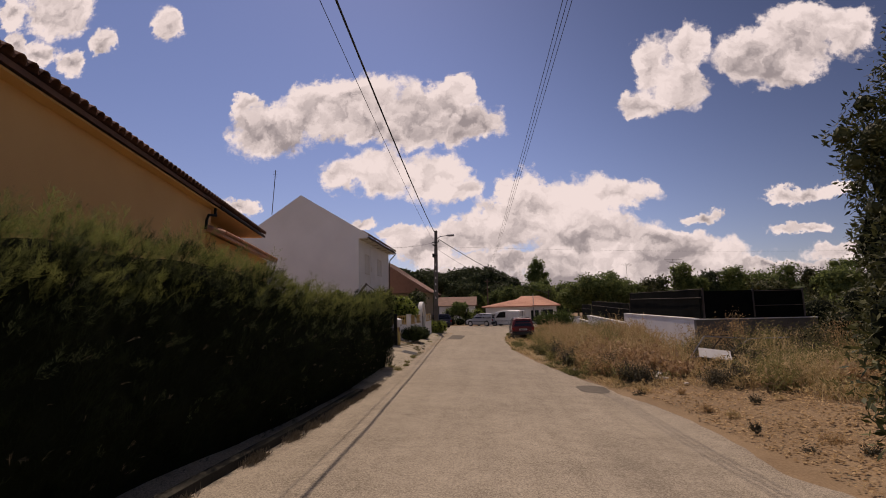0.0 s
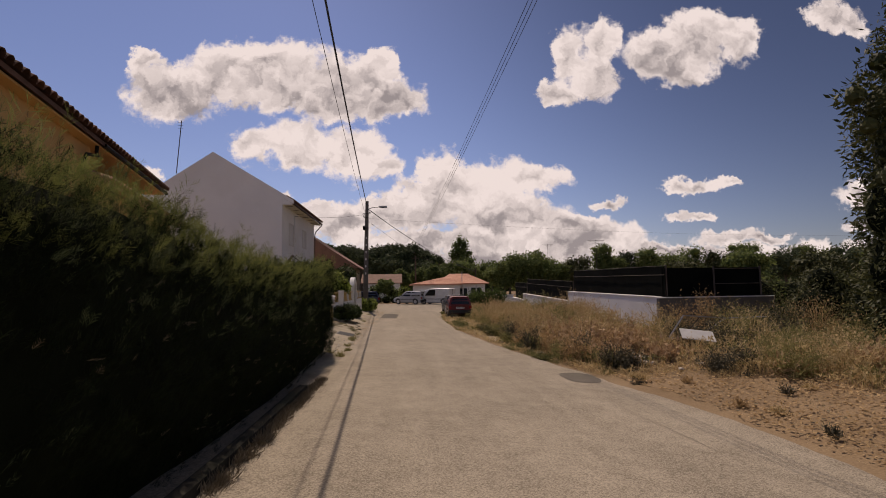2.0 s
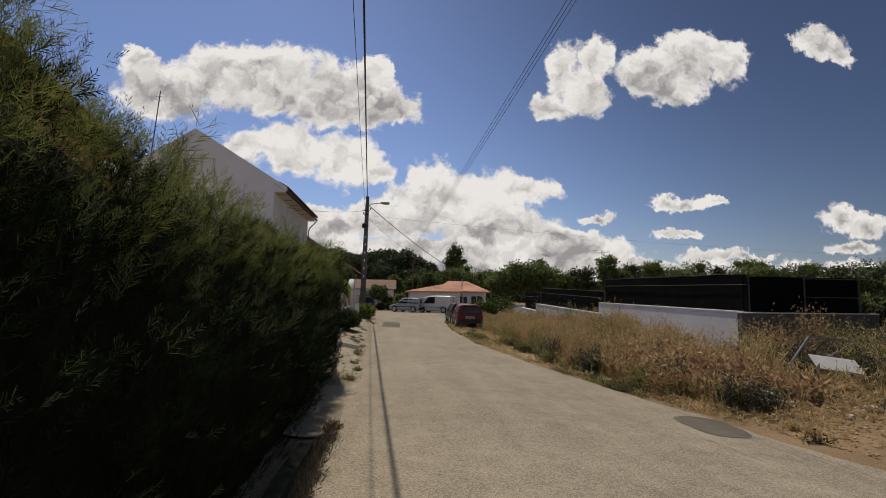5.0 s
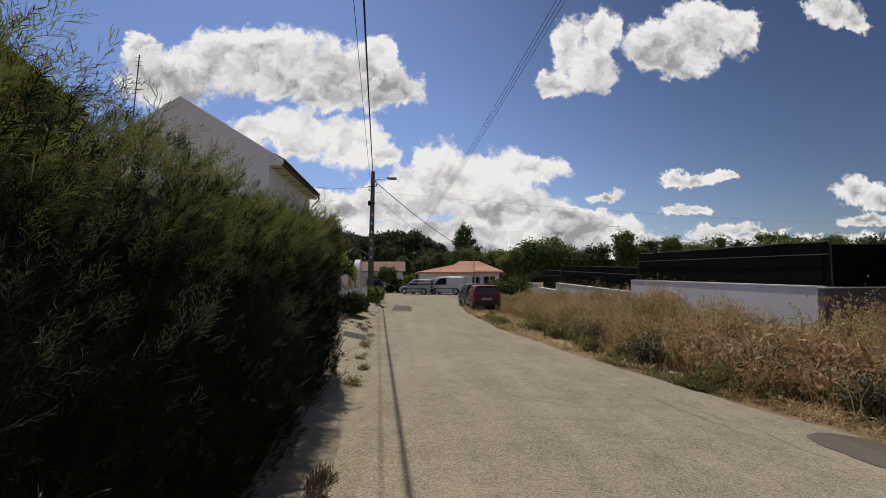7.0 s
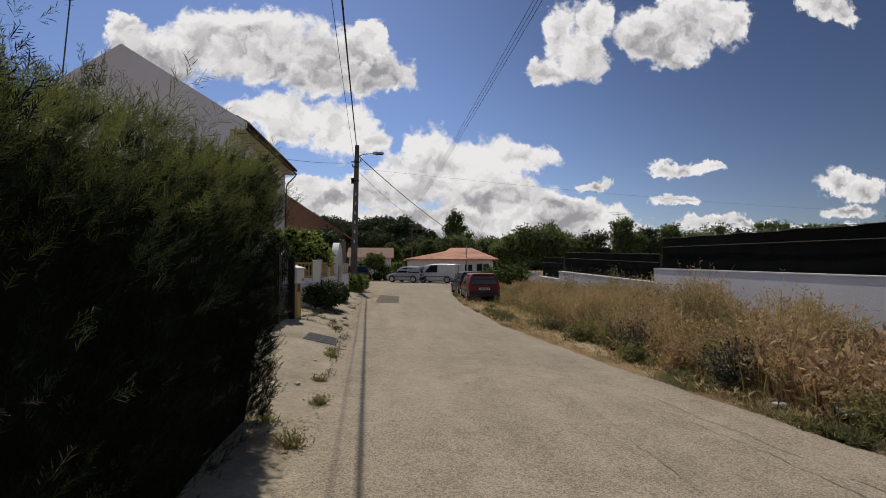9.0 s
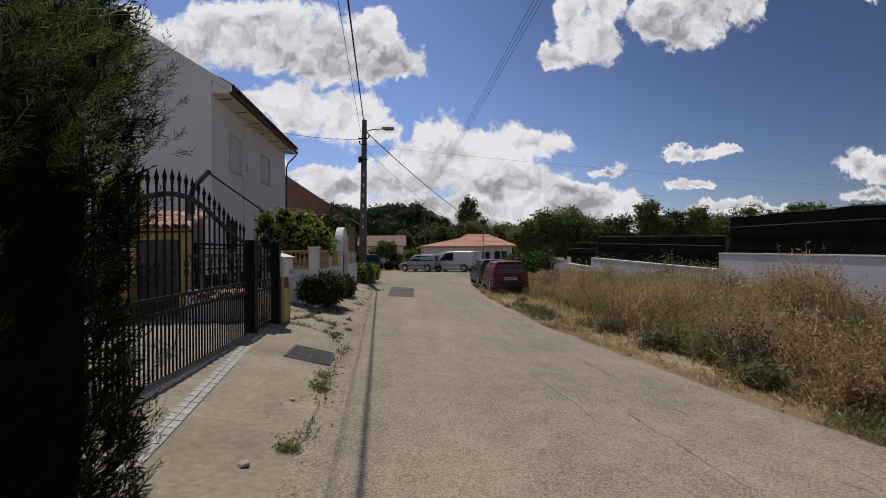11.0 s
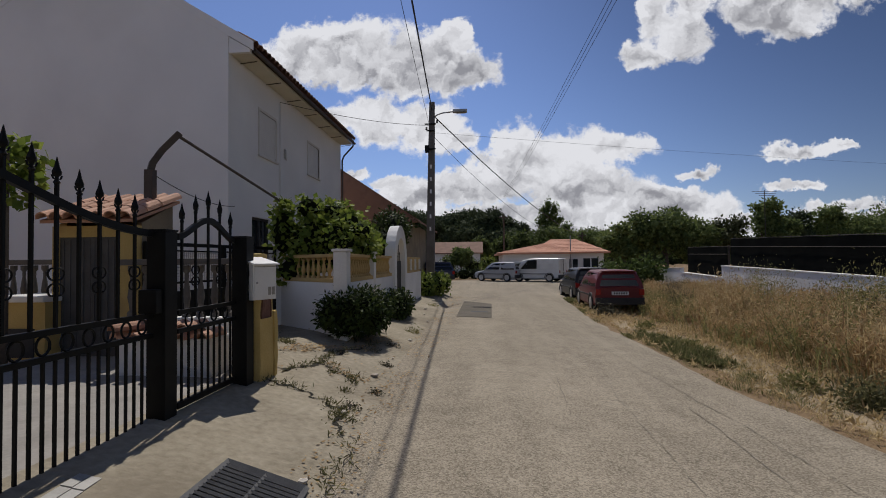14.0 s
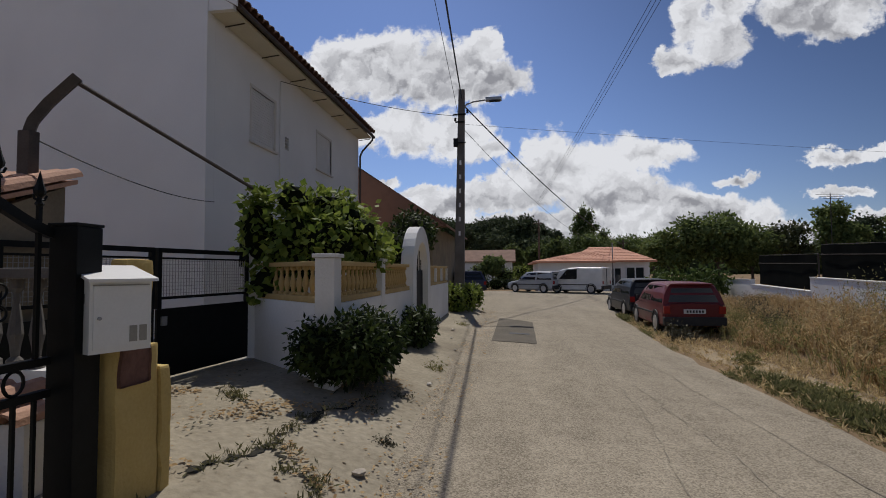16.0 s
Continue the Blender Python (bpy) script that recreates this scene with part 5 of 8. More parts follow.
    for (x, y, r, h, mat, n, lab) in (
        (7.45, 14.9, 0.30, 0.50, M_GREYBUSH, 1500, "small dark grey-green bush beside the rubble"),
        (6.6, 17.2, 0.42, 0.5, M_OLIVE, 1500, "olive-green weed at the edge of the lane"),
        (6.3, 19.2, 0.4, 0.7, M_GREYBUSH, 1800, "dark dusty weed at the edge of the lane"),
        (6.0, 23.5, 0.35, 0.55, M_OLIVE, 1400, "olive-green weed at the edge of the lane"),
        (6.9, 21.0, 0.55, 1.0, M_STRAW2, 1800, "tall brown weed among dry grass"),
        (8.0, 18.4, 0.6, 0.85, M_STRAW2, 1700, "tall brown weed among dry grass"),
        (9.4, 19.2, 0.5, 0.55, M_STRAW2, 1400, "tall brown weed before the white wall"),
        (11.3, 18.0, 0.7, 0.9, M_GREYBUSH, 2000, "dusty weed before the wall corner"),
        (12.2, 17.4, 0.8, 1.0, M_OLIVEDARK, 2200, "dark olive weed before the grey wall"),
        (13.2, 16.8, 0.8, 1.1, M_OLIVEDARK, 2200, "dark olive weed before the grey wall"),
        (14.3, 17.8, 0.9, 1.2, M_OLIVEDARK, 2200, "dark olive weed before the grey wall"),
        (5.95, 21.3, 0.35, 0.36, M_OLIVE, 1300, "olive-green weed at the edge of the lane"),
        (6.15, 22.7, 0.45, 0.60, M_OLIVE, 1500, "olive-green weed at the edge of the lane"),
        (5.75, 23.7, 0.35, 0.32, M_OLIVEDARK, 1200, "dark olive weed at the edge of the lane"),
        (6.25, 20.3, 0.38, 0.55, M_STRAW2, 1400, "brown dry weed at the edge of the lane"),
        (5.7, 25.4, 0.40, 0.40, M_OLIVEDARK, 1300, "dark olive weed at the edge of the lane"),
        (10.6, 15.9, 0.6, 0.7, M_GREYBUSH, 1900, "dusty weed grown through the dumped frame"),
        (9.0, 24.5, 0.7, 1.2, M_OLIVE, 1800, "tall olive weed among dry grass"),
        (8.3, 28.0, 0.7, 1.15, M_STRAW, 1800, "tall straw-coloured weed among dry grass"),
        (9.8, 30.5, 0.7, 1.35, M_OLIVE, 1700, "tall olive weed before the wall"),
        (9.9, 35.0, 0.8, 1.35, M_OLIVE, 1700, "tall olive weed before the wall"),
        (10.0, 16.9, 0.55, 0.75, M_GREYBUSH, 1900, "dusty weed grown through the dumped frame"),
        (11.2, 16.4, 0.6, 0.95, M_OLIVE, 1900, "olive weed beside the dumped frame"),
        (12.3, 16.2, 0.7, 0.95, M_GREYBUSH, 1900, "dusty grey weed before the wall"),
        (11.6, 18.3, 0.6, 1.5, M_STRAW2, 1500, "tall dry weed before the grey wall"),
        (12.9, 14.2, 0.7, 0.8, M_STRAW, 1900, "straw-coloured weed on the waste ground"),
        (13.8, 15.0, 0.8, 1.1, M_OLIVE, 1900, "olive weed on the waste ground"),
        (11.3, 19.0, 0.6, 1.15, M_STRAW2, 1800, "tall dry weed before the grey wall"),
        (12.4, 18.6, 0.65, 1.1, M_OLIVE, 1900, "olive weed before the grey wall"),
        (13.4, 18.0, 0.7, 1.1, M_GREYBUSH, 1900, "dusty weed before the grey wall"),
        (10.3, 18.6, 0.55, 0.4, M_STRAW2, 1700, "brown dry weed before the wall corner"),
        (14.6, 16.6, 0.8, 1.2, M_OLIVE, 1900, "olive weed on the waste ground"),
        (15.2, 13.6, 0.8, 1.0, M_STRAW, 1900, "straw-coloured weed on the waste ground"),
        (11.8, 15.2, 0.6, 0.7, M_OLIVE, 1800, "olive weed on the waste ground"),
        (12.6, 12.4, 0.7, 0.65, M_STRAW, 1700, "straw-coloured weed on the waste ground"),
        (11.4, 10.8, 0.6, 0.6, M_STRAW2, 1500, "brown weed on the waste ground"),
        (5.5, 26.2, 0.3, 0.22, M_OLIVE, 1000, "low green weed at the edge of the lane"),
        (5.2, 29.0, 0.35, 0.2, M_OLIVE, 1000, "low green weed at the edge of the lane"),
        (5.3, 31.5, 0.3, 0.2, M_OLIVE, 900, "low green weed at the edge of the lane"),
        (5.0, 34.0, 0.3, 0.42, M_GREYBUSH, 900, "dusty weed behind the parked red car"),
    ):
        weed_bush("weed", lab, x, y, r, h, mat, n, 0.06, "weeds of the verge")
    n = 1600
    near = lambda x, y: 0.15 + 1.1 * max(0, 0.25 + noise.noise(Vector((x * 0.8, y * 0.8, 41))))
    tagged(put("near_dry_grass", blades(n, scatter(n, 8.8, 14.0, 10.6, 13.6, lambda y: 8.8 + 0.9 * (13.6 - y) / 3, near), 1.25, M_STRAW, "near_dry_grass", 0.35, 0.009, 0.6)), "dry straw-coloured grass under the laurel", "grass", kind="stuff")
    n = 1500
    tagged(put("near_olive_weeds", blades(n, scatter(n, 8.8, 14.0, 10.6, 14.2, lambda y: 9.0 + 0.9 * (13.6 - y) / 3, near), 1.2, M_OLIVE, "near_olive_weeds", 0.35, 0.012, 0.7)), "olive-green weeds under the laurel", "weeds", kind="stuff")
    for (x, y, r, h, mat) in ((9.5, 12.4, 0.45, 0.6, M_OLIVE), (10.2, 11.9, 0.5, 0.8, M_STRAW), (10.9, 11.3, 0.5, 0.85, M_STRAW2), (11.2, 12.3, 0.6, 1.0, M_OLIVE), (8.7, 13.6, 0.35, 0.45, M_GREYBUSH), (12.0, 10.6, 0.6, 0.9, M_STRAW)):
        weed_bush("weed", "bushy weed among dry grass under the laurel", x, y, r, h, mat, 1800, 0.045, "weeds of the verge")
    # bushy clumps that break up the stand
    kinds = [(M_OLIVE, "feathery olive weed in the dry stand", 0.04), (M_STRAW2, "feathery brown weed in the dry stand", 0.045), (M_STRAW, "pale straw weed in the dry stand", 0.04), (M_OLIVE, "feathery olive weed in the dry stand", 0.045), (M_GREYBUSH, "dusty dark weed in the dry stand", 0.05)]
    for k in range(46):
        y = 16.8 + 25 * (k + random.random()) / 46
        x = stand(y) + 0.15 + (10.4 - stand(y)) * random.random() ** 1.4
        mat, lab, leaf = kinds[k % 5]
        fall = lerp_table(y, [17, 22, 30, 34, 44], [0.9, 1.0, 0.95, 0.8, 0.65])
        weed_bush("weed", lab, x, y, 0.4 + 0.3 * random.random(), (0.75 + 0.45 * random.random()) * fall, mat, 1500, leaf, "weeds of the verge")
    for k in range(44):
        x, y = 6.9 + 5.2 * random.random(), 5.0 + 9.0 * random.random()
        if x > road_right(y) + 0.2 and (x - 12.8) ** 2 + (y - 13.4) ** 2 > 0.5:
            weed_bush("low_weed", "low withered weed on trodden earth", x, y, 0.10 + 0.14 * random.random(), 0.07 + 0.14 * random.random(), (M_STRAW2, M_GREYBUSH, M_STRAW)[k % 3], 240, 0.035, "low weeds on the verge")
    # heaps of broad withered leaves
    for (x, y, r, h) in ((6.9, 18.3, 0.6, 0.75), (7.3, 17.6, 0.5, 0.7), (7.1, 19.3, 0.6, 0.9), (7.4, 16.3, 0.5, 0.6), (7.9, 16.6, 0.55, 0.8), (8.6, 17.3, 0.5, 0.7), (10.2, 13.2, 0.5, 0.35), (9.6, 12.6, 0.4, 0.3), (10.8, 12.0, 0.4, 0.5), (7.6, 18.6, 0.6, 0.7), (8.3, 18.1, 0.6, 0.75), (9.0, 18.9, 0.6, 0.42), (9.9, 18.9, 0.6, 0.3), (7.0, 17.2, 0.5, 0.6), (7.5, 15.6, 0.5, 0.45), (8.2, 16.3, 0.5, 0.6), (10.2, 19.3, 0.5, 0.28), (8.6, 15.6, 0.5, 0.4), (7.6, 20.2, 0.6, 0.8)):
        weed_bush("withered_weed", "withered weed with broad curled tan leaves", x, y, r, h, M_DRYLEAF, 760, 0.13, "withered weeds")
    for (x, y, r, h, mat) in ((6.75, 16.6, 0.5, 0.7, M_STRAW2), (7.25, 15.3, 0.32, 0.55, M_GREYBUSH), (7.0, 16.9, 0.4, 0.75, M_GREYBUSH), (9.3, 13.6, 0.5, 0.5, M_GREYBUSH), (10.4, 13.9, 0.7, 0.8, M_OLIVE), (11.5, 13.2, 0.8, 0.9, M_OLIVE), (10.9, 12.8, 0.5, 0.75, M_STRAW), (12.2, 12.9, 0.7, 1.0, M_STRAW2), (11.9, 11.4, 0.6, 0.8, M_OLIVE), (13.0, 11.2, 0.8, 1.0, M_STRAW2), (14.3, 12.2, 0.9, 1.1, M_OLIVE), (13.6, 16.6, 0.8, 1.2, M_STRAW2), (15.6, 15.3, 0.9, 1.2, M_OLIVE), (16.2, 20.2, 1.0, 1.1, M_OLIVE), (15.4, 19.0, 0.9, 1.1, M_STRAW2), (17.5, 16.0, 1.0, 1.2, M_GREYBUSH)):
        weed_bush("weed", "bushy weed among dead stalks on the waste ground" if x > 9 else "bushy dark weed beside dumped litter", x, y, r, h, mat, 2200, 0.05, "weeds of the verge")
    # maize-like green stand behind the black car
    weed_bush("tall_green_weed", "tall green reed-like weed behind the parked cars", 8.6, 46.5, 1.0, 1.5, M_GREENW, 2600, 0.22)
    weed_bush("tall_green_weed", "tall green reed-like weed behind the parked cars", 10.0, 46.0, 1.0, 1.4, M_GREENW, 2600, 0.22)
    # pale sandy strip
    ys = [round(v, 2) for v in np.arange(21.5, 34, 0.3)]
    tagged(put("sandy_patch", sheet("sandy_patch", ys, lambda y: road_right(y) + 0.40, lambda y: road_right(y) + 0.40 + 1.35 * math.sin((y - 21.4) / 12.7 * math.pi) ** 0.6, 5, -0.005, M_SAND, 0.02, 0.15)), "pale bare sandy strip beside the lane", "earth", kind="structure")


build_verge()


def build_rubbish():
    # a white board lying on a bent metal frame
    f = thing("dumped_frame", "rusty bent metal bed frame dumped among weeds", "scrap")
    P = [(9.35, 16.6, 0.0), (9.75, 16.5, 0.62), (11.2, 16.9, 0.50), (10.75, 17.3, 0.05)]
    for a, b in zip(P, P[1:] + P[:1]):
        part("tube", tube([a, b], 0.02, 6), M_GALV, f)
    part("brace", tube([(10.3, 16.65, 0.57), (10.0, 16.95, 0.05)], 0.015, 6), M_RUST, f)
    part("brace", tube([(11.2, 16.9, 0.5), (12.1, 16.5, 0.55)], 0.015, 6), M_GALV, f)
    b = box((-0.40, -0.20, -0.010), (0.40, 0.20, 0.010), 0.004)
    for v in b.verts:
        v.co.z += 0.03 * math.sin(v.co.x * 5)
    board = put("white_board", bm_mesh("white_board", b, M_PANEL), None, Matrix.Translation((9.75, 15.9, 0.16)) @ pose(0, 0, 0, 34, 10, -12))
    tagged(board, "weathered white board lying on dumped scrap", "board")
    rub = bmesh.new()
    bmesh.ops.create_icosphere(rub, subdivisions=1, radius=1.0)
    for v in rub.verts:
        v.co *= 0.8 + 0.4 * random.random()
    me = bm_mesh("rubble_piece", rub, M_RUBBLE)
    spots = [(8.0, 15.4), (8.2, 15.6), (7.9, 15.7), (8.4, 15.5), (8.1, 15.2), (6.75, 17.6), (6.6, 17.9), (6.95, 17.4), (8.9, 14.4), (9.6, 14.2), (8.3, 14.2), (10.4, 14.8), (7.3, 16.8), (6.3, 18.3), (9.9, 13.4), (11.0, 13.6)]
    for i, (x, y) in enumerate(spots):
        s = 0.05 + 0.07 * random.random()
        ob = put("rubble_piece", me, None, Matrix.Translation((x, y, land(x, y) + s * 0.2)) @ pose(0, 0, 0, 0, 0, 40 * i) @ Matrix.Diagonal((s * 1.5, s, s * 0.5, 1)))
        tagged(ob, "pale broken chunk of rubble on dry earth", "rubble", "rubble in the weeds")
    bag = bmesh.new()
    bmesh.ops.create_grid(bag, x_segments=10, y_segments=7, size=0.5)
    for v in bag.verts:
        v.co.x *= 0.52
        v.co.y *= 0.36
        v.co.z = 0.07 + 0.09 * noise.noise(v.co * 9) + 0.03 * noise.noise(v.co * 23)
    m2 = bm_mesh("plastic_sheet", bag, M_PANEL)
    for (x, y, a) in ((8.15, 15.65, 20), (6.75, 17.75, 70)):
        tagged(put("plastic_sheet", m2, None, Matrix.Translation((x, y, land(x, y) + 0.02)) @ pose(0, 0, 0, 0, 0, a)), "crumpled white plastic sheet on the verge", "litter")


build_rubbish()


# ---------------- cables and poles ----------------
def sag(a, b, drop, n=24):
    a, b = Vector(a), Vector(b)
    return [a.lerp(b, i / n) - Vector((0, 0, drop * 4 * (i / n) * (1 - i / n))) for i in range(n + 1)]


def build_lines():
    g = land(-0.65, 40.1)
    p = thing("utility_pole", "grey concrete utility pole with a street lamp", "utility pole")
    bm = bmesh.new()
    w0, w1, h = (0.19, 0.14), (0.11, 0.09), 8.15
    rows = []
    for k in range(17):
        t = k / 16
        a, b = w0[0] + (w1[0] - w0[0]) * t, w0[1] + (w1[1] - w0[1]) * t
        cx = -0.68 + 0.16 * t
        rows.append([bm.verts.new((cx + sx * a, 40.1 + sy * b, g - 0.1 + (h - 0.1) * t)) for sx, sy in ((-1, -1), (1, -1), (1, 1), (-1, 1))])
    for a, b in zip(rows, rows[1:]):
        for i in range(4):
            bm.faces.new((a[i], a[(i + 1) % 4], b[(i + 1) % 4], b[i]))
    bm.faces.new(rows[0]), bm.faces.new(rows[-1])
    body = part("shaft", bm, M_POLE, p)
    for k in range(9):
        z = 0.9 + k * 0.52
        if 3 <= k <= 8:
            cx = -0.68 + 0.16 * (z / 8)
            part("slot", box((cx - 0.035, 39.955 + 0.002 * k, z), (cx + 0.035, 39.99, z + 0.16)), M_WALL_W, p, "pale slot through the shaft")
    lz = 7.35
    part("lamp_arm", tube([(-0.5, 40.1, lz - 0.25), (-0.35, 40.1, lz - 0.02), (-0.1, 40.08, lz + 0.06), (0.4, 40.05, lz + 0.1)], 0.03, 8), M_GALV, p)
    head = bmesh.new()
    add_box(head, (0.36, 39.93, lz + 0.05), (0.95, 40.17, lz + 0.17), 0.035)
    lamp = part("lamp_head", head, M_GALV, p, "grey street lamp head")
    part("lamp_glass", box((0.5, 39.96, lz + 0.03), (0.9, 40.14, lz + 0.049)), M_GLASS, lamp)
    for z, w in ((6.9, 0.30), (6.62, 0.22), (5.85, 0.26)):
        part("bracket", box((-0.53 - w, 39.93, z), (-0.53 + w * 0.6, 39.96, z + 0.05)), M_IRON, p)
    part("fuse_box", box((-0.82, 39.86, 5.72), (-0.66, 39.98, 6.02), 0.01), M_IRON, p)
    part("insulator", add_lathe(bmesh.new(), [(0.03, 0), (0.05, 0.03), (0.03, 0.06), (0.05, 0.09), (0.02, 0.13)], 8, (-0.75, 39.92, 6.67)), M_IRON, p)
    part("insulator", add_lathe(bmesh.new(), [(0.03, 0), (0.05, 0.03), (0.03, 0.06), (0.05, 0.09), (0.02, 0.13)], 8, (-0.3, 39.92, 6.95)), M_IRON, p)
    # overhead cables
    def cable(label, a, b, drop, r):
        tagged(put("overhead_cable", bm_mesh("overhead_cable", tube(sag(a, b, drop), r, 6), M_CABLE)), label, "cable", "overhead cables")
    near_end = (2.25, -14.0, 7.75)
    cable("thick black twisted overhead cable above the lane", (-0.52, 40.05, 7.55), near_end, 0.75, 0.022)
    cable("thin black overhead wire above the lane", (-0.66, 40.05, 6.98), (2.02, -14.0, 7.75), 0.72, 0.007)
    for k in range(3):
        cable("thin overhead wire high over the verge", (4.0 + 0.1 * k, 77, 8.5 - 0.1 * k), (5.95 + 0.11 * k, -14, 9.0 + 0.05 * k), 0.6, 0.008)
    cable("black overhead cable running on from the pole", (-0.45, 40.1, 7.3), (11.8, 71, 3.5), 0.6, 0.024)
    cable("thin overhead wire running on from the pole", (-0.45, 40.1, 6.4), (9.0, 71, 4.0), 0.7, 0.009)
    cable("thin service wire from house to pole", (-0.66, 40.05, 6.9), (-4.22, 33.2, 5.78), 0.15, 0.009)
    cable("thin overhead wire crossing the sky", (-0.5, 40.1, 6.6), (62, 62, 7.2), 0.5, 0.005)
    # farther poles
    for (x, y, h) in ((11.8, 71, 4.0), (3.4, 62, 5.2)):
        q = thing("far_pole", "distant thin wooden utility pole", "utility pole", None, "far poles")
        part("shaft", tube([(x, y, -0.4), (x, y, h)], 0.1, 7, 0.07), M_BARK, q)
        part("crossbar", box((x - 0.4, y - 0.04, h - 0.35), (x + 0.4, y + 0.04, h - 0.27)), M_BARK, q)
    for (x, y, z0, h) in ((30.5, 100, 5.5, 9.7), (27.0, 66, 3.0, 7.3)):
        q = thing("far_aerial", "distant television aerial above the trees", "aerial", None, "far aerials")
        part("mast", tube([(x, y, -0.3), (x, y, h)], 0.03, 5), M_RUST, q)
        for k in range(3):
            part("crossbar", tube([(x - 1.1 + 0.3 * k, y, h - 0.1 - 0.18 * k), (x + 1.1 - 0.1 * k, y, h - 0.15 - 0.18 * k)], 0.018, 4), M_RUST, q)


build_lines()


# ---------------- gate, pillar, letter box ----------------
def add_spear(bm, x, y, z, s=1.0):
    """A cast spear head on a collar."""
    prof = [(0.010, 0), (0.020, 0.012), (0.010, 0.03), (0.010, 0.045), (0.024, 0.06), (0.026, 0.075), (0.014, 0.11), (0.002, 0.165)]
    add_lathe(bm, [(r * s, h * s) for r, h in prof], 6, (x, y, z))
    for sg in (-1, 1):
        add_tube(bm, [(x, y, z + 0.03 * s), (x, y + sg * 0.025 * s, z + 0.035 * s), (x, y + sg * 0.035 * s, z + 0.055 * s)], 0.006 * s, 5)


def scroll(y, z, sy, sz, r=0.05):
    pts = []
    for k in range(13):
        a = k / 12 * 1.6 * math.pi
        rr = r * (1 - 0.045 * k)
        pts.append((0, y + sy * (rr * math.sin(a)), z + sz * (rr * (1 - math.cos(a)))))
    return pts


def iron_gate(name, label, x, y0, y1, arch, z0, mid=0.71, step=0.0817, first=0.031):
    """Arched iron gate along y: frame, rings between two rails, plain bars below, spear-headed bars above."""
    gate = thing(name, label, "gate", Matrix.Translation((x, 0, 0)))
    n = 30
    top = [(0, y0 + (y1 - y0) * k / n, arch(y0 + (y1 - y0) * k / n)) for k in range(n + 1)]
    bm = bmesh.new()
    for (p, q) in zip(top, top[1:]):
        add_prism(bm, [(p[1], p[2] - 0.025), (q[1], q[2] - 0.025), (q[1], q[2] + 0.025), (p[1], p[2] + 0.025)], "x", -0.018, 0.018)
    bmesh.ops.remove_doubles(bm, verts=bm.verts[:], dist=0.0005)
    part("arched_top_rail", bm, M_IRON, gate)
    for z, h in ((mid + 0.075, 0.035), (mid - 0.075, 0.035), (z0 + 0.05, 0.05)):
        part("rail", box((-0.02, y0, z - h / 2), (0.02, y1, z + h / 2)), M_IRON, gate)
    bar = bm_mesh("bar", box((-0.008, -0.008, z0 + 0.075), (0.008, 0.008, mid - 0.095)), M_IRON)
    ring = bmesh.new()
    add_tube(ring, [(0, 0.046 * math.cos(a), 0.054 * math.sin(a)) for a in [2 * math.pi * k / 14 for k in range(15)]], 0.008, 5, cap=False)
    ring = bm_mesh("ring", ring, M_IRON)
    y = y0 + first
    i = 0
    while y < y1 - step * 0.5:
        put("bar", bar, gate, Matrix.Translation((0, y, 0)))
        if i % 2 == 0 and y + step < y1:
            put("ring", ring, gate, Matrix.Translation((0, y + step, mid)))
        if i % 2 == 0:
            b = box((-0.009, y - 0.009, mid + 0.094), (0.009, y + 0.009, arch(y) + 0.12))
            up = part("upper_bar", b, M_IRON, gate)
            s = bmesh.new()
            add_spear(s, 0, y, arch(y) + 0.10)
            part("spear_head", s, M_IRON, up)
            if i % 4 == 2:
                s = bmesh.new()
                for sy in (-1, 1):
                    for zz, sz in ((1.08, 1), (1.06, -1)):
                        add_tube(s, scroll(y + sy * 0.012, zz, sy, sz, 0.052), 0.006, 5)
                part("scroll", s, M_IRON, up)
        y += step
        i += 1
    return gate


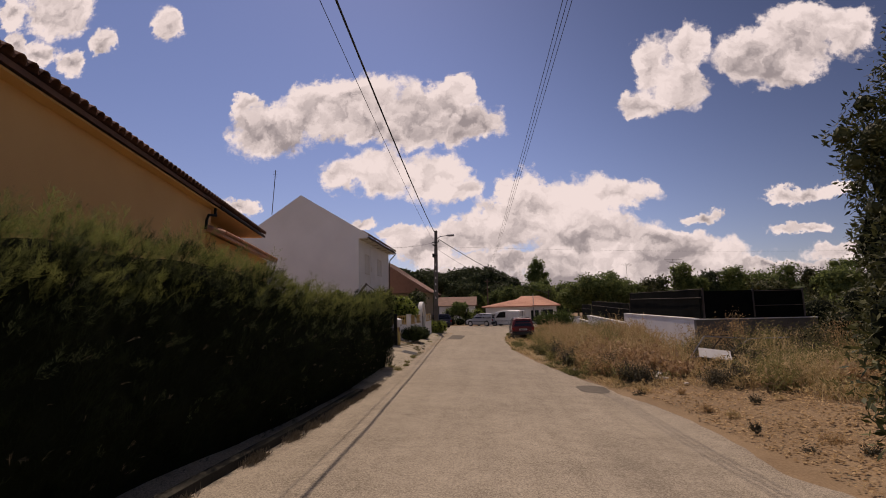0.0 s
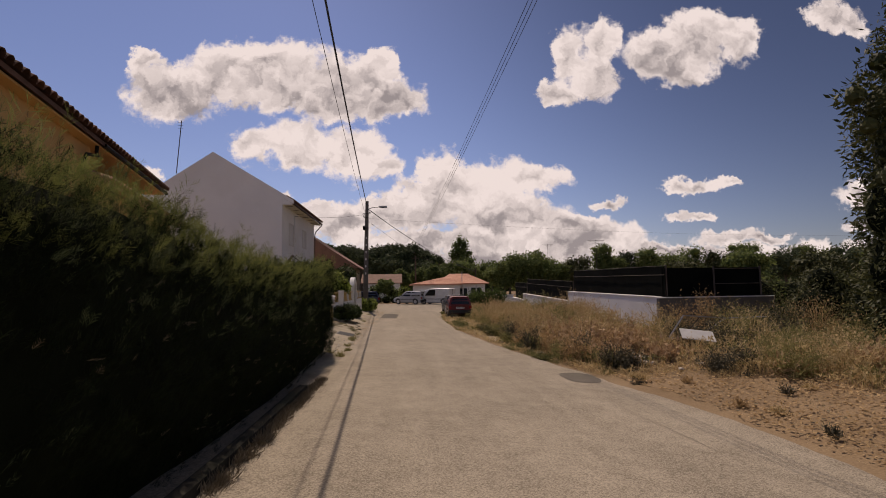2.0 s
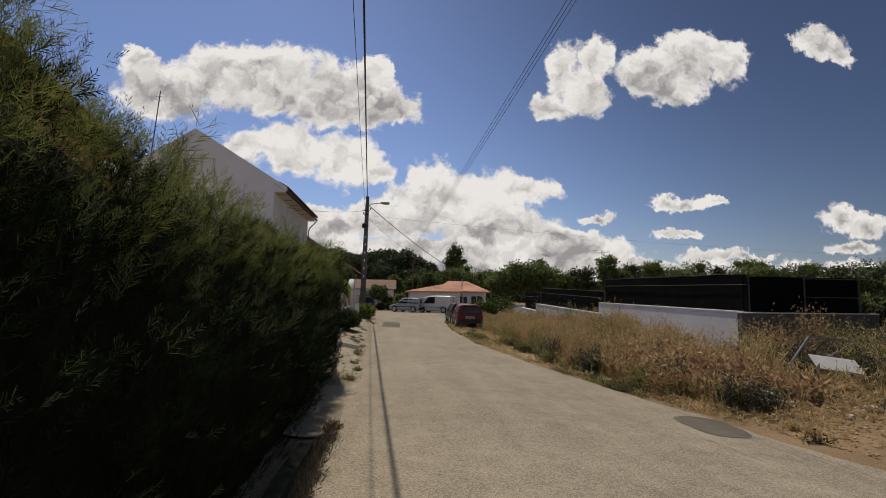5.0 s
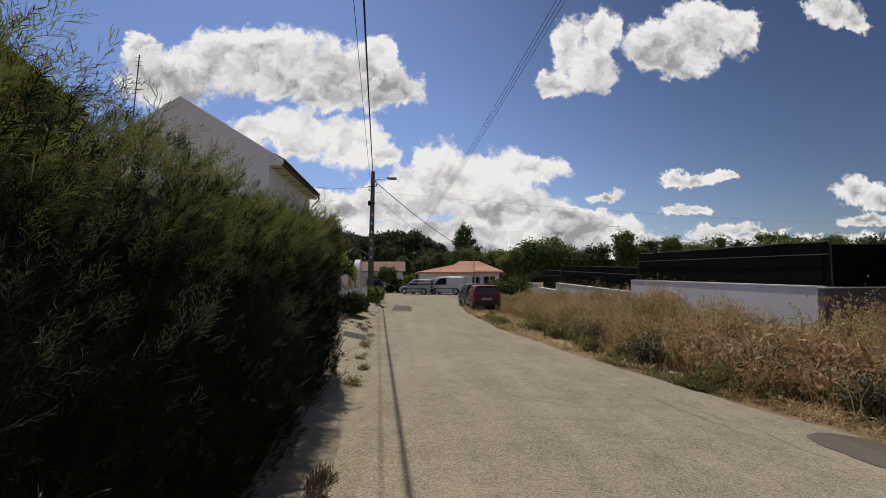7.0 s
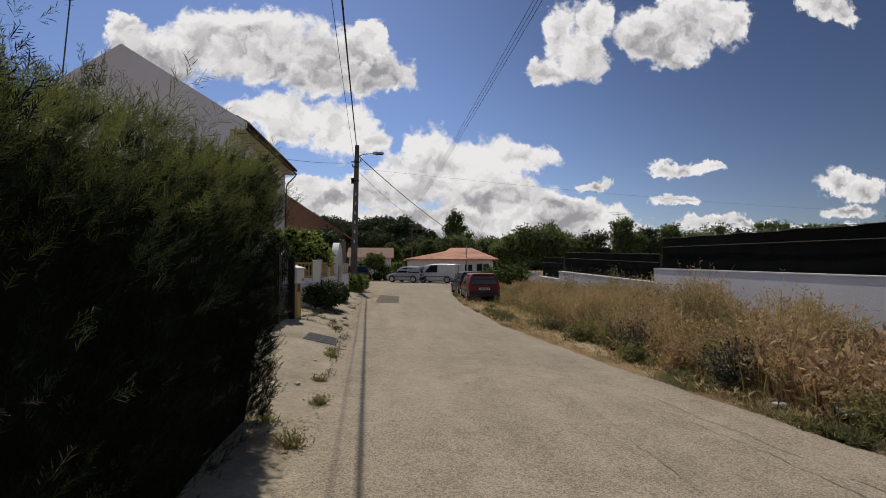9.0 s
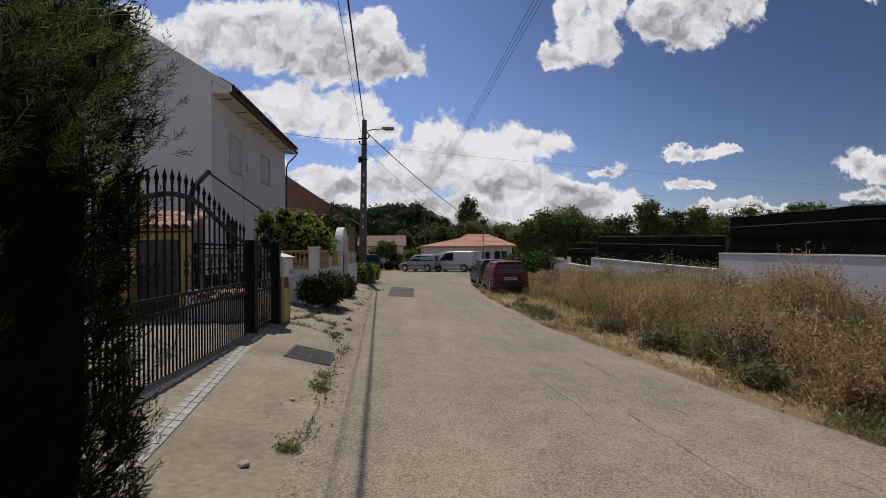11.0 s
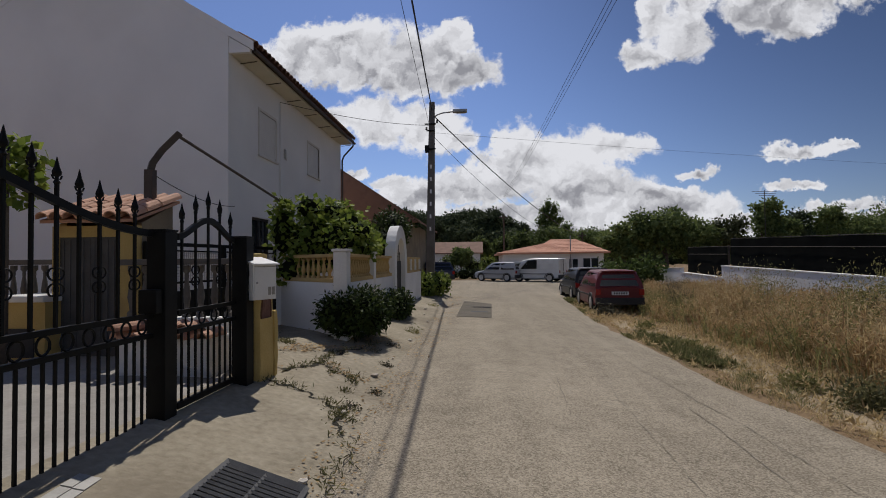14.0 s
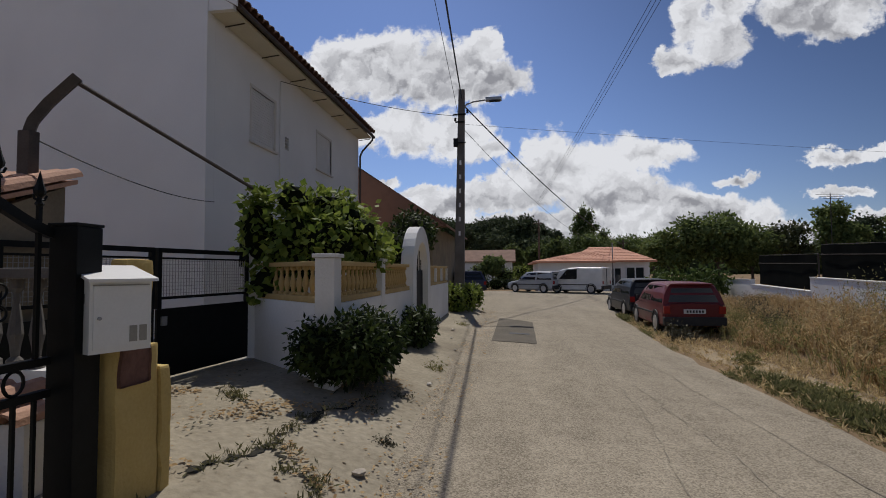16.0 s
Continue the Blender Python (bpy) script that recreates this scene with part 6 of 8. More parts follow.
def build_gateway():
    zg = land(-0.98, 23.2)
    arch = lambda y: 1.40 + 0.46 * (0.5 + 0.5 * math.cos(math.pi * max(-1.0, min(1.0, (y - 20.85) / 2.3))))
    iron_gate("driveway_gate", "black wrought iron driveway gate with arched top and spear heads", -1.0, 18.5, 23.12, arch, zg - 0.06)
    arch2 = lambda y: 1.38 + 0.17 * (0.5 + 0.5 * math.cos(math.pi * max(-1.0, min(1.0, (y - 23.78) / 0.5))))
    iron_gate("foot_gate", "narrow black wrought iron foot gate with a curved top", -0.93, 23.32, 24.22, arch2, zg + 0.02, 0.71, 0.096, 0.07)
    for (x, y) in ((-0.98, 23.22), (-0.88, 24.31), (-1.0, 18.4)):
        g = thing("gate_post", "square black steel gate post", "gate post", None, "gate posts")
        part("shaft", box((x - 0.075, y - 0.075, land(x, y) - 0.05), (x + 0.075, y + 0.075, 1.42), 0.006), M_IRON, g)
        part("cap", box((x - 0.08, y - 0.08, 1.421), (x + 0.08, y + 0.08, 1.436), 0.004), M_IRON, g)
    lock = part("lock_case", box((-1.06, 23.06, 0.80), (-0.92, 23.14, 0.98), 0.01), M_IRON, [o for o in scene.objects if o.name.startswith("driveway_gate")][0])
    lock.matrix_basis = Matrix.Translation((1.0, 0, 0))
    # track under the gate
    tagged(put("gate_sill", bm_mesh("gate_sill", prism([(-1.12, -0.03), (-0.86, -0.06), (-0.86, -0.03), (-1.12, 0.015)], "y", 18.4, 24.4), M_CONC)), "pale concrete sill under the gates", "sill", kind="structure")
    # rows of worn tiles along the edge of the gate's apron
    edge = thing("tiled_edge", "rows of small worn white tiles before the gate", "tiles", kind="structure")
    tile = bm_mesh("tile", box((-0.033, -0.073, -0.02), (0.033, 0.073, 0.010), 0.003), M_GLAZED)
    for k in range(25):
        for r in range(2):
            yy = 18.55 + 0.152 * k
            xx = -0.50 - 0.115 * (yy - 20.3) - 0.07 * r
            put("tile", tile, edge, Matrix.Translation((xx, yy, land(xx, yy) + 0.025)) @ pose(0, 0, 0, 0, 11, 6))
    # yellow pillar beside the foot gate
    x, y = -0.79, 24.60
    g = land(x, y)
    p = thing("gate_pillar", "rough weathered yellow masonry pillar with worn edges", "pillar")

    def rough_block(nm, lo, hi, amount, mat, label=""):
        bm = box(lo, hi, 0.02)
        bmesh.ops.subdivide_edges(bm, edges=bm.edges[:], cuts=6, use_grid_fill=True)
        for v in bm.verts:
            v.co += Vector((noise.noise(v.co * 7), noise.noise(v.co * 7 + Vector((5, 0, 0))), 0.6 * noise.noise(v.co * 9 + Vector((0, 8, 0))))) * amount
        part(nm, bm, mat, p, label)
    rough_block("lower_block", (x - 0.17, y - 0.16, g - 0.1), (x + 0.03, y + 0.14, 0.80), 0.014, M_YEL2)
    rough_block("buttress", (x - 0.14, y + 0.145, g - 0.1), (x + 0.045, y + 0.23, 0.66), 0.026, M_YEL2, "crumbling edge with bare plaster")
    rough_block("upper_block", (x - 0.17, y + 0.0, 0.805), (x - 0.06, y + 0.20, 1.27), 0.010, M_YEL2)
    rough_block("broken_plaster", (x + 0.026, y - 0.15, 0.60), (x + 0.036, y + 0.06, 0.80), 0.012, M_BRICKRAW, "patch of bare reddish brick")
    # white steel letter box, its door towards the lane
    b = thing("letter_box", "white enamelled steel letter box with a sloping lid", "letter box", pose(-0.79, 24.43, 0.805, 0, 0, 64))
    part("case", prism([(-0.115, 0.0), (0.115, 0.0), (0.115, 0.41), (-0.115, 0.36)], "x", -0.14, 0.14), M_BOX, b)
    part("lid", prism([(-0.15, 0.345), (-0.15, 0.36), (0.135, 0.43), (0.135, 0.415)], "x", -0.158, 0.158), M_BOX, b)
    part("door", box((-0.125, -0.121, 0.02), (0.125, -0.1155, 0.325), 0.002), M_BOX, b)
    part("hinge_line", box((-0.128, -0.1225, 0.327), (0.128, -0.1155, 0.331)), M_MARK, b)
    part("lock", add_lathe(bmesh.new(), [(0.009, 0), (0.009, 0.008), (0.004, 0.01)], 10), M_GALV, b).matrix_basis = Matrix.Translation((-0.10, -0.121, 0.17)) @ pose(0, 0, 0, 90, 0, 0)
    part("slot", box((-0.1425, -0.06, 0.24), (-0.1405, -0.01, 0.29)), M_DARK, b)
    for k in range(2):
        part("mark", box((0.035 + 0.046 * k, -0.1245, 0.045), (0.070 + 0.046 * k, -0.1215, 0.125)), M_MARK, b, "grey bar mark")
    # paved yard behind the gates
    ys = [round(v, 2) for v in np.arange(17.6, 30.2, 0.4)]
    yard = put("yard", sheet("yard", ys, lambda y: -4.6, lambda y: -1.12, 6, 0.018, M_YARD, 0.004))
    tagged(yard, "pale paved yard behind the gates", "yard", kind="structure")
    return yard


YARD = build_gateway()


def build_yard_things():
    # little yellow shed with clay tiles
    s = thing("yellow_shed", "small weathered yellow shed with clay tile roof", "shed")
    x0, x1, y0, y1, g = -3.92, -2.80, 25.4, 26.12, 0.0
    part("front_wall", box((-3.02, y0, g), (x1, y0 + 0.1, 1.66)), M_YEL2, s)
    part("front_wall", box((x0, y0, g), (-3.84, y0 + 0.1, 1.66)), M_YEL2, s)
    part("lintel", box((-3.84, y0 + 0.002, 1.52), (-3.02, y0 + 0.098, 1.66)), M_YEL2, s)
    # lane side of the yellow shed, painted grey-tan as its shaded side
    part("side_wall", prism([(y0 + 0.102, g), (y1, g), (y1, 1.98), (y0 + 0.102, 1.7)], "x", x1 - 0.1, x1), M_SHADED_WALL, s)
    part("side_wall", prism([(y0 + 0.102, g), (y1, g), (y1, 1.98), (y0 + 0.102, 1.7)], "x", x0, x0 + 0.1), M_YEL2, s)
    part("back_wall", box((x0 + 0.1, y1 - 0.1, g), (x1 - 0.1, y1 - 0.002, 1.95)), M_YEL2, s)
    for a, b in ((-3.84, -3.432), (-3.428, -3.02)):
        d = part("door", box((a, y0 + 0.03, g + 0.02), (b, y0 + 0.06, 1.52)), M_DOOR, s, "grey weathered metal door leaf")
        for k in range(4):
            xx = a + 0.04 + k * 0.088
            part("rib", box((xx, y0 + 0.02, g + 0.06), (xx + 0.02, y0 + 0.0295, 1.48)), M_DOOR, d)
    roof = part("roof", prism([(y0 - 0.12, 1.69), (y0 - 0.12, 1.73), (y1 + 0.08, 2.06), (y1 + 0.08, 2.02)], "x", x0 - 0.06, x1 + 0.05), M_TILE, s)
    tm = tile_mesh("roof_tile", M_TILE, 0.46, 0.095)
    ang = math.degrees(math.atan2(0.33, 0.92))
    for i in range(7):
        for k in range(3):
            put("roof_tile", tm, roof, Matrix.Translation((x0 + 0.02 + i * 0.178, y0 - 0.17 + k * 0.30, 1.735 + k * 0.108)) @ pose(0, 0, 0, ang, 0, 0) @ pose(0, 0, 0, 0, 0, 180))
    # wash trough beside it
    t = thing("wash_trough", "small yellow masonry wash trough with a white top", "trough")
    part("base", prism([(-4.45, 0.0), (-3.82, 0.0), (-3.82, 0.72), (-4.45, 0.72)], "y", 25.2, 25.75), M_YEL2, t)
    part("basin", box((-4.5, 25.15, 0.722), (-3.80, 25.78, 0.80), 0.02), M_BOX, t)
    part("opening", box((-4.3, 25.18, 0.05), (-3.95, 25.198, 0.4)), M_DARK, t)
    # crooked steel support
    c = thing("crooked_post", "dark weathered steel post with a bent arm", "post")
    bm = bmesh.new()
    for (a, b) in (((-3.02, 25.95, -0.05), (-3.0, 25.95, 2.5)),):
        add_box(bm, (-3.07, 25.90, -0.05), (-2.95, 26.0, 2.46), 0.006)
    part("upright", bm, M_RUST, c)
    part("bent_arm", tube([(-3.01, 25.95, 2.45), (-2.99, 25.97, 2.56), (-2.90, 26.03, 2.74), (-2.70, 26.12, 3.0)], 0.06, 4), M_RUST, c)
    tagged(put("stay_pipe", bm_mesh("stay_pipe", tube([(-2.72, 26.1, 2.96), (-2.18, 28.5, 2.28)], 0.022, 8), M_RUST)), "dark thin pipe stretched from the bent post", "pipe")
    tagged(put("slack_wire", bm_mesh("slack_wire", tube(sag((-2.98, 25.97, 2.4), (-4.23, 30.6, 2.5), 0.12), 0.007, 5), M_CABLE)), "thin slack wire before the gable", "wire")
    # low grey balustrade at the back of the yard
    lb = thing("grey_balustrade", "low grey concrete balustrade at the back of the yard", "balustrade")
    part("base", box((-5.1, 25.9, -0.1), (-3.85, 26.05, 0.62)), M_WALL_G, lb)
    part("top_rail", box((-5.1, 25.88, 1.18), (-3.85, 26.07, 1.25), 0.01), M_WALL_G, lb)
    bal = bm_mesh("baluster", add_lathe(bmesh.new(), BALUSTER, 8), M_WALL_G)
    for k in range(8):
        put("baluster", bal, lb, Matrix.Translation((-5.02 + k * 0.155, 25.97, 0.62)) @ Matrix.Diagonal((1, 1, 1.6, 1)))
    lb2 = thing("grey_balustrade", "low grey concrete balustrade beside the foot gate", "balustrade")
    part("base", box((-2.75, 25.05, -0.1), (-1.2, 25.2, 0.55)), M_WALL_W, lb2)
    part("top_rail", box((-2.75, 25.03, 1.16), (-1.2, 25.22, 1.23), 0.01), M_WALL_G, lb2)
    for k in range(9):
        put("baluster", bal, lb2, Matrix.Translation((-2.65 + k * 0.17, 25.125, 0.55)) @ Matrix.Diagonal((1.1, 1.1, 1.75, 1)))
    tl = tile_mesh("loose_tile", M_TILE, 0.42, 0.085)
    blk = tagged(put("white_block", bm_mesh("white_block", box((-2.3, 24.45, -0.05), (-1.3, 24.85, 0.40), 0.015), M_WALL_W)), "low whitewashed block carrying spare tiles", "block")
    for i in range(9):
        tagged(put("loose_tile", tl, None, Matrix.Translation((-2.15 + (i % 5) * 0.19, 24.8 - 0.05 * (i % 2), 0.402 + (0.085 if i > 4 else 0.0))) @ pose(0, 0, 0, 0, 0, random.uniform(-25, 25))), "spare half-round clay tile on the block", "tile", "spare tiles")


BALUSTER = [(0.045, 0), (0.045, 0.03), (0.022, 0.045), (0.030, 0.09), (0.042, 0.13), (0.032, 0.19), (0.018, 0.25), (0.022, 0.27), (0.018, 0.29), (0.040, 0.31), (0.040, 0.345)]
build_yard_things()


def build_garden_wall():
    """White wall with ochre balustrade, an arched doorway and a black gate beside it."""
    w = tagged(thing("garden_wall", "white garden wall with ochre balustrade panels", "wall"), kind="structure")
    A, B = Vector((-2.2, 28.55, 0)), Vector((-0.74, 27.3, 0))

    def run(a, b, fill, n_pan):
        d = b - a
        L, ang = d.length, math.degrees(math.atan2(d.y, d.x))
        m = pose(a.x, a.y, 0, 0, 0, ang)
        part("base_wall", box((0.0, -0.09, -0.2), (L, 0.09, 0.84)), M_WALL_W, w, at=m)
        part("lower_rail", box((0.09, -0.075, 0.842), (L - 0.09, 0.075, 0.91), 0.008), M_OCHRE_BAL, w, at=m)
        part("top_rail", box((0.09, -0.075, 1.256), (L - 0.09, 0.075, 1.31), 0.008), M_OCHRE_BAL, w, at=m)
        me = bm_mesh("baluster", add_lathe(bmesh.new(), BALUSTER, 9), M_OCHRE_BAL)
        if fill:
            k = int((L - 0.3) / 0.15)
            for i in range(k):
                put("baluster", me, w, m @ Matrix.Translation((0.2 + (L - 0.4) * i / (k - 1), 0, 0.91)))
        else:
            for i in range(n_pan):
                xa, xb = 0.1 + (L - 0.2) * i / n_pan, 0.1 + (L - 0.2) * (i + 1) / n_pan
                part("panel", box((xa + 0.06, -0.03, 0.912), (xb - 0.06, 0.03, 1.254)), M_OCHRE_BAL, w, at=m)
                part("panel_divider", box((xb - 0.05, -0.08, 0.912), (xb + 0.03, 0.08, 1.254)), M_WALL_W, w, at=m)
        return m

    run(A, B, True, 0)
    C = Vector((-0.70, 31.15, 0))
    run(B + Vector((0, 0.12, 0)), C, True, 0)
    D, E2 = Vector((-0.70, 33.15, 0)), Vector((-0.72, 36.6, 0))
    run(D, E2, False, 3)
    for (x, y, z, r) in ((B.x, B.y, 1.34, 0.11), (A.x - 0.02, A.y + 0.02, 1.72, 0.12), (-0.71, 29.2, 1.33, 0.09)):
        part("pillar", box((x - r, y - r, -0.2), (x + r, y + r, z), 0.012), M_WALL_W, w)
        part("pillar_cap", box((x - r - 0.025, y - r - 0.025, z + 0.002), (x + r + 0.025, y + r + 0.025, z + 0.045), 0.01), M_WALL_W, w)
    # arched doorway
    yc, zo, ro, ri = 32.15, 1.12, 0.98, 0.66
    outer = [(yc - ro, -0.2)] + [(yc - ro * math.cos(a), zo + ro * math.sin(a)) for a in [math.pi * k / 16 for k in range(17)]] + [(yc + ro, -0.2)]
    inner = [(yc - ri, -0.2)] + [(yc - ri * math.cos(a), zo + ri * math.sin(a)) for a in [math.pi * k / 16 for k in range(17)]] + [(yc + ri, -0.2)]
    bm = bmesh.new()
    for i in range(len(outer) - 1):
        add_prism(bm, [outer[i], outer[i + 1], inner[i + 1], inner[i]], "x", -0.82, -0.58)
    bmesh.ops.remove_doubles(bm, verts=bm.verts[:], dist=0.0005)
    part("arch", bm, M_WALL_W, w, "white arched doorway surround")
    dg = thing("arched_door", "dark iron door within the white arch", "door")
    part("leaf", box((-0.74, yc - 0.64, -0.05), (-0.70, yc + 0.64, 1.2)), M_IRON, dg)
    for k in range(7):
        yy = yc - 0.54 + k * 0.18
        part("bar", tube([(-0.72, yy, 1.2), (-0.72, yy, 1.2 + max(0.05, math.sqrt(max(0, 0.4 - (yy - yc) ** 2)) - 0.1))], 0.01, 5), M_IRON, dg)
    # black double gate set back beside the wall
    g2 = thing("black_double_gate", "black steel double gate, solid below and mesh above", "gate")
    a, b = Vector((-2.75, 25.45, 0)), Vector((-2.32, 28.45, 0))
    d = (b - a).normalized()
    m = pose(a.x, a.y, 0, 0, 0, math.degrees(math.atan2(d.y, d.x)))
    L = (b - a).length
    for k in range(2):
        x0, x1 = k * L / 2 + 0.02, (k + 1) * L / 2 - 0.02
        leaf = part("leaf_panel", box((x0, -0.015, 0.06), (x1, 0.015, 0.80)), M_IRON, g2, at=m)
        for lo, hi in (((x0, 0.802), (x0 + 0.05, 1.46)), ((x1 - 0.05, 0.802), (x1, 1.46)), ((x0 + 0.05, 1.41), (x1 - 0.05, 1.46)), ((x0 + 0.05, 0.90), (x1 - 0.05, 0.93)), ((x0 + 0.05, 1.34), (x1 - 0.05, 1.36))):
            part("frame_bar", box((lo[0], -0.022, lo[1]), (hi[0], 0.022, hi[1])), M_IRON, g2, at=m)
        bm = bmesh.new()
        x = x0 + 0.09
        while x < x1 - 0.06:
            add_box(bm, (x, -0.003, 0.93), (x + 0.005, 0.003, 1.34))
            x += 0.04
        z = 0.96
        while z < 1.34:
            add_box(bm, (x0 + 0.05, -0.0045, z), (x1 - 0.05, -0.0035, z + 0.004))
            z += 0.04
        part("wire_mesh", bm, M_GALV, g2, at=m)
    part("padlock", box((L / 2 + 0.06, -0.045, 0.62), (L / 2 + 0.13, -0.018, 0.72), 0.008), M_GALV, g2, "white tag on the gate", at=m)


build_garden_wall()


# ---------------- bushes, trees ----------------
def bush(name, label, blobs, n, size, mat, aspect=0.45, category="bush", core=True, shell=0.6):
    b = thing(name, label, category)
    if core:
        # near-black filler paints the shade between the leaves
        part("inner_growth", blob_core(blobs), M_INNER_SHADE, b)
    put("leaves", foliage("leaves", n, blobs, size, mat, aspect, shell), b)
    return b


def tree(name, label, x, y, g, h, trunk_h, blobs, n, size, mat, aspect=0.6, group="", core=0.62):
    t = thing(name, label, "tree", None, group)
    bm = bmesh.new()
    add_tube(bm, [(x, y, g - 0.2), (x + 0.05 * h / 6, y, g + trunk_h * 0.5), (x, y, g + trunk_h)], 0.035 * h, 8, 0.02 * h)
    for k in range(6):
        a = k * 1.05 + x
        bl = blobs[k % len(blobs)]
        add_tube(bm, [(x, y, g + trunk_h * (0.75 + 0.04 * k)), ((x + bl[0]) / 2 + 0.2 * math.cos(a), (y + bl[1]) / 2 + 0.2 * math.sin(a), (g + trunk_h + bl[2]) / 2), (bl[0], bl[1], bl[2])], 0.014 * h, 5, 0.004 * h)
    part("trunk", bm, M_BARK, t)
    if core:
        part("inner_growth", blob_core(blobs, core), mat, t)
    put("crown", foliage("crown", n, blobs, size, mat, aspect, 0.6), t)
    return t


def crown_blobs(x, y, z, r, h, k, flat=0.75):
    out = [(x, y, z, r * 0.75, r * 0.75, h * 0.42)]
    for i in range(k):
        a, e = 2.4 * i + random.random(), random.uniform(-0.7, 0.9)
        q = r * (0.55 + 0.25 * random.random()) * math.sqrt(max(0.15, 1 - e * e * 0.7))
        s = r * (0.30 + 0.22 * random.random())
        out.append((x + q * math.cos(a), y + q * math.sin(a), z + e * h * 0.42, s, s, s * flat))
    return out


def build_plants():
    # vine and shrub over the balustrade
    bush("garden_shrub", "leafy bright green climber spilling over the balustrade",
         [(-1.65, 28.5, 1.55, 0.5, 0.45, 0.55), (-1.15, 28.4, 1.55, 0.42, 0.42, 0.42), (-1.4, 29.0, 2.0, 0.5, 0.5, 0.42), (-1.75, 28.6, 2.2, 0.28, 0.28, 0.26), (-1.05, 28.8, 1.95, 0.25, 0.25, 0.22), (-1.3, 28.2, 1.2, 0.22, 0.16, 0.2), (-0.75, 28.6, 1.75, 0.22, 0.25, 0.2), (-0.95, 29.2, 1.5, 0.42, 0.7, 0.42), (-1.05, 29.9, 1.55, 0.4, 0.6, 0.4), (-2.15, 28.4, 1.75, 0.28, 0.25, 0.55), (-1.9, 28.35, 1.05, 0.42, 0.22, 0.35), (-1.7, 30.2, 1.9, 0.7, 0.6, 0.5)],
         5600, 0.11, M_VINE, 0.75, shell=0.62)
    bush("climbing_shoot", "vine shoot climbing the post end", [(-2.2, 28.45, 2.1, 0.16, 0.16, 0.3)], 160, 0.11, M_VINE, 0.75, core=False, category="vine")
    bush("dark_shrub", "rounded dark green shrub before the garden wall",
         [(-0.80, 27.25, 0.38, 0.36, 0.30, 0.34), (-0.45, 27.3, 0.42, 0.36, 0.36, 0.36), (-0.38, 27.9, 0.38, 0.36, 0.45, 0.36), (-0.25, 27.35, 0.30, 0.24, 0.25, 0.26), (-0.6, 27.2, 0.18, 0.28, 0.2, 0.2)], 4200, 0.09, M_BUSH, 0.42)
    bush("dark_shrub", "dark green shrub beside the arched doorway", [(-0.42, 30.6, 0.22, 0.32, 0.45, 0.35), (-0.4, 31.2, 0.18, 0.28, 0.35, 0.28)], 1700, 0.09, M_BUSH, 0.45)
    bush("light_shrub", "light green shrub at the foot of the pole", [(-0.55, 37.4, 0.3, 0.36, 0.5, 0.48), (-0.25, 38.4, 0.3, 0.32, 0.5, 0.45), (-0.1, 39.4, 0.28, 0.35, 0.4, 0.45)], 2600, 0.10, M_VINE, 0.6)
    bush("yard_vine", "vine leaves on a dark post in the yard", [(-3.75, 24.6, 2.35, 0.4, 0.3, 0.25), (-3.5, 24.55, 2.1, 0.18, 0.15, 0.3)], 420, 0.12, M_VINE, 0.75, core=False, category="vine")
    tagged(put("vine_post", bm_mesh("vine_post", tube([(-3.8, 24.65, -0.05), (-3.78, 24.62, 2.45)], 0.05, 7), M_BARK)), "dark wooden post carrying a vine", "post")
    # weeds on the footway
    for (x, y, r, h) in ((0.45, 20.9, 0.14, 0.22), (0.38, 21.4, 0.10, 0.14), (0.2, 24.3, 0.14, 0.12), (0.3, 24.9, 0.12, 0.10), (0.62, 16.8, 0.16, 0.26), (0.66, 18.1, 0.10, 0.18), (0.25, 17.4, 0.14, 0.16), (0.0, 27.5, 0.16, 0.12), (-0.5, 26.4, 0.12, 0.08), (0.15, 26.2, 0.12, 0.09), (0.5, 19.2, 0.1, 0.16), (-0.2, 26.9, 0.2, 0.1), (0.1, 29.2, 0.2, 0.2), (0.0, 34.5, 0.2, 0.2), (-0.9, 18.0, 0.25, 0.4), (-0.75, 17.5, 0.3, 0.45)):
        weed_bush("footway_weed", "small weed growing through the concrete", x, y, r * 1.2, h * 0.75, M_OLIVE if h > 0.13 else M_GREYBUSH, 420, 0.03, "footway weeds")
    # tall laurel at the near verge
    bl = [(13.1, 13.3, 1.2, 0.9, 0.9, 1.2), (13.2, 13.4, 2.8, 1.0, 1.0, 1.2), (13.15, 13.4, 4.3, 1.0, 1.0, 1.1), (12.85, 13.3, 5.3, 0.9, 0.9, 0.9), (14.4, 13.6, 7.0, 1.1, 1.1, 1.2), (13.9, 13.4, 6.5, 0.6, 0.6, 0.6), (14.9, 13.9, 8.4, 0.9, 0.9, 1.0),
          (11.9, 13.2, 5.4, 0.38, 0.38, 0.4), (12.05, 13.1, 4.7, 0.34, 0.34, 0.36), (12.4, 13.1, 6.1, 0.4, 0.4, 0.4), (14.8, 14.0, 4.0, 1.3, 1.3, 2.5), (14.6, 13.8, 2.0, 1.1, 1.1, 1.6), (12.3, 13.1, 3.6, 0.32, 0.32, 0.36)]
    tree("tall_laurel", "tall narrow grey-green laurel on the waste ground", 13.4, 13.6, land(13.4, 13.6), 8.0, 2.6, bl, 30000, 0.15, M_OLEA, 0.36, core=0.5)
    bush("wild_shrub", "tall grey-green wild shrub among the weeds", [(14.2, 15.2, 0.8, 0.8, 0.7, 1.1), (14.9, 15.6, 1.7, 0.8, 0.7, 0.9), (15.4, 15.0, 0.7, 0.7, 0.7, 1.0)], 4200, 0.14, M_OLEA, 0.28, shell=0.7)
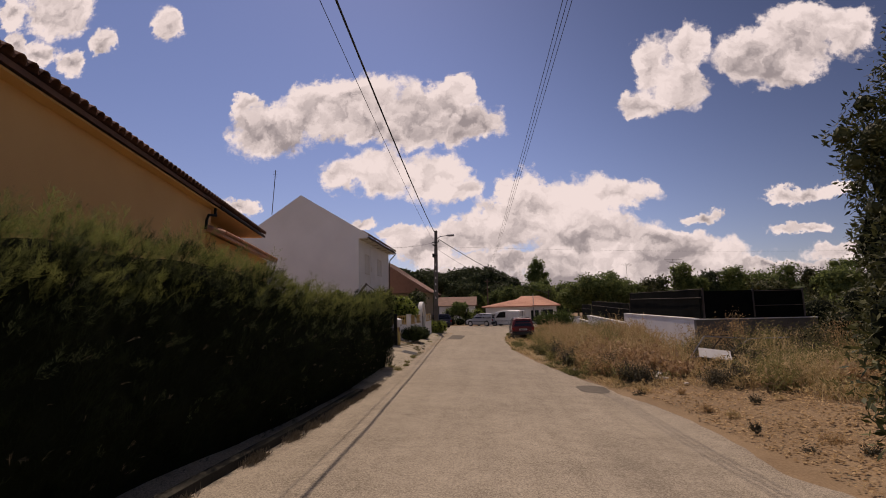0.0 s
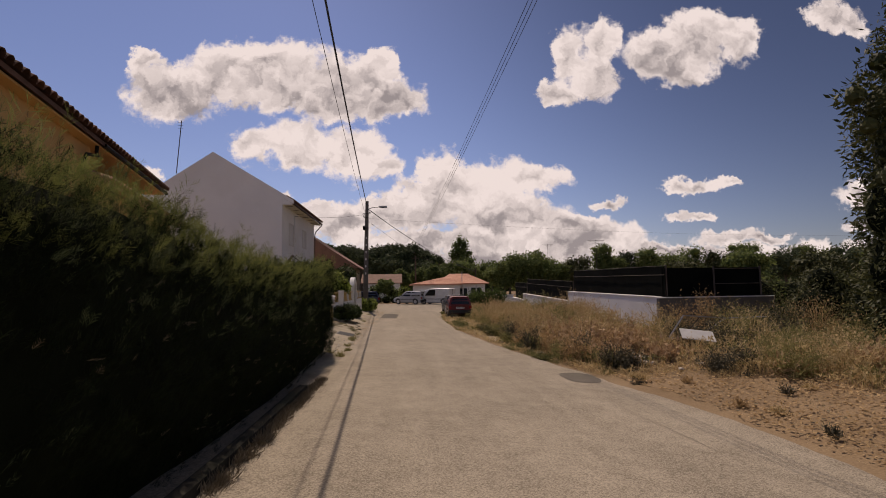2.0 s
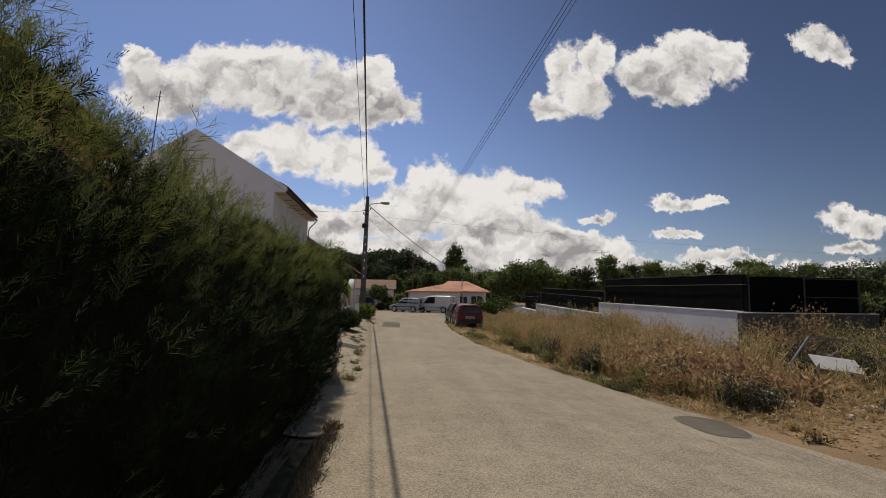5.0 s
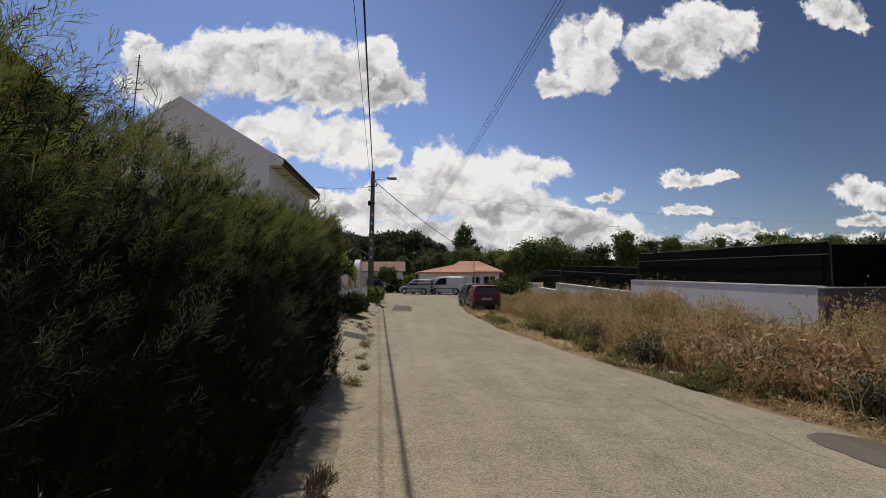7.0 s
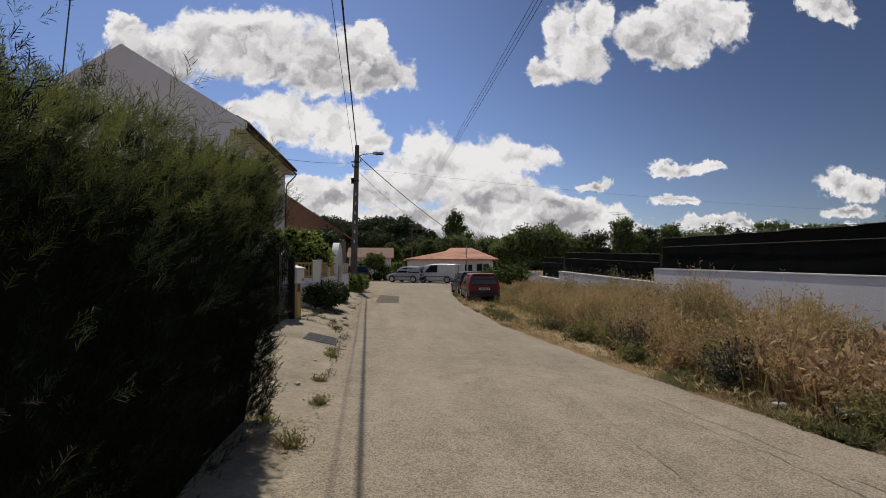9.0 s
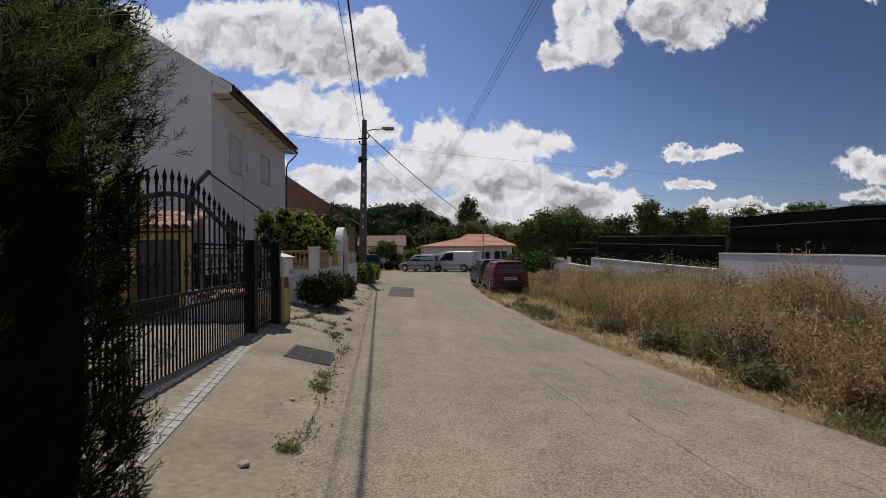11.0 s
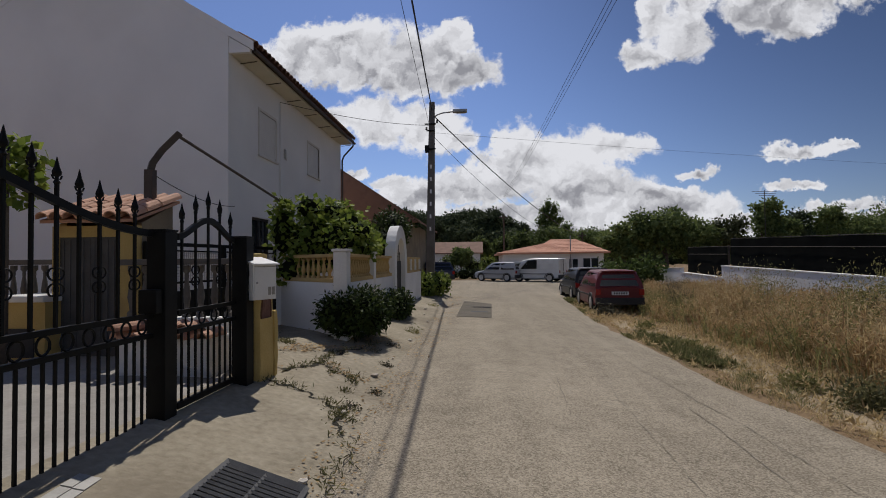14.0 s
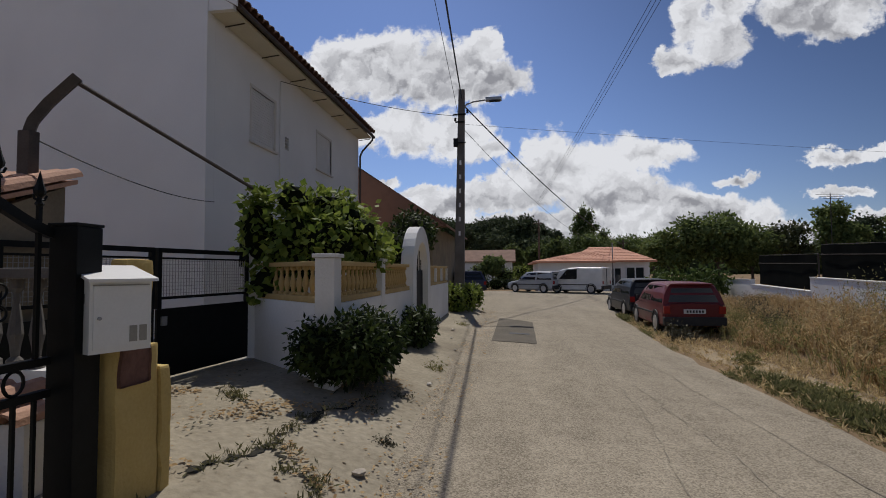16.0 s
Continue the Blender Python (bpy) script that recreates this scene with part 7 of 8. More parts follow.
    bush("laurel_shrub", "dark glossy laurel shrub at the edge of the verge",
         [(8.35, 7.25, 0.45, 0.75, 0.6, 0.7), (8.75, 7.7, 1.2, 0.85, 0.7, 0.8), (8.15, 7.15, 0.15, 0.5, 0.45, 0.4), (9.1, 7.9, 2.1, 0.8, 0.7, 0.8), (9.4, 7.6, 0.6, 0.9, 0.8, 0.9)], 5200, 0.11, M_OLEA, 0.36, shell=0.6)
    bush("wild_shrub", "tangled grey-green wild shrub under the laurel", [(12.3, 12.9, 0.5, 0.7, 0.6, 0.8), (12.5, 13.2, 1.7, 0.6, 0.6, 0.9), (12.45, 13.2, 2.9, 0.55, 0.55, 0.8), (11.9, 12.5, 0.1, 0.5, 0.5, 0.5)], 4200, 0.12, M_OLEA, 0.34, shell=0.65)
    bush("garden_tree", "leafy dark green shrub behind the garden wall", [(-1.75, 36.0, 0.9, 0.6, 1.0, 1.1), (-1.6, 36.2, 2.3, 0.65, 1.2, 0.65), (-1.5, 34.4, 1.75, 0.45, 0.8, 0.5), (-1.7, 37.6, 2.5, 0.6, 0.8, 0.5)], 3600, 0.13, M_BUSH, 0.6, shell=0.65)
    bush("wild_shrub", "tangled grey-green wild shrub before the grey wall", [(14.6, 17.6, 0.6, 0.9, 0.7, 0.9), (15.7, 18.4, 0.9, 1.0, 0.8, 1.1), (13.9, 18.3, 0.3, 0.6, 0.5, 0.6), (15.0, 17.9, 1.5, 0.5, 0.5, 0.5)], 4200, 0.12, M_OLEA, 0.3, shell=0.75)
    bl = [(17.0, 18.5, 0.7, 1.6, 1.2, 1.1), (15.6, 16.8, 0.4, 1.1, 0.9, 0.8), (18.2, 17.2, 1.0, 1.6, 1.2, 1.5), (16.4, 14.6, 0.3, 1.2, 0.9, 0.7)]
    bush("wild_shrub", "tangled grey-green wild shrub on the waste ground", bl, 5200, 0.16, M_OLEA, 0.3)
    for k in range(13):
        x, y = 18.5 + 3.6 * k, 31 + 1.3 * k + 2 * random.random()
        bush("scrub_bush", "dark scrub bush on the waste ground beyond", [(x, y, 0.4, 2.3, 1.2, 1.2 + 0.5 * random.random()), (x + 1.5, y + 0.6, 0.7, 1.5, 1.0, 1.3)], 1500, 0.2, M_OLEA if k % 2 else M_TREE, 0.5)
    bush("olive_bush", "round grey-green olive bush behind the wall", [(19.5, 27.0, 0.9, 1.2, 1.0, 1.0), (17.8, 27.5, 0.8, 1.0, 1.0, 0.8)], 3200, 0.10, M_OLEA, 0.4)


build_plants()


def build_woods():
    g = -0.3
    # dark umbrella pines on the rise beyond the houses
    for i, (x, y, top, r) in enumerate(((-7.5, 112, 10.6, 4.2), (-3.5, 116, 11.6, 5.0), (1.0, 112, 11.0, 4.6), (4.5, 118, 10.9, 4.2), (8.0, 116, 8.6, 3.4), (-12, 118, 11.4, 4.6), (-1.5, 108, 7.5, 4.5), (4.5, 108, 7.0, 4.2), (-16, 112, 11.0, 4.5), (-9.5, 72, 7.6, 2.2), (-7.6, 78, 7.4, 2.4))):
        tree("umbrella_pine", "dark umbrella pine in the distance", x, y, g, top, top * 0.55, crown_blobs(x, y, top * 0.72, r, top * 0.5, 12, 0.6), 5200, 0.50, M_PINE, 0.6, "distant pines", 0.62)
    # poplar and mixed trees
    x, y = 15.0, 118
    tree("poplar", "tall feathery poplar rising above the distant trees", x, y, g, 13, 5, [(x, y, 8, 2.0, 2.0, 2.5), (x - 0.8, y, 10.4, 1.3, 1.3, 1.8), (x + 0.9, y, 11.2, 1.0, 1.0, 1.6), (x - 0.3, y, 12.3, 0.8, 0.8, 1.2), (x + 1.9, y, 9.3, 0.9, 0.9, 0.9), (x - 1.9, y, 8.8, 0.9, 0.9, 1.2)], 2600, 0.42, M_TREE, 0.6, "", 0.55)
    for (x, y, top, r, mat, n) in (
        (18.3, 66, 6.1, 3.2, M_TREE, 6500), (15.2, 68, 4.6, 2.2, M_TREE, 2600), (21.8, 68, 4.3, 2.0, M_TREE2, 2200), (8.5, 92, 6.0, 3.6, M_TREE2, 2400), (13.0, 96, 7.0, 3.4, M_TREE, 2400), (19.0, 100, 6.8, 3.0, M_TREE, 2200),
        (23.5, 104, 7.4, 3.0, M_TREE, 2000), (4.6, 90, 5.0, 1.6, M_TREE2, 1400), (6.8, 88, 5.4, 1.4, M_TREE2, 1400), (1.6, 86, 4.8, 1.2, M_TREE2, 1200), (-0.6, 70, 2.6, 1.2, M_TREE, 1000),
        (26.5, 72, 5.2, 2.4, M_OLEA, 3000), (29.5, 70, 7.2, 1.7, M_TREE, 2600), (31.8, 72, 5.8, 1.8, M_TREE, 2200), (34.5, 74, 6.6, 1.8, M_PINE, 2200), (37.5, 74, 6.9, 2.2, M_TREE, 2400), (41.5, 76, 6.3, 2.6, M_TREE, 2400),
        (46, 78, 7.4, 2.8, M_TREE, 2400), (50.5, 76, 6.6, 2.6, M_OLEA, 2200), (55.5, 78, 7.8, 3.0, M_TREE, 2400), (61, 76, 7.4, 3.0, M_PINE, 2400), (67, 78, 7.8, 3.2, M_TREE, 2400), (73, 76, 8.6, 3.4, M_PINE, 2400), (80, 76, 9.2, 3.6, M_TREE, 2400), (88, 74, 9.0, 3.8, M_PINE, 2400),
        (36, 50, 4.3, 2.2, M_TREE, 2600), (42, 48, 4.6, 2.4, M_OLEA, 2600), (48, 46, 4.8, 2.5, M_TREE, 2600), (30.5, 52, 3.9, 1.9, M_OLEA, 2400),
    ):
        tree("broadleaf_tree", {M_TREE: "mid-green broadleaf tree in the distance", M_TREE2: "light green broadleaf tree in the distance", M_OLEA: "grey-green tree beyond the wall", M_PINE: "dark evergreen tree in the distance"}[mat],
             x, y, g, top, top * 0.35, crown_blobs(x, y, top * 0.60, r, top * 0.78, 11), int(n * 1.3), 0.30 if y < 80 else 0.4, mat, 0.6, "distant trees", 0.55)
    # far woods that close the view
    blobs = []
    for i in range(150):
        a = -0.95 + 2.1 * i / 150
        d = 150 + 45 * random.random()
        blobs.append((d * math.sin(a), d * math.cos(a), 2.0 + 1.5 * random.random(), 6.5, 4.0, 4.2 + 1.8 * random.random()))
    wd = thing("far_woods", "dark band of distant woods on the horizon", "woods", kind="stuff")
    # filler core in a darker green paints the shade between the leaves
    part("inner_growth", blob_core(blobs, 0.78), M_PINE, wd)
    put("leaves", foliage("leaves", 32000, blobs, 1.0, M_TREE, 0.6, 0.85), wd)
    bush("round_bush", "round clipped bush before the far house", [(-2.0, 70, 0.7, 1.0, 1.0, 1.0), (0.6, 71, 0.6, 1.2, 1.0, 0.9)], 1500, 0.2, M_TREE)
    bush("yellow_green_bush", "bright yellow-green bush beside the far house", [(2.0, 62, 0.9, 0.7, 0.7, 0.7), (2.6, 62.3, 0.7, 0.6, 0.6, 0.6)], 1300, 0.2, M_VINE, 0.3)
    bush("low_hedge", "low dark hedge at the end of the lane", [(-4 + 1.0 * k, 60 + 0.05 * k, 0.1, 0.7, 0.5, 0.55) for k in range(6)], 1800, 0.16, M_BUSH)


build_woods()


# ---------------- vehicles ----------------
def loft(sections, cap=True):
    """Closed rings of equal length joined one after another."""
    bm = bmesh.new()
    rings = [[bm.verts.new(p) for p in s] for s in sections]
    n = len(rings[0])
    for a, b in zip(rings, rings[1:]):
        for k in range(n):
            bm.faces.new((a[k], a[(k + 1) % n], b[(k + 1) % n], b[k]))
    if cap:
        bm.faces.new(rings[0]), bm.faces.new(rings[-1])
    return bm


def car(name, label, at, L, W, H, paint, style="hatch", belt=0.60, rear_glass=0.20):
    """A parked car: nose to -y of its own frame, rear at +y = 0, wheels on z = 0."""
    c = thing(name, label, "car", at)
    hw = W / 2
    van = style == "van"

    def ring(y, w, z0, z1, crown):
        # half-round shoulders across the body
        return [(-w, y, z0 + 0.06), (-w * 1.0, y, (z0 + z1) / 2), (-w * 0.96, y, z1 - 0.05), (-w * 0.86, y, z1), (0, y, z1 + crown), (w * 0.86, y, z1), (w * 0.96, y, z1 - 0.05), (w, y, (z0 + z1) / 2), (w, y, z0 + 0.06), (w * 0.9, y, z0), (-w * 0.9, y, z0)]

    zb = H * belt
    # y from nose (0) to tail (L)
    prof = [(0.0, 0.80, 0.30, zb * 0.66), (0.06, 0.92, 0.24, zb * 0.74), (0.35, 0.98, 0.20, zb * 0.86), (L * 0.27, 1.0, 0.19, zb * 0.98), (L * 0.45, 1.0, 0.18, zb), (L * 0.80, 1.0, 0.19, zb * 1.02), (L - 0.10, 0.97, 0.24, zb * 1.02), (L - 0.02, 0.90, 0.32, zb * 0.98)]
    bm = loft([ring(y, hw * k, z0, z1, 0.02) for y, k, z0, z1 in prof])
    body = part("body", bm, paint, c, smooth=False)
    # greenhouse
    if van:
        top = [(L * 0.24, 0.86, 0.90), (L * 0.40, 0.93, 0.985), (L * 0.6, 0.94, 1.0), (L - 0.12, 0.94, 0.99), (L - 0.03, 0.92, 0.97)]
        foot = [L * 0.16, L * 0.30, L * 0.6, L - 0.08, L - 0.02]
    else:
        top = [(L * 0.40, 0.74, 0.965), (L * 0.50, 0.78, 0.995), (L * 0.66, 0.79, 1.0), (L - rear_glass * 1.6, 0.77, 0.985), (L - rear_glass * 1.25, 0.75, 0.955)]
        foot = [L * 0.26, L * 0.42, L * 0.66, L - 0.22, L - 0.06]
    sec = []
    for (yt, k, zt), yf in zip(top, foot):
        w, t = hw * 0.97, hw * k
        sec.append([(-w, yf, zb - 0.04), (-(w + t) / 2 - 0.012, (yf + yt) / 2, (zb + H * zt) / 2), (-t, yt, H * zt - 0.05), (-t * 0.9, yt, H * zt - 0.008), (0, yt, H * zt + 0.012), (t * 0.9, yt, H * zt - 0.008), (t, yt, H * zt - 0.05), ((w + t) / 2 + 0.012, (yf + yt) / 2, (zb + H * zt) / 2), (w, yf, zb - 0.04)])
    part("cabin", loft(sec), paint, c)

    def pane(corners, nm, mat, off=0.012):
        p = [Vector(q) for q in corners]
        n = (p[1] - p[0]).cross(p[3] - p[0]).normalized()
        mid = sum(p, Vector()) / 4
        if n.dot(mid - Vector((0, L * 0.6, H * 0.6))) < 0:
            n = -n
        bm = bmesh.new()
        lo = [bm.verts.new(q - n * 0.004) for q in p]
        hi = [bm.verts.new(q + n * off) for q in p]
        for k in range(4):
            bm.faces.new((lo[k], lo[(k + 1) % 4], hi[(k + 1) % 4], hi[k]))
        bm.faces.new(hi), bm.faces.new(lo)
        return part(nm, bm, mat, c)

    def on_rear(u, v):
        """Point of the tail of the cabin: u across -1..1, v 0 at the belt to 1 at the roof."""
        yt, k, zt = top[-1]
        return Vector((u * hw * (0.97 + (k - 0.97) * v), foot[-1] + (yt - foot[-1]) * v, zb - 0.04 + (H * zt - 0.03 - zb + 0.04) * v))

    def on_front(u, v):
        yt, k, zt = top[0]
        return Vector((u * hw * (0.97 + (k - 0.97) * v), foot[0] + (yt - foot[0]) * v, zb - 0.04 + (H * zt - 0.03 - zb + 0.04) * v))

    if not van:
        pane([on_rear(-0.84, 0.16), on_rear(0.84, 0.16), on_rear(0.80, 0.88), on_rear(-0.80, 0.88)], "rear_window", M_CARGLASS)
    pane([on_front(-0.86, 0.12), on_front(0.86, 0.12), on_front(0.82, 0.9), on_front(-0.82, 0.9)], "windscreen", M_CARGLASS)
    for s in (-1, 1):
        def on_side(f, v):
            i = min(3, int(f * 4))
            t = f * 4 - i
            (ya, ka, za), (yb, kb, zb2) = top[i], top[i + 1]
            fo = foot[i] + (foot[i + 1] - foot[i]) * t
            yt, k, zt = ya + (yb - ya) * t, ka + (kb - ka) * t, za + (zb2 - za) * t
            bulge = 0.012 * 4 * v * (1 - v)
            return Vector((s * (hw * (0.97 + (k - 0.97) * v) + bulge), fo + (yt - fo) * v, zb - 0.04 + (H * zt - 0.05 - zb + 0.04) * v))
        spans = ((0.10, 0.22, 0.46),) if van else ((0.08, 0.20, 0.46), (0.50, 0.50, 0.86))
        for a, a2, b in spans:
            pane([on_side(a, 0.12), on_side(b, 0.12), on_side(b - 0.01, 0.92), on_side(a2, 0.92)], "side_window", M_CARGLASS)
        part("side_strip", box((s * (hw + 0.004) - 0.012, 0.85, zb * 0.62), (s * (hw + 0.004) + 0.012, L - 0.85, zb * 0.68), 0.004), M_TRIM, c)
        part("mirror", box((s * (hw + 0.02) - 0.02 + s * 0.05, L * 0.33, zb + 0.02), (s * (hw + 0.02) + 0.02 + s * 0.05, L * 0.33 + 0.07, zb + 0.13), 0.01), M_TRIM, c)
        lamp_w = 0.16 if not van else 0.10
        part("tail_lamp", box((s * hw * 0.86 - lamp_w / 2, L - 0.035, zb * 0.70), (s * hw * 0.86 + lamp_w / 2, L + 0.004, zb * 0.93), 0.008), M_REDLAMP, c, "red tail lamp")
        part("head_lamp", box((s * hw * 0.64 - 0.14, -0.004, zb * 0.50), (s * hw * 0.64 + 0.14, 0.09, zb * 0.66), 0.01), M_CARGLASS, c)
        for y in (0.19 * L + 0.02, L * 0.80):
            r = 0.285
            wheel = part("wheel", add_lathe(bmesh.new(), [(0.19, -0.08), (r - 0.03, -0.085), (r, -0.06), (r, 0.06), (r - 0.03, 0.085), (0.19, 0.08)], 20), M_TYRE, c)
            wheel.matrix_basis = Matrix.Translation((s * (hw - 0.075), y, r)) @ pose(0, 0, 0, 0, 90, 0)
            part("rim", add_lathe(bmesh.new(), [(0.03, 0.095), (0.10, 0.085), (0.17, 0.082), (0.19, 0.088), (0.19, 0.05), (0.03, 0.05)] if s > 0 else [(0.03, -0.095), (0.10, -0.085), (0.17, -0.082), (0.19, -0.088), (0.19, -0.05), (0.03, -0.05)], 16), M_RIM, wheel)
            arch = [(y + (r + 0.05) * math.cos(a), max(0.2, r + (r + 0.05) * math.sin(a))) for a in [math.pi * k / 12 for k in range(13)]]
            arch2 = [(y + (r + 0.01) * math.cos(a), max(0.2, r + (r + 0.01) * math.sin(a))) for a in [math.pi * k / 12 for k in range(13)]]
            bm = bmesh.new()
            for k in range(12):
                add_prism(bm, [arch[k], arch[k + 1], arch2[k + 1], arch2[k]], "x", s * (hw + 0.001) - 0.02, s * (hw + 0.001) + 0.014)
            part("wheel_arch", bm, M_TRIM, c)
    part("rear_bumper", box((-hw * 0.97, L - 0.16, 0.26), (hw * 0.97, L + 0.05, 0.48), 0.03), M_TRIM, c)
    part("front_bumper", box((-hw * 0.94, -0.05, 0.24), (hw * 0.94, 0.16, 0.44), 0.03), M_TRIM, c)
    pl = part("number_plate", box((-0.26, L + 0.006, zb * 0.70), (0.26, L + 0.016, zb * 0.70 + 0.11), 0.003), M_PLATE, c, "pale plate with plain bars")
    for k in range(6):
        part("bar_mark", box((-0.21 + k * 0.072, L + 0.0165, zb * 0.70 + 0.025), (-0.165 + k * 0.072, L + 0.019, zb * 0.70 + 0.085)), M_TRIM, pl)
    if style == "hatch":
        part("roof_spoiler", box((-hw * 0.66, top[-1][0] - 0.02, H * 0.955), (hw * 0.66, top[-1][0] + 0.10, H * 0.98), 0.008), paint, c)
    if van:
        part("door_seam", box((-0.006, L - 0.02, 0.5), (0.006, L + 0.012, H * 0.94)), M_TRIM, c)
    return c


def car_paint(name, rgb, dust=0.25):
    m = material(name, tuple(v * 0.85 for v in rgb), tuple(min(1, v * 1.1) for v in rgb), 2.0, 0.42, 0.0, c3=(0.20, 0.17, 0.14), spots=dust, spec=0.3)
    m.node_tree.nodes["Principled BSDF"].inputs["Coat Weight"].default_value = 0.12
    return m


def parked(x, y, heading, L):
    """Pose whose tail stands at x, y with the nose towards the heading (degrees left of +y)."""
    m = Matrix.Translation((x, y, land(x, y) - 0.005)) @ pose(0, 0, 0, 0, 0, heading + 180)
    return m @ Matrix.Translation((0, -L, 0))


car("red_hatchback", "faded dark red hatchback parked by the verge", parked(5.76, 35.3, -1, 3.6), 3.6, 1.52, 1.34, car_paint("faded_red_paint", (0.135, 0.015, 0.018)))
car("black_hatchback", "black hatchback parked before the red car", parked(6.0, 39.8, 1, 3.9), 3.9, 1.60, 1.36, car_paint("black_paint", (0.012, 0.012, 0.014), 0.12))
car("silver_hatchback", "silver hatchback parked at the end of the lane", parked(4.25, 54.0, 52, 3.7), 3.7, 1.55, 1.36, car_paint("silver_paint", (0.36, 0.37, 0.38), 0.1))
car("white_van", "small white panel van parked before the house", parked(6.95, 53.2, 62, 3.6), 3.6, 1.55, 1.6, car_paint("white_paint", (0.62, 0.62, 0.61), 0.1), "van", 0.52)
car("blue_car", "dark blue car parked behind the pole", parked(-0.9, 50.5, 30, 3.8), 3.8, 1.6, 1.4, car_paint("dark_blue_paint", (0.03, 0.04, 0.09), 0.1))


# ---------------- covers and marks of the lane ----------------
def flat_quad(name, P, mat, label, category, lift=0.012, cuts=6):
    """A thin slab laid on the land between four corners."""
    P = [Vector((x, y, 0)) for x, y in P]
    vs, fs = [], []
    for i in range(cuts + 1):
        for j in range(cuts + 1):
            q = P[0].lerp(P[1], i / cuts).lerp(P[3].lerp(P[2], i / cuts), j / cuts)
            vs.append((q.x, q.y, land(q.x, q.y) + lift + 0.012 * noise.noise(Vector((q.x * 0.7, q.y * 0.7, 2.0)))))
    for i in range(cuts):
        for j in range(cuts):
            k = i * (cuts + 1) + j
            fs.append((k, k + 1, k + cuts + 2, k + cuts + 1))
    return tagged(put(name, mesh_of(name, vs, fs, mat)), label, category)


def build_covers():
    tagged(flat_quad("asphalt_patch", [(0.80, 32.5), (1.72, 32.2), (1.80, 36.3), (0.84, 37.4)], M_PATCH, "darker rectangular asphalt repair patch", "patch", 0.009), kind="structure")
    tagged(flat_quad("drain_slot", [(1.15, 33.6), (1.62, 33.5), (1.64, 33.75), (1.17, 33.85)], M_DARK, "dark drain slot within the patch", "drain", 0.014), kind="structure")
    # round cover by the right edge, flush with the asphalt
    def disc(name, cx, cy, r, lift, mat, label, category, kind="", fray=0.0):
        vs, fs = [(cx, cy, land(cx, cy) + lift)], []
        n, rings = 28, 4
        for q in range(1, rings + 1):
            for k in range(n):
                a = 2 * math.pi * k / n
                rr = math.hypot(math.cos(a), 1.7 * math.sin(a)) * r * q / rings * (1 + (fray * noise.noise(Vector((math.cos(a) * 2, math.sin(a) * 2, cx))) if q == rings else 0))
                x, y = cx + rr * math.cos(a), cy + rr * math.sin(a)
                vs.append((x, y, land(x, y) + lift + 0.012 * noise.noise(Vector((x * 0.7, y * 0.7, 2.0)))))
        fs += [(0, 1 + k, 1 + (k + 1) % n) for k in range(n)]
        for q in range(rings - 1):
            fs += [(1 + q * n + k, 1 + (q + 1) * n + k, 1 + (q + 1) * n + (k + 1) % n, 1 + q * n + (k + 1) % n) for k in range(n)]
        return tagged(put(name, mesh_of(name, vs, fs, mat)), label, category, kind=kind)
    disc("worn_patch", 6.02, 14.15, 0.36, 0.006, M_PATCH, "dark round asphalt patch at the edge of the lane", "patch", "structure", 0.10)
    # slatted iron grate on the footway
    A, B, C, D = Vector((-0.21, 22.77, 0)), Vector((0.36, 22.66, 0)), Vector((0.39, 21.98, 0)), Vector((-0.20, 22.07, 0))
    lift = lambda p, dz: Vector((p.x, p.y, land(p.x, p.y) + 0.03 + dz))
    gr = thing("drain_grate", "rectangular dark iron drain grate on the footway", "grate")
    fr = bmesh.new()
    for p, q in ((A, B), (B, C), (C, D), (D, A)):
        add_tube(fr, [lift(p, 0.004), lift(q, 0.004)], 0.022, 4)
    part("frame", fr, M_GRATE, gr)
    bm = bmesh.new()
    vs = [bm.verts.new(lift(p, -0.02)) for p in (A, B, C, D)]
    bm.faces.new(vs)
    # black sheet close under the slats paints the pit's unlit depth
    part("pit", bm, M_INNER_SHADE, gr)
    for k in range(1, 15):
        t = k / 15
        part("slat", add_tube(bmesh.new(), [lift(A.lerp(D, t), 0.004), lift(B.lerp(C, t), 0.004)], 0.0125, 4), M_GRATE, gr)
    part("crossbar", add_tube(bmesh.new(), [lift(A.lerp(B, 0.5), 0.002), lift(D.lerp(C, 0.5), 0.002)], 0.014, 4), M_GRATE, gr)
    # cracks: thin wandering tar-dark lines
    def crack(pts, w):
        vs, fs = [], []
        n = 110
        for i in range(n + 1):
            t = i / n * (len(pts) - 1)
            k = min(int(t), len(pts) - 2)
            x = pts[k][0] + (pts[k + 1][0] - pts[k][0]) * (t - k) + 0.06 * noise.noise(Vector((i * 0.16, pts[0][1], 0))) + 0.035 * noise.noise(Vector((i * 0.63, pts[0][1], 5)))
            y = pts[k][1] + (pts[k + 1][1] - pts[k][1]) * (t - k)
            ww = w * max(0.08, 0.75 + 1.3 * noise.noise(Vector((i * 0.35, 3.3, pts[0][0]))))
            for s in (-1, 1):
                xx = x + s * ww
                vs.append((xx, y, land(xx, y) + 0.006 + 0.012 * noise.noise(Vector((xx * 0.7, y * 0.7, 2.0)))))
        fs = [(2 * i, 2 * i + 1, 2 * i + 3, 2 * i + 2) for i in range(n)]
        tagged(put("crack", mesh_of("crack", vs, fs, M_TAR)), "thin dark crack in the worn asphalt", "crack", "cracks in the lane", "structure")
    crack([(2.3, 24.5), (2.6, 28.0), (2.5, 30.5), (2.1, 34.0)], 0.005)
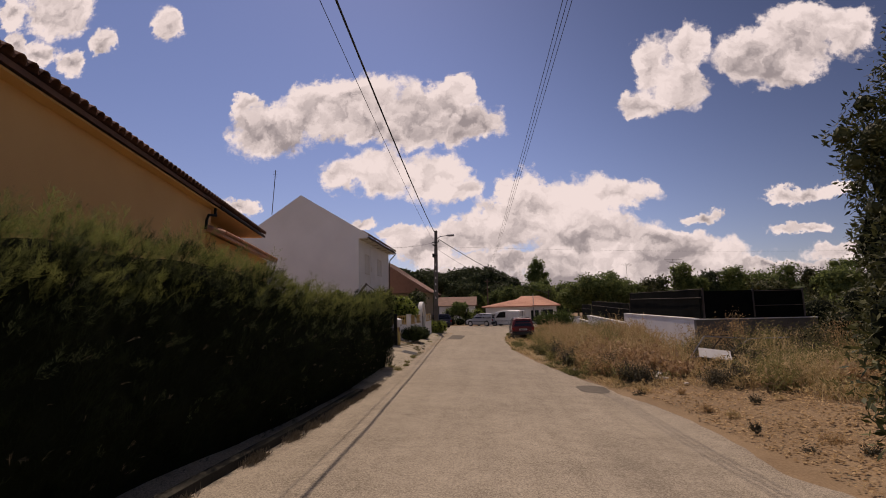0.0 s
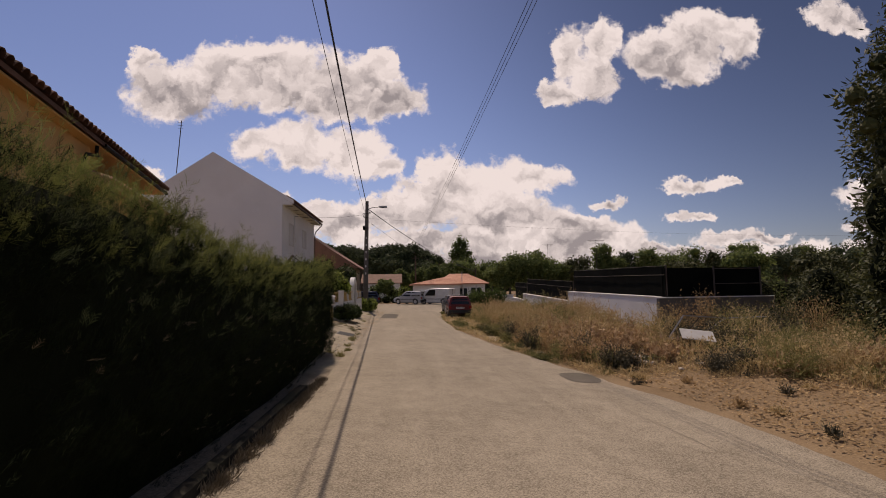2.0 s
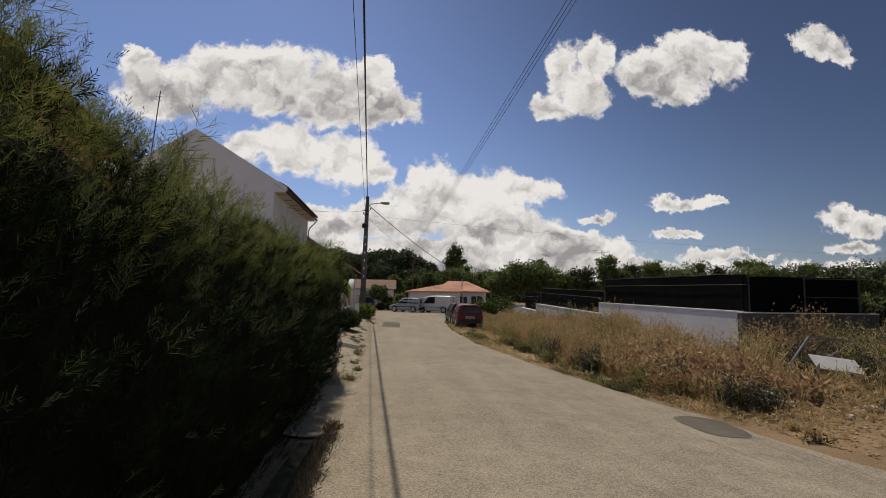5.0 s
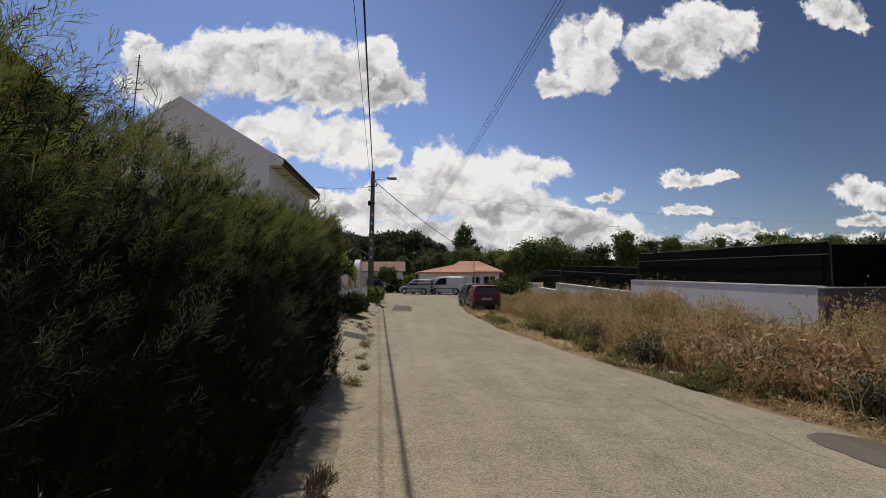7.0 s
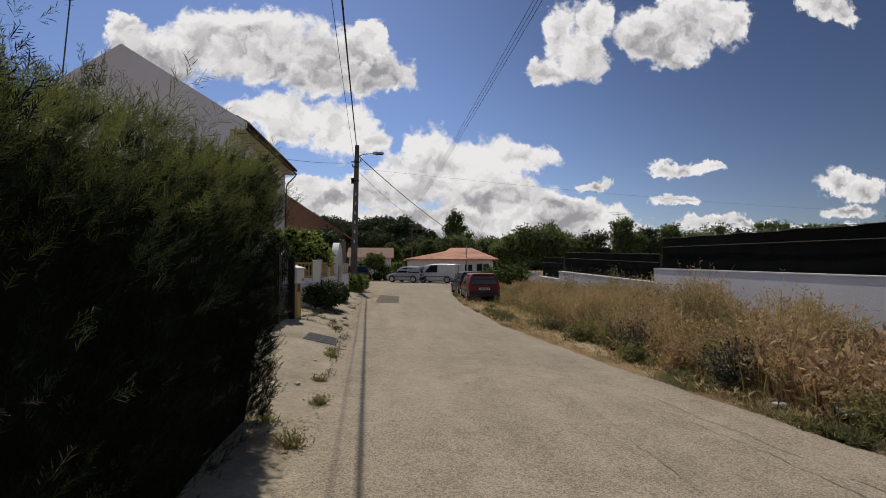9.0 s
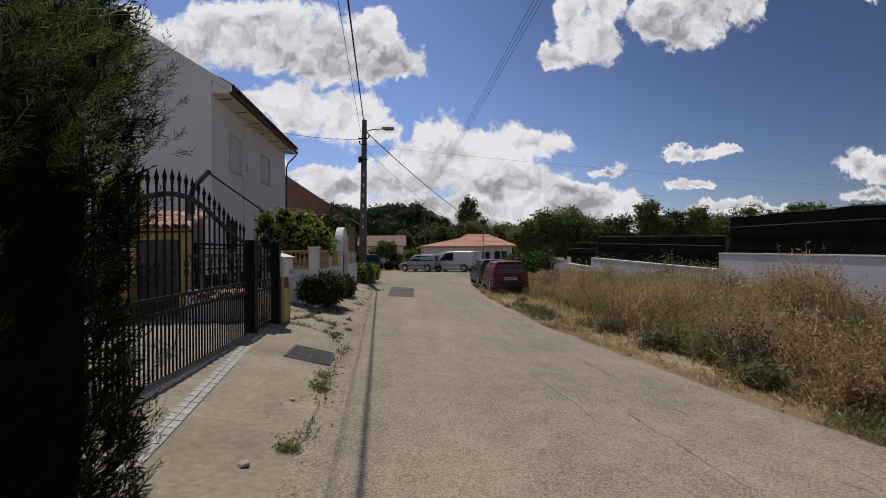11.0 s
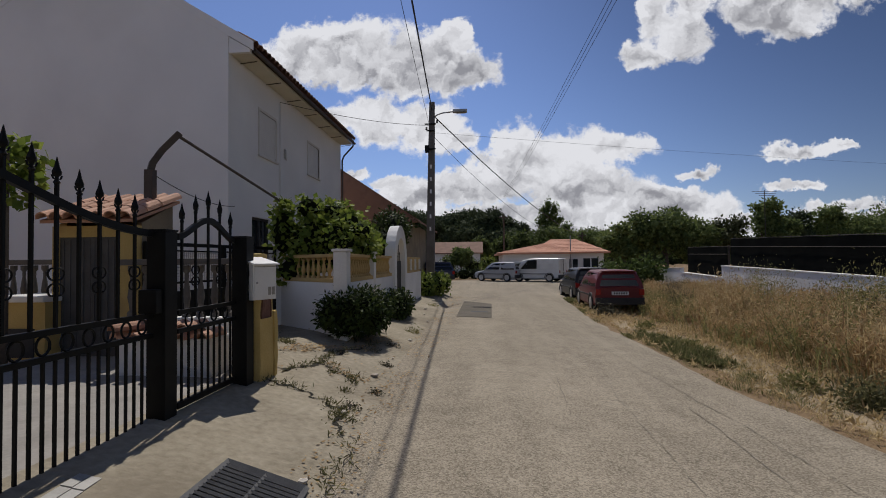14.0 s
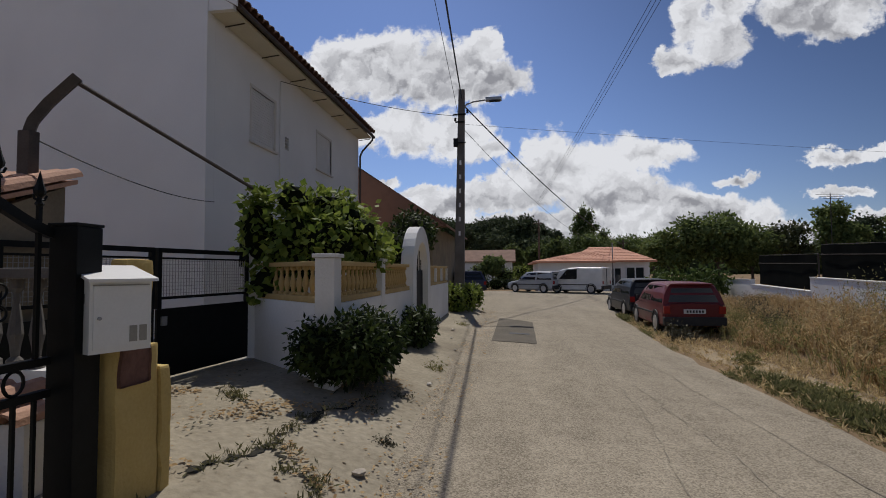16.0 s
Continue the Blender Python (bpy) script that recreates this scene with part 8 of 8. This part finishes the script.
    crack([(3.2, 19.5), (2.9, 23.0), (3.05, 26.5), (2.85, 29.0)], 0.0045)
    crack([(5.1, 14.2), (4.85, 16.2), (4.5, 18.6)], 0.005)
    crack([(3.6, 15.0), (3.75, 18.0), (3.5, 21.0), (3.65, 25.0)], 0.004)
    crack([(4.2, 20.0), (3.95, 24.0), (3.6, 28.5), (3.3, 33.0)], 0.005)
    crack([(5.9, 9.0), (5.6, 12.0), (5.2, 15.5), (4.7, 19.0)], 0.005)
    # wider dark line bent across the lane near the pole
    crack([(2.1, 40.2), (0.4, 38.6), (3.9, 38.4)], 0.02)
    def joint(pts, w, label):
        """A ragged open crack in the concrete of the apron."""
        vs, n = [], 70
        for i in range(n + 1):
            t = i / n * (len(pts) - 1)
            k = min(int(t), len(pts) - 2)
            p = Vector(pts[k]).lerp(Vector(pts[k + 1]), t - k)
            d = (Vector(pts[k + 1]) - Vector(pts[k])).normalized()
            p += Vector((-d.y, d.x)) * (0.09 * noise.noise(Vector((i * 0.22, pts[0][0] * 3, 1))) + 0.04 * noise.noise(Vector((i * 0.7, pts[0][1], 4))))
            ww = w * max(0.1, 0.7 + 1.6 * noise.noise(Vector((i * 0.4, pts[0][0], 7))))
            for sg in (-1, 1):
                q = p + Vector((-d.y, d.x)) * sg * ww
                vs.append((q.x, q.y, land(q.x, q.y) + 0.029 + 0.012 * noise.noise(Vector((q.x * 0.7, q.y * 0.7, 2.0)))))
        fs = [(2 * i, 2 * i + 1, 2 * i + 3, 2 * i + 2) for i in range(n)]
        tagged(put("concrete_crack", mesh_of("concrete_crack", vs, fs, M_SHADE_CRACK)), label, "crack", "cracks in the apron", "structure")
        m = 420
        w_ = rng.integers(0, len(vs), m)
        base = np.array(vs)[w_] + rng.normal(size=(m, 3)) * np.array([0.05, 0.05, 0.0])
        base = base[np.array([noise.noise(Vector((b[0] * 2.5, b[1] * 2.5, 17))) > -0.05 for b in base])]
        m = len(base)
        q = leaf_quads(base, unit(rand_unit(m) * 0.9 + np.array([0, 0, 0.7])), rand_unit(m), 0.03 + 0.06 * rng.random(m), 0.012)
        tagged(put("crack_weeds", quads_mesh("crack_weeds", q, M_OLIVEDARK)), "low withered weeds along a crack in the concrete", "weeds", "weeds in the cracks", "stuff")

    joint([(-0.78, 24.95), (-0.58, 25.5), (-0.55, 26.0), (-0.45, 26.6), (-0.2, 27.3)], 0.03, "ragged open crack in the concrete apron")
    joint([(-0.55, 25.6), (-0.25, 25.4), (0.1, 25.1)], 0.02, "ragged crack running to the lane")
    joint([(-1.7, 26.8), (-1.25, 26.4), (-0.75, 26.1)], 0.014, "thin crack across the concrete apron")
    joint([(-0.95, 24.6), (-0.4, 24.5), (0.1, 24.2), (0.3, 23.6)], 0.022, "open joint at the end of the slab")
    joint([(0.42, 23.5), (0.46, 22.2), (0.52, 20.8), (0.58, 19.4)], 0.005, "weedy joint between footway and lane")
    for (x, y, r, h) in ((0.18, 24.0, 0.20, 0.13), (-0.3, 25.35, 0.12, 0.07), (0.02, 24.75, 0.12, 0.08), (-0.6, 26.3, 0.12, 0.07), (-1.3, 26.5, 0.10, 0.06)):
        weed_bush("footway_weed", "small weed growing through the concrete", x, y, r, h, M_OLIVEDARK, 380, 0.03, "footway weeds")
    # loose litter along the joint of footway and lane
    for k in range(15):
        y = 17.5 + k * 1.3 + random.random() * 0.5
        x = road_left(y) + 0.25 - 0.35 * random.random()
        s = 0.02 + 0.035 * random.random()
        bm = bmesh.new()
        bmesh.ops.create_icosphere(bm, subdivisions=1, radius=s)
        for v in bm.verts:
            v.co.z *= 0.5
            v.co *= 0.8 + 0.4 * random.random()
        tagged(put("pebble", bm_mesh("pebble", bm, M_RUBBLE), None, Matrix.Translation((x, y, land(x, y) + 0.022 + s * 0.3))), "small stone on the cracked footway", "stone", "loose stones")


build_covers()


def build_litter():
    """Dry leaves, grit and trodden straw on the apron and along the joints."""
    def flakes(n, x0, x1, y0, y1, size, mat, name, label, lift, pick):
        x, y = scatter(n, x0, x1, y0, y1, None, pick)
        z = np.array([land(a, b) for a, b in zip(x, y)]) + lift
        p = np.stack([x, y, z], 1)
        al = unit(rand_unit(n) * np.array([1, 1, 0.15]))
        ln = size * (0.5 + rng.random(n))
        tagged(put(name, quads_mesh(name, leaf_quads(p, al, unit(rand_unit(n) * 0.5 + np.array([0, 0, 1.0])), ln, ln * 0.5), mat)), label, "litter", kind="stuff")
    spots = lambda f, t: (lambda x, y: 1.0 if noise.noise(Vector((x * f, y * f, 31))) > t else 0.04)
    flakes(1300, -2.2, 0.35, 24.9, 28.2, 0.04, M_STRAW2, "leaf_litter", "brown dry leaf litter on the concrete apron", 0.036, spots(1.6, 0.28))
    flakes(160, -2.0, 0.3, 25.2, 28.0, 0.04, M_GREYBUSH, "dark_litter", "dark plant scraps on the concrete apron", 0.038, spots(2.2, 0.25))
    flakes(1500, 0.2, 0.75, 16.5, 40, 0.035, M_STRAW2, "joint_litter", "grit and dry scraps along the footway joint", 0.03, spots(1.4, 0.0))
    flakes(12000, 6.3, 12.5, 3, 16.5, 0.06, M_STRAW2, "straw_litter", "flattened straw on the trodden verge", 0.02, lambda x, y: 0.0 if x < road_right(y) + 0.15 else (0.25 + max(0, noise.noise(Vector((x, y, 3))))))
    flakes(1800, 6.3, 12.5, 3, 16.5, 0.04, M_GREYBUSH, "dark_scraps", "dark plant scraps on the trodden verge", 0.024, lambda x, y: 0.0 if x < road_right(y) + 0.1 else (0.05 + 1.3 * max(0, noise.noise(Vector((x * 0.8, y * 0.8, 23))))))
    flakes(6000, 6.3, 12.5, 3, 16.5, 0.06, M_STRAW2, "brown_litter", "brown dead stalks on the trodden verge", 0.022, lambda x, y: 0.0 if x < road_right(y) + 0.15 else (0.25 + max(0, noise.noise(Vector((x, y, 13))))))


build_litter()
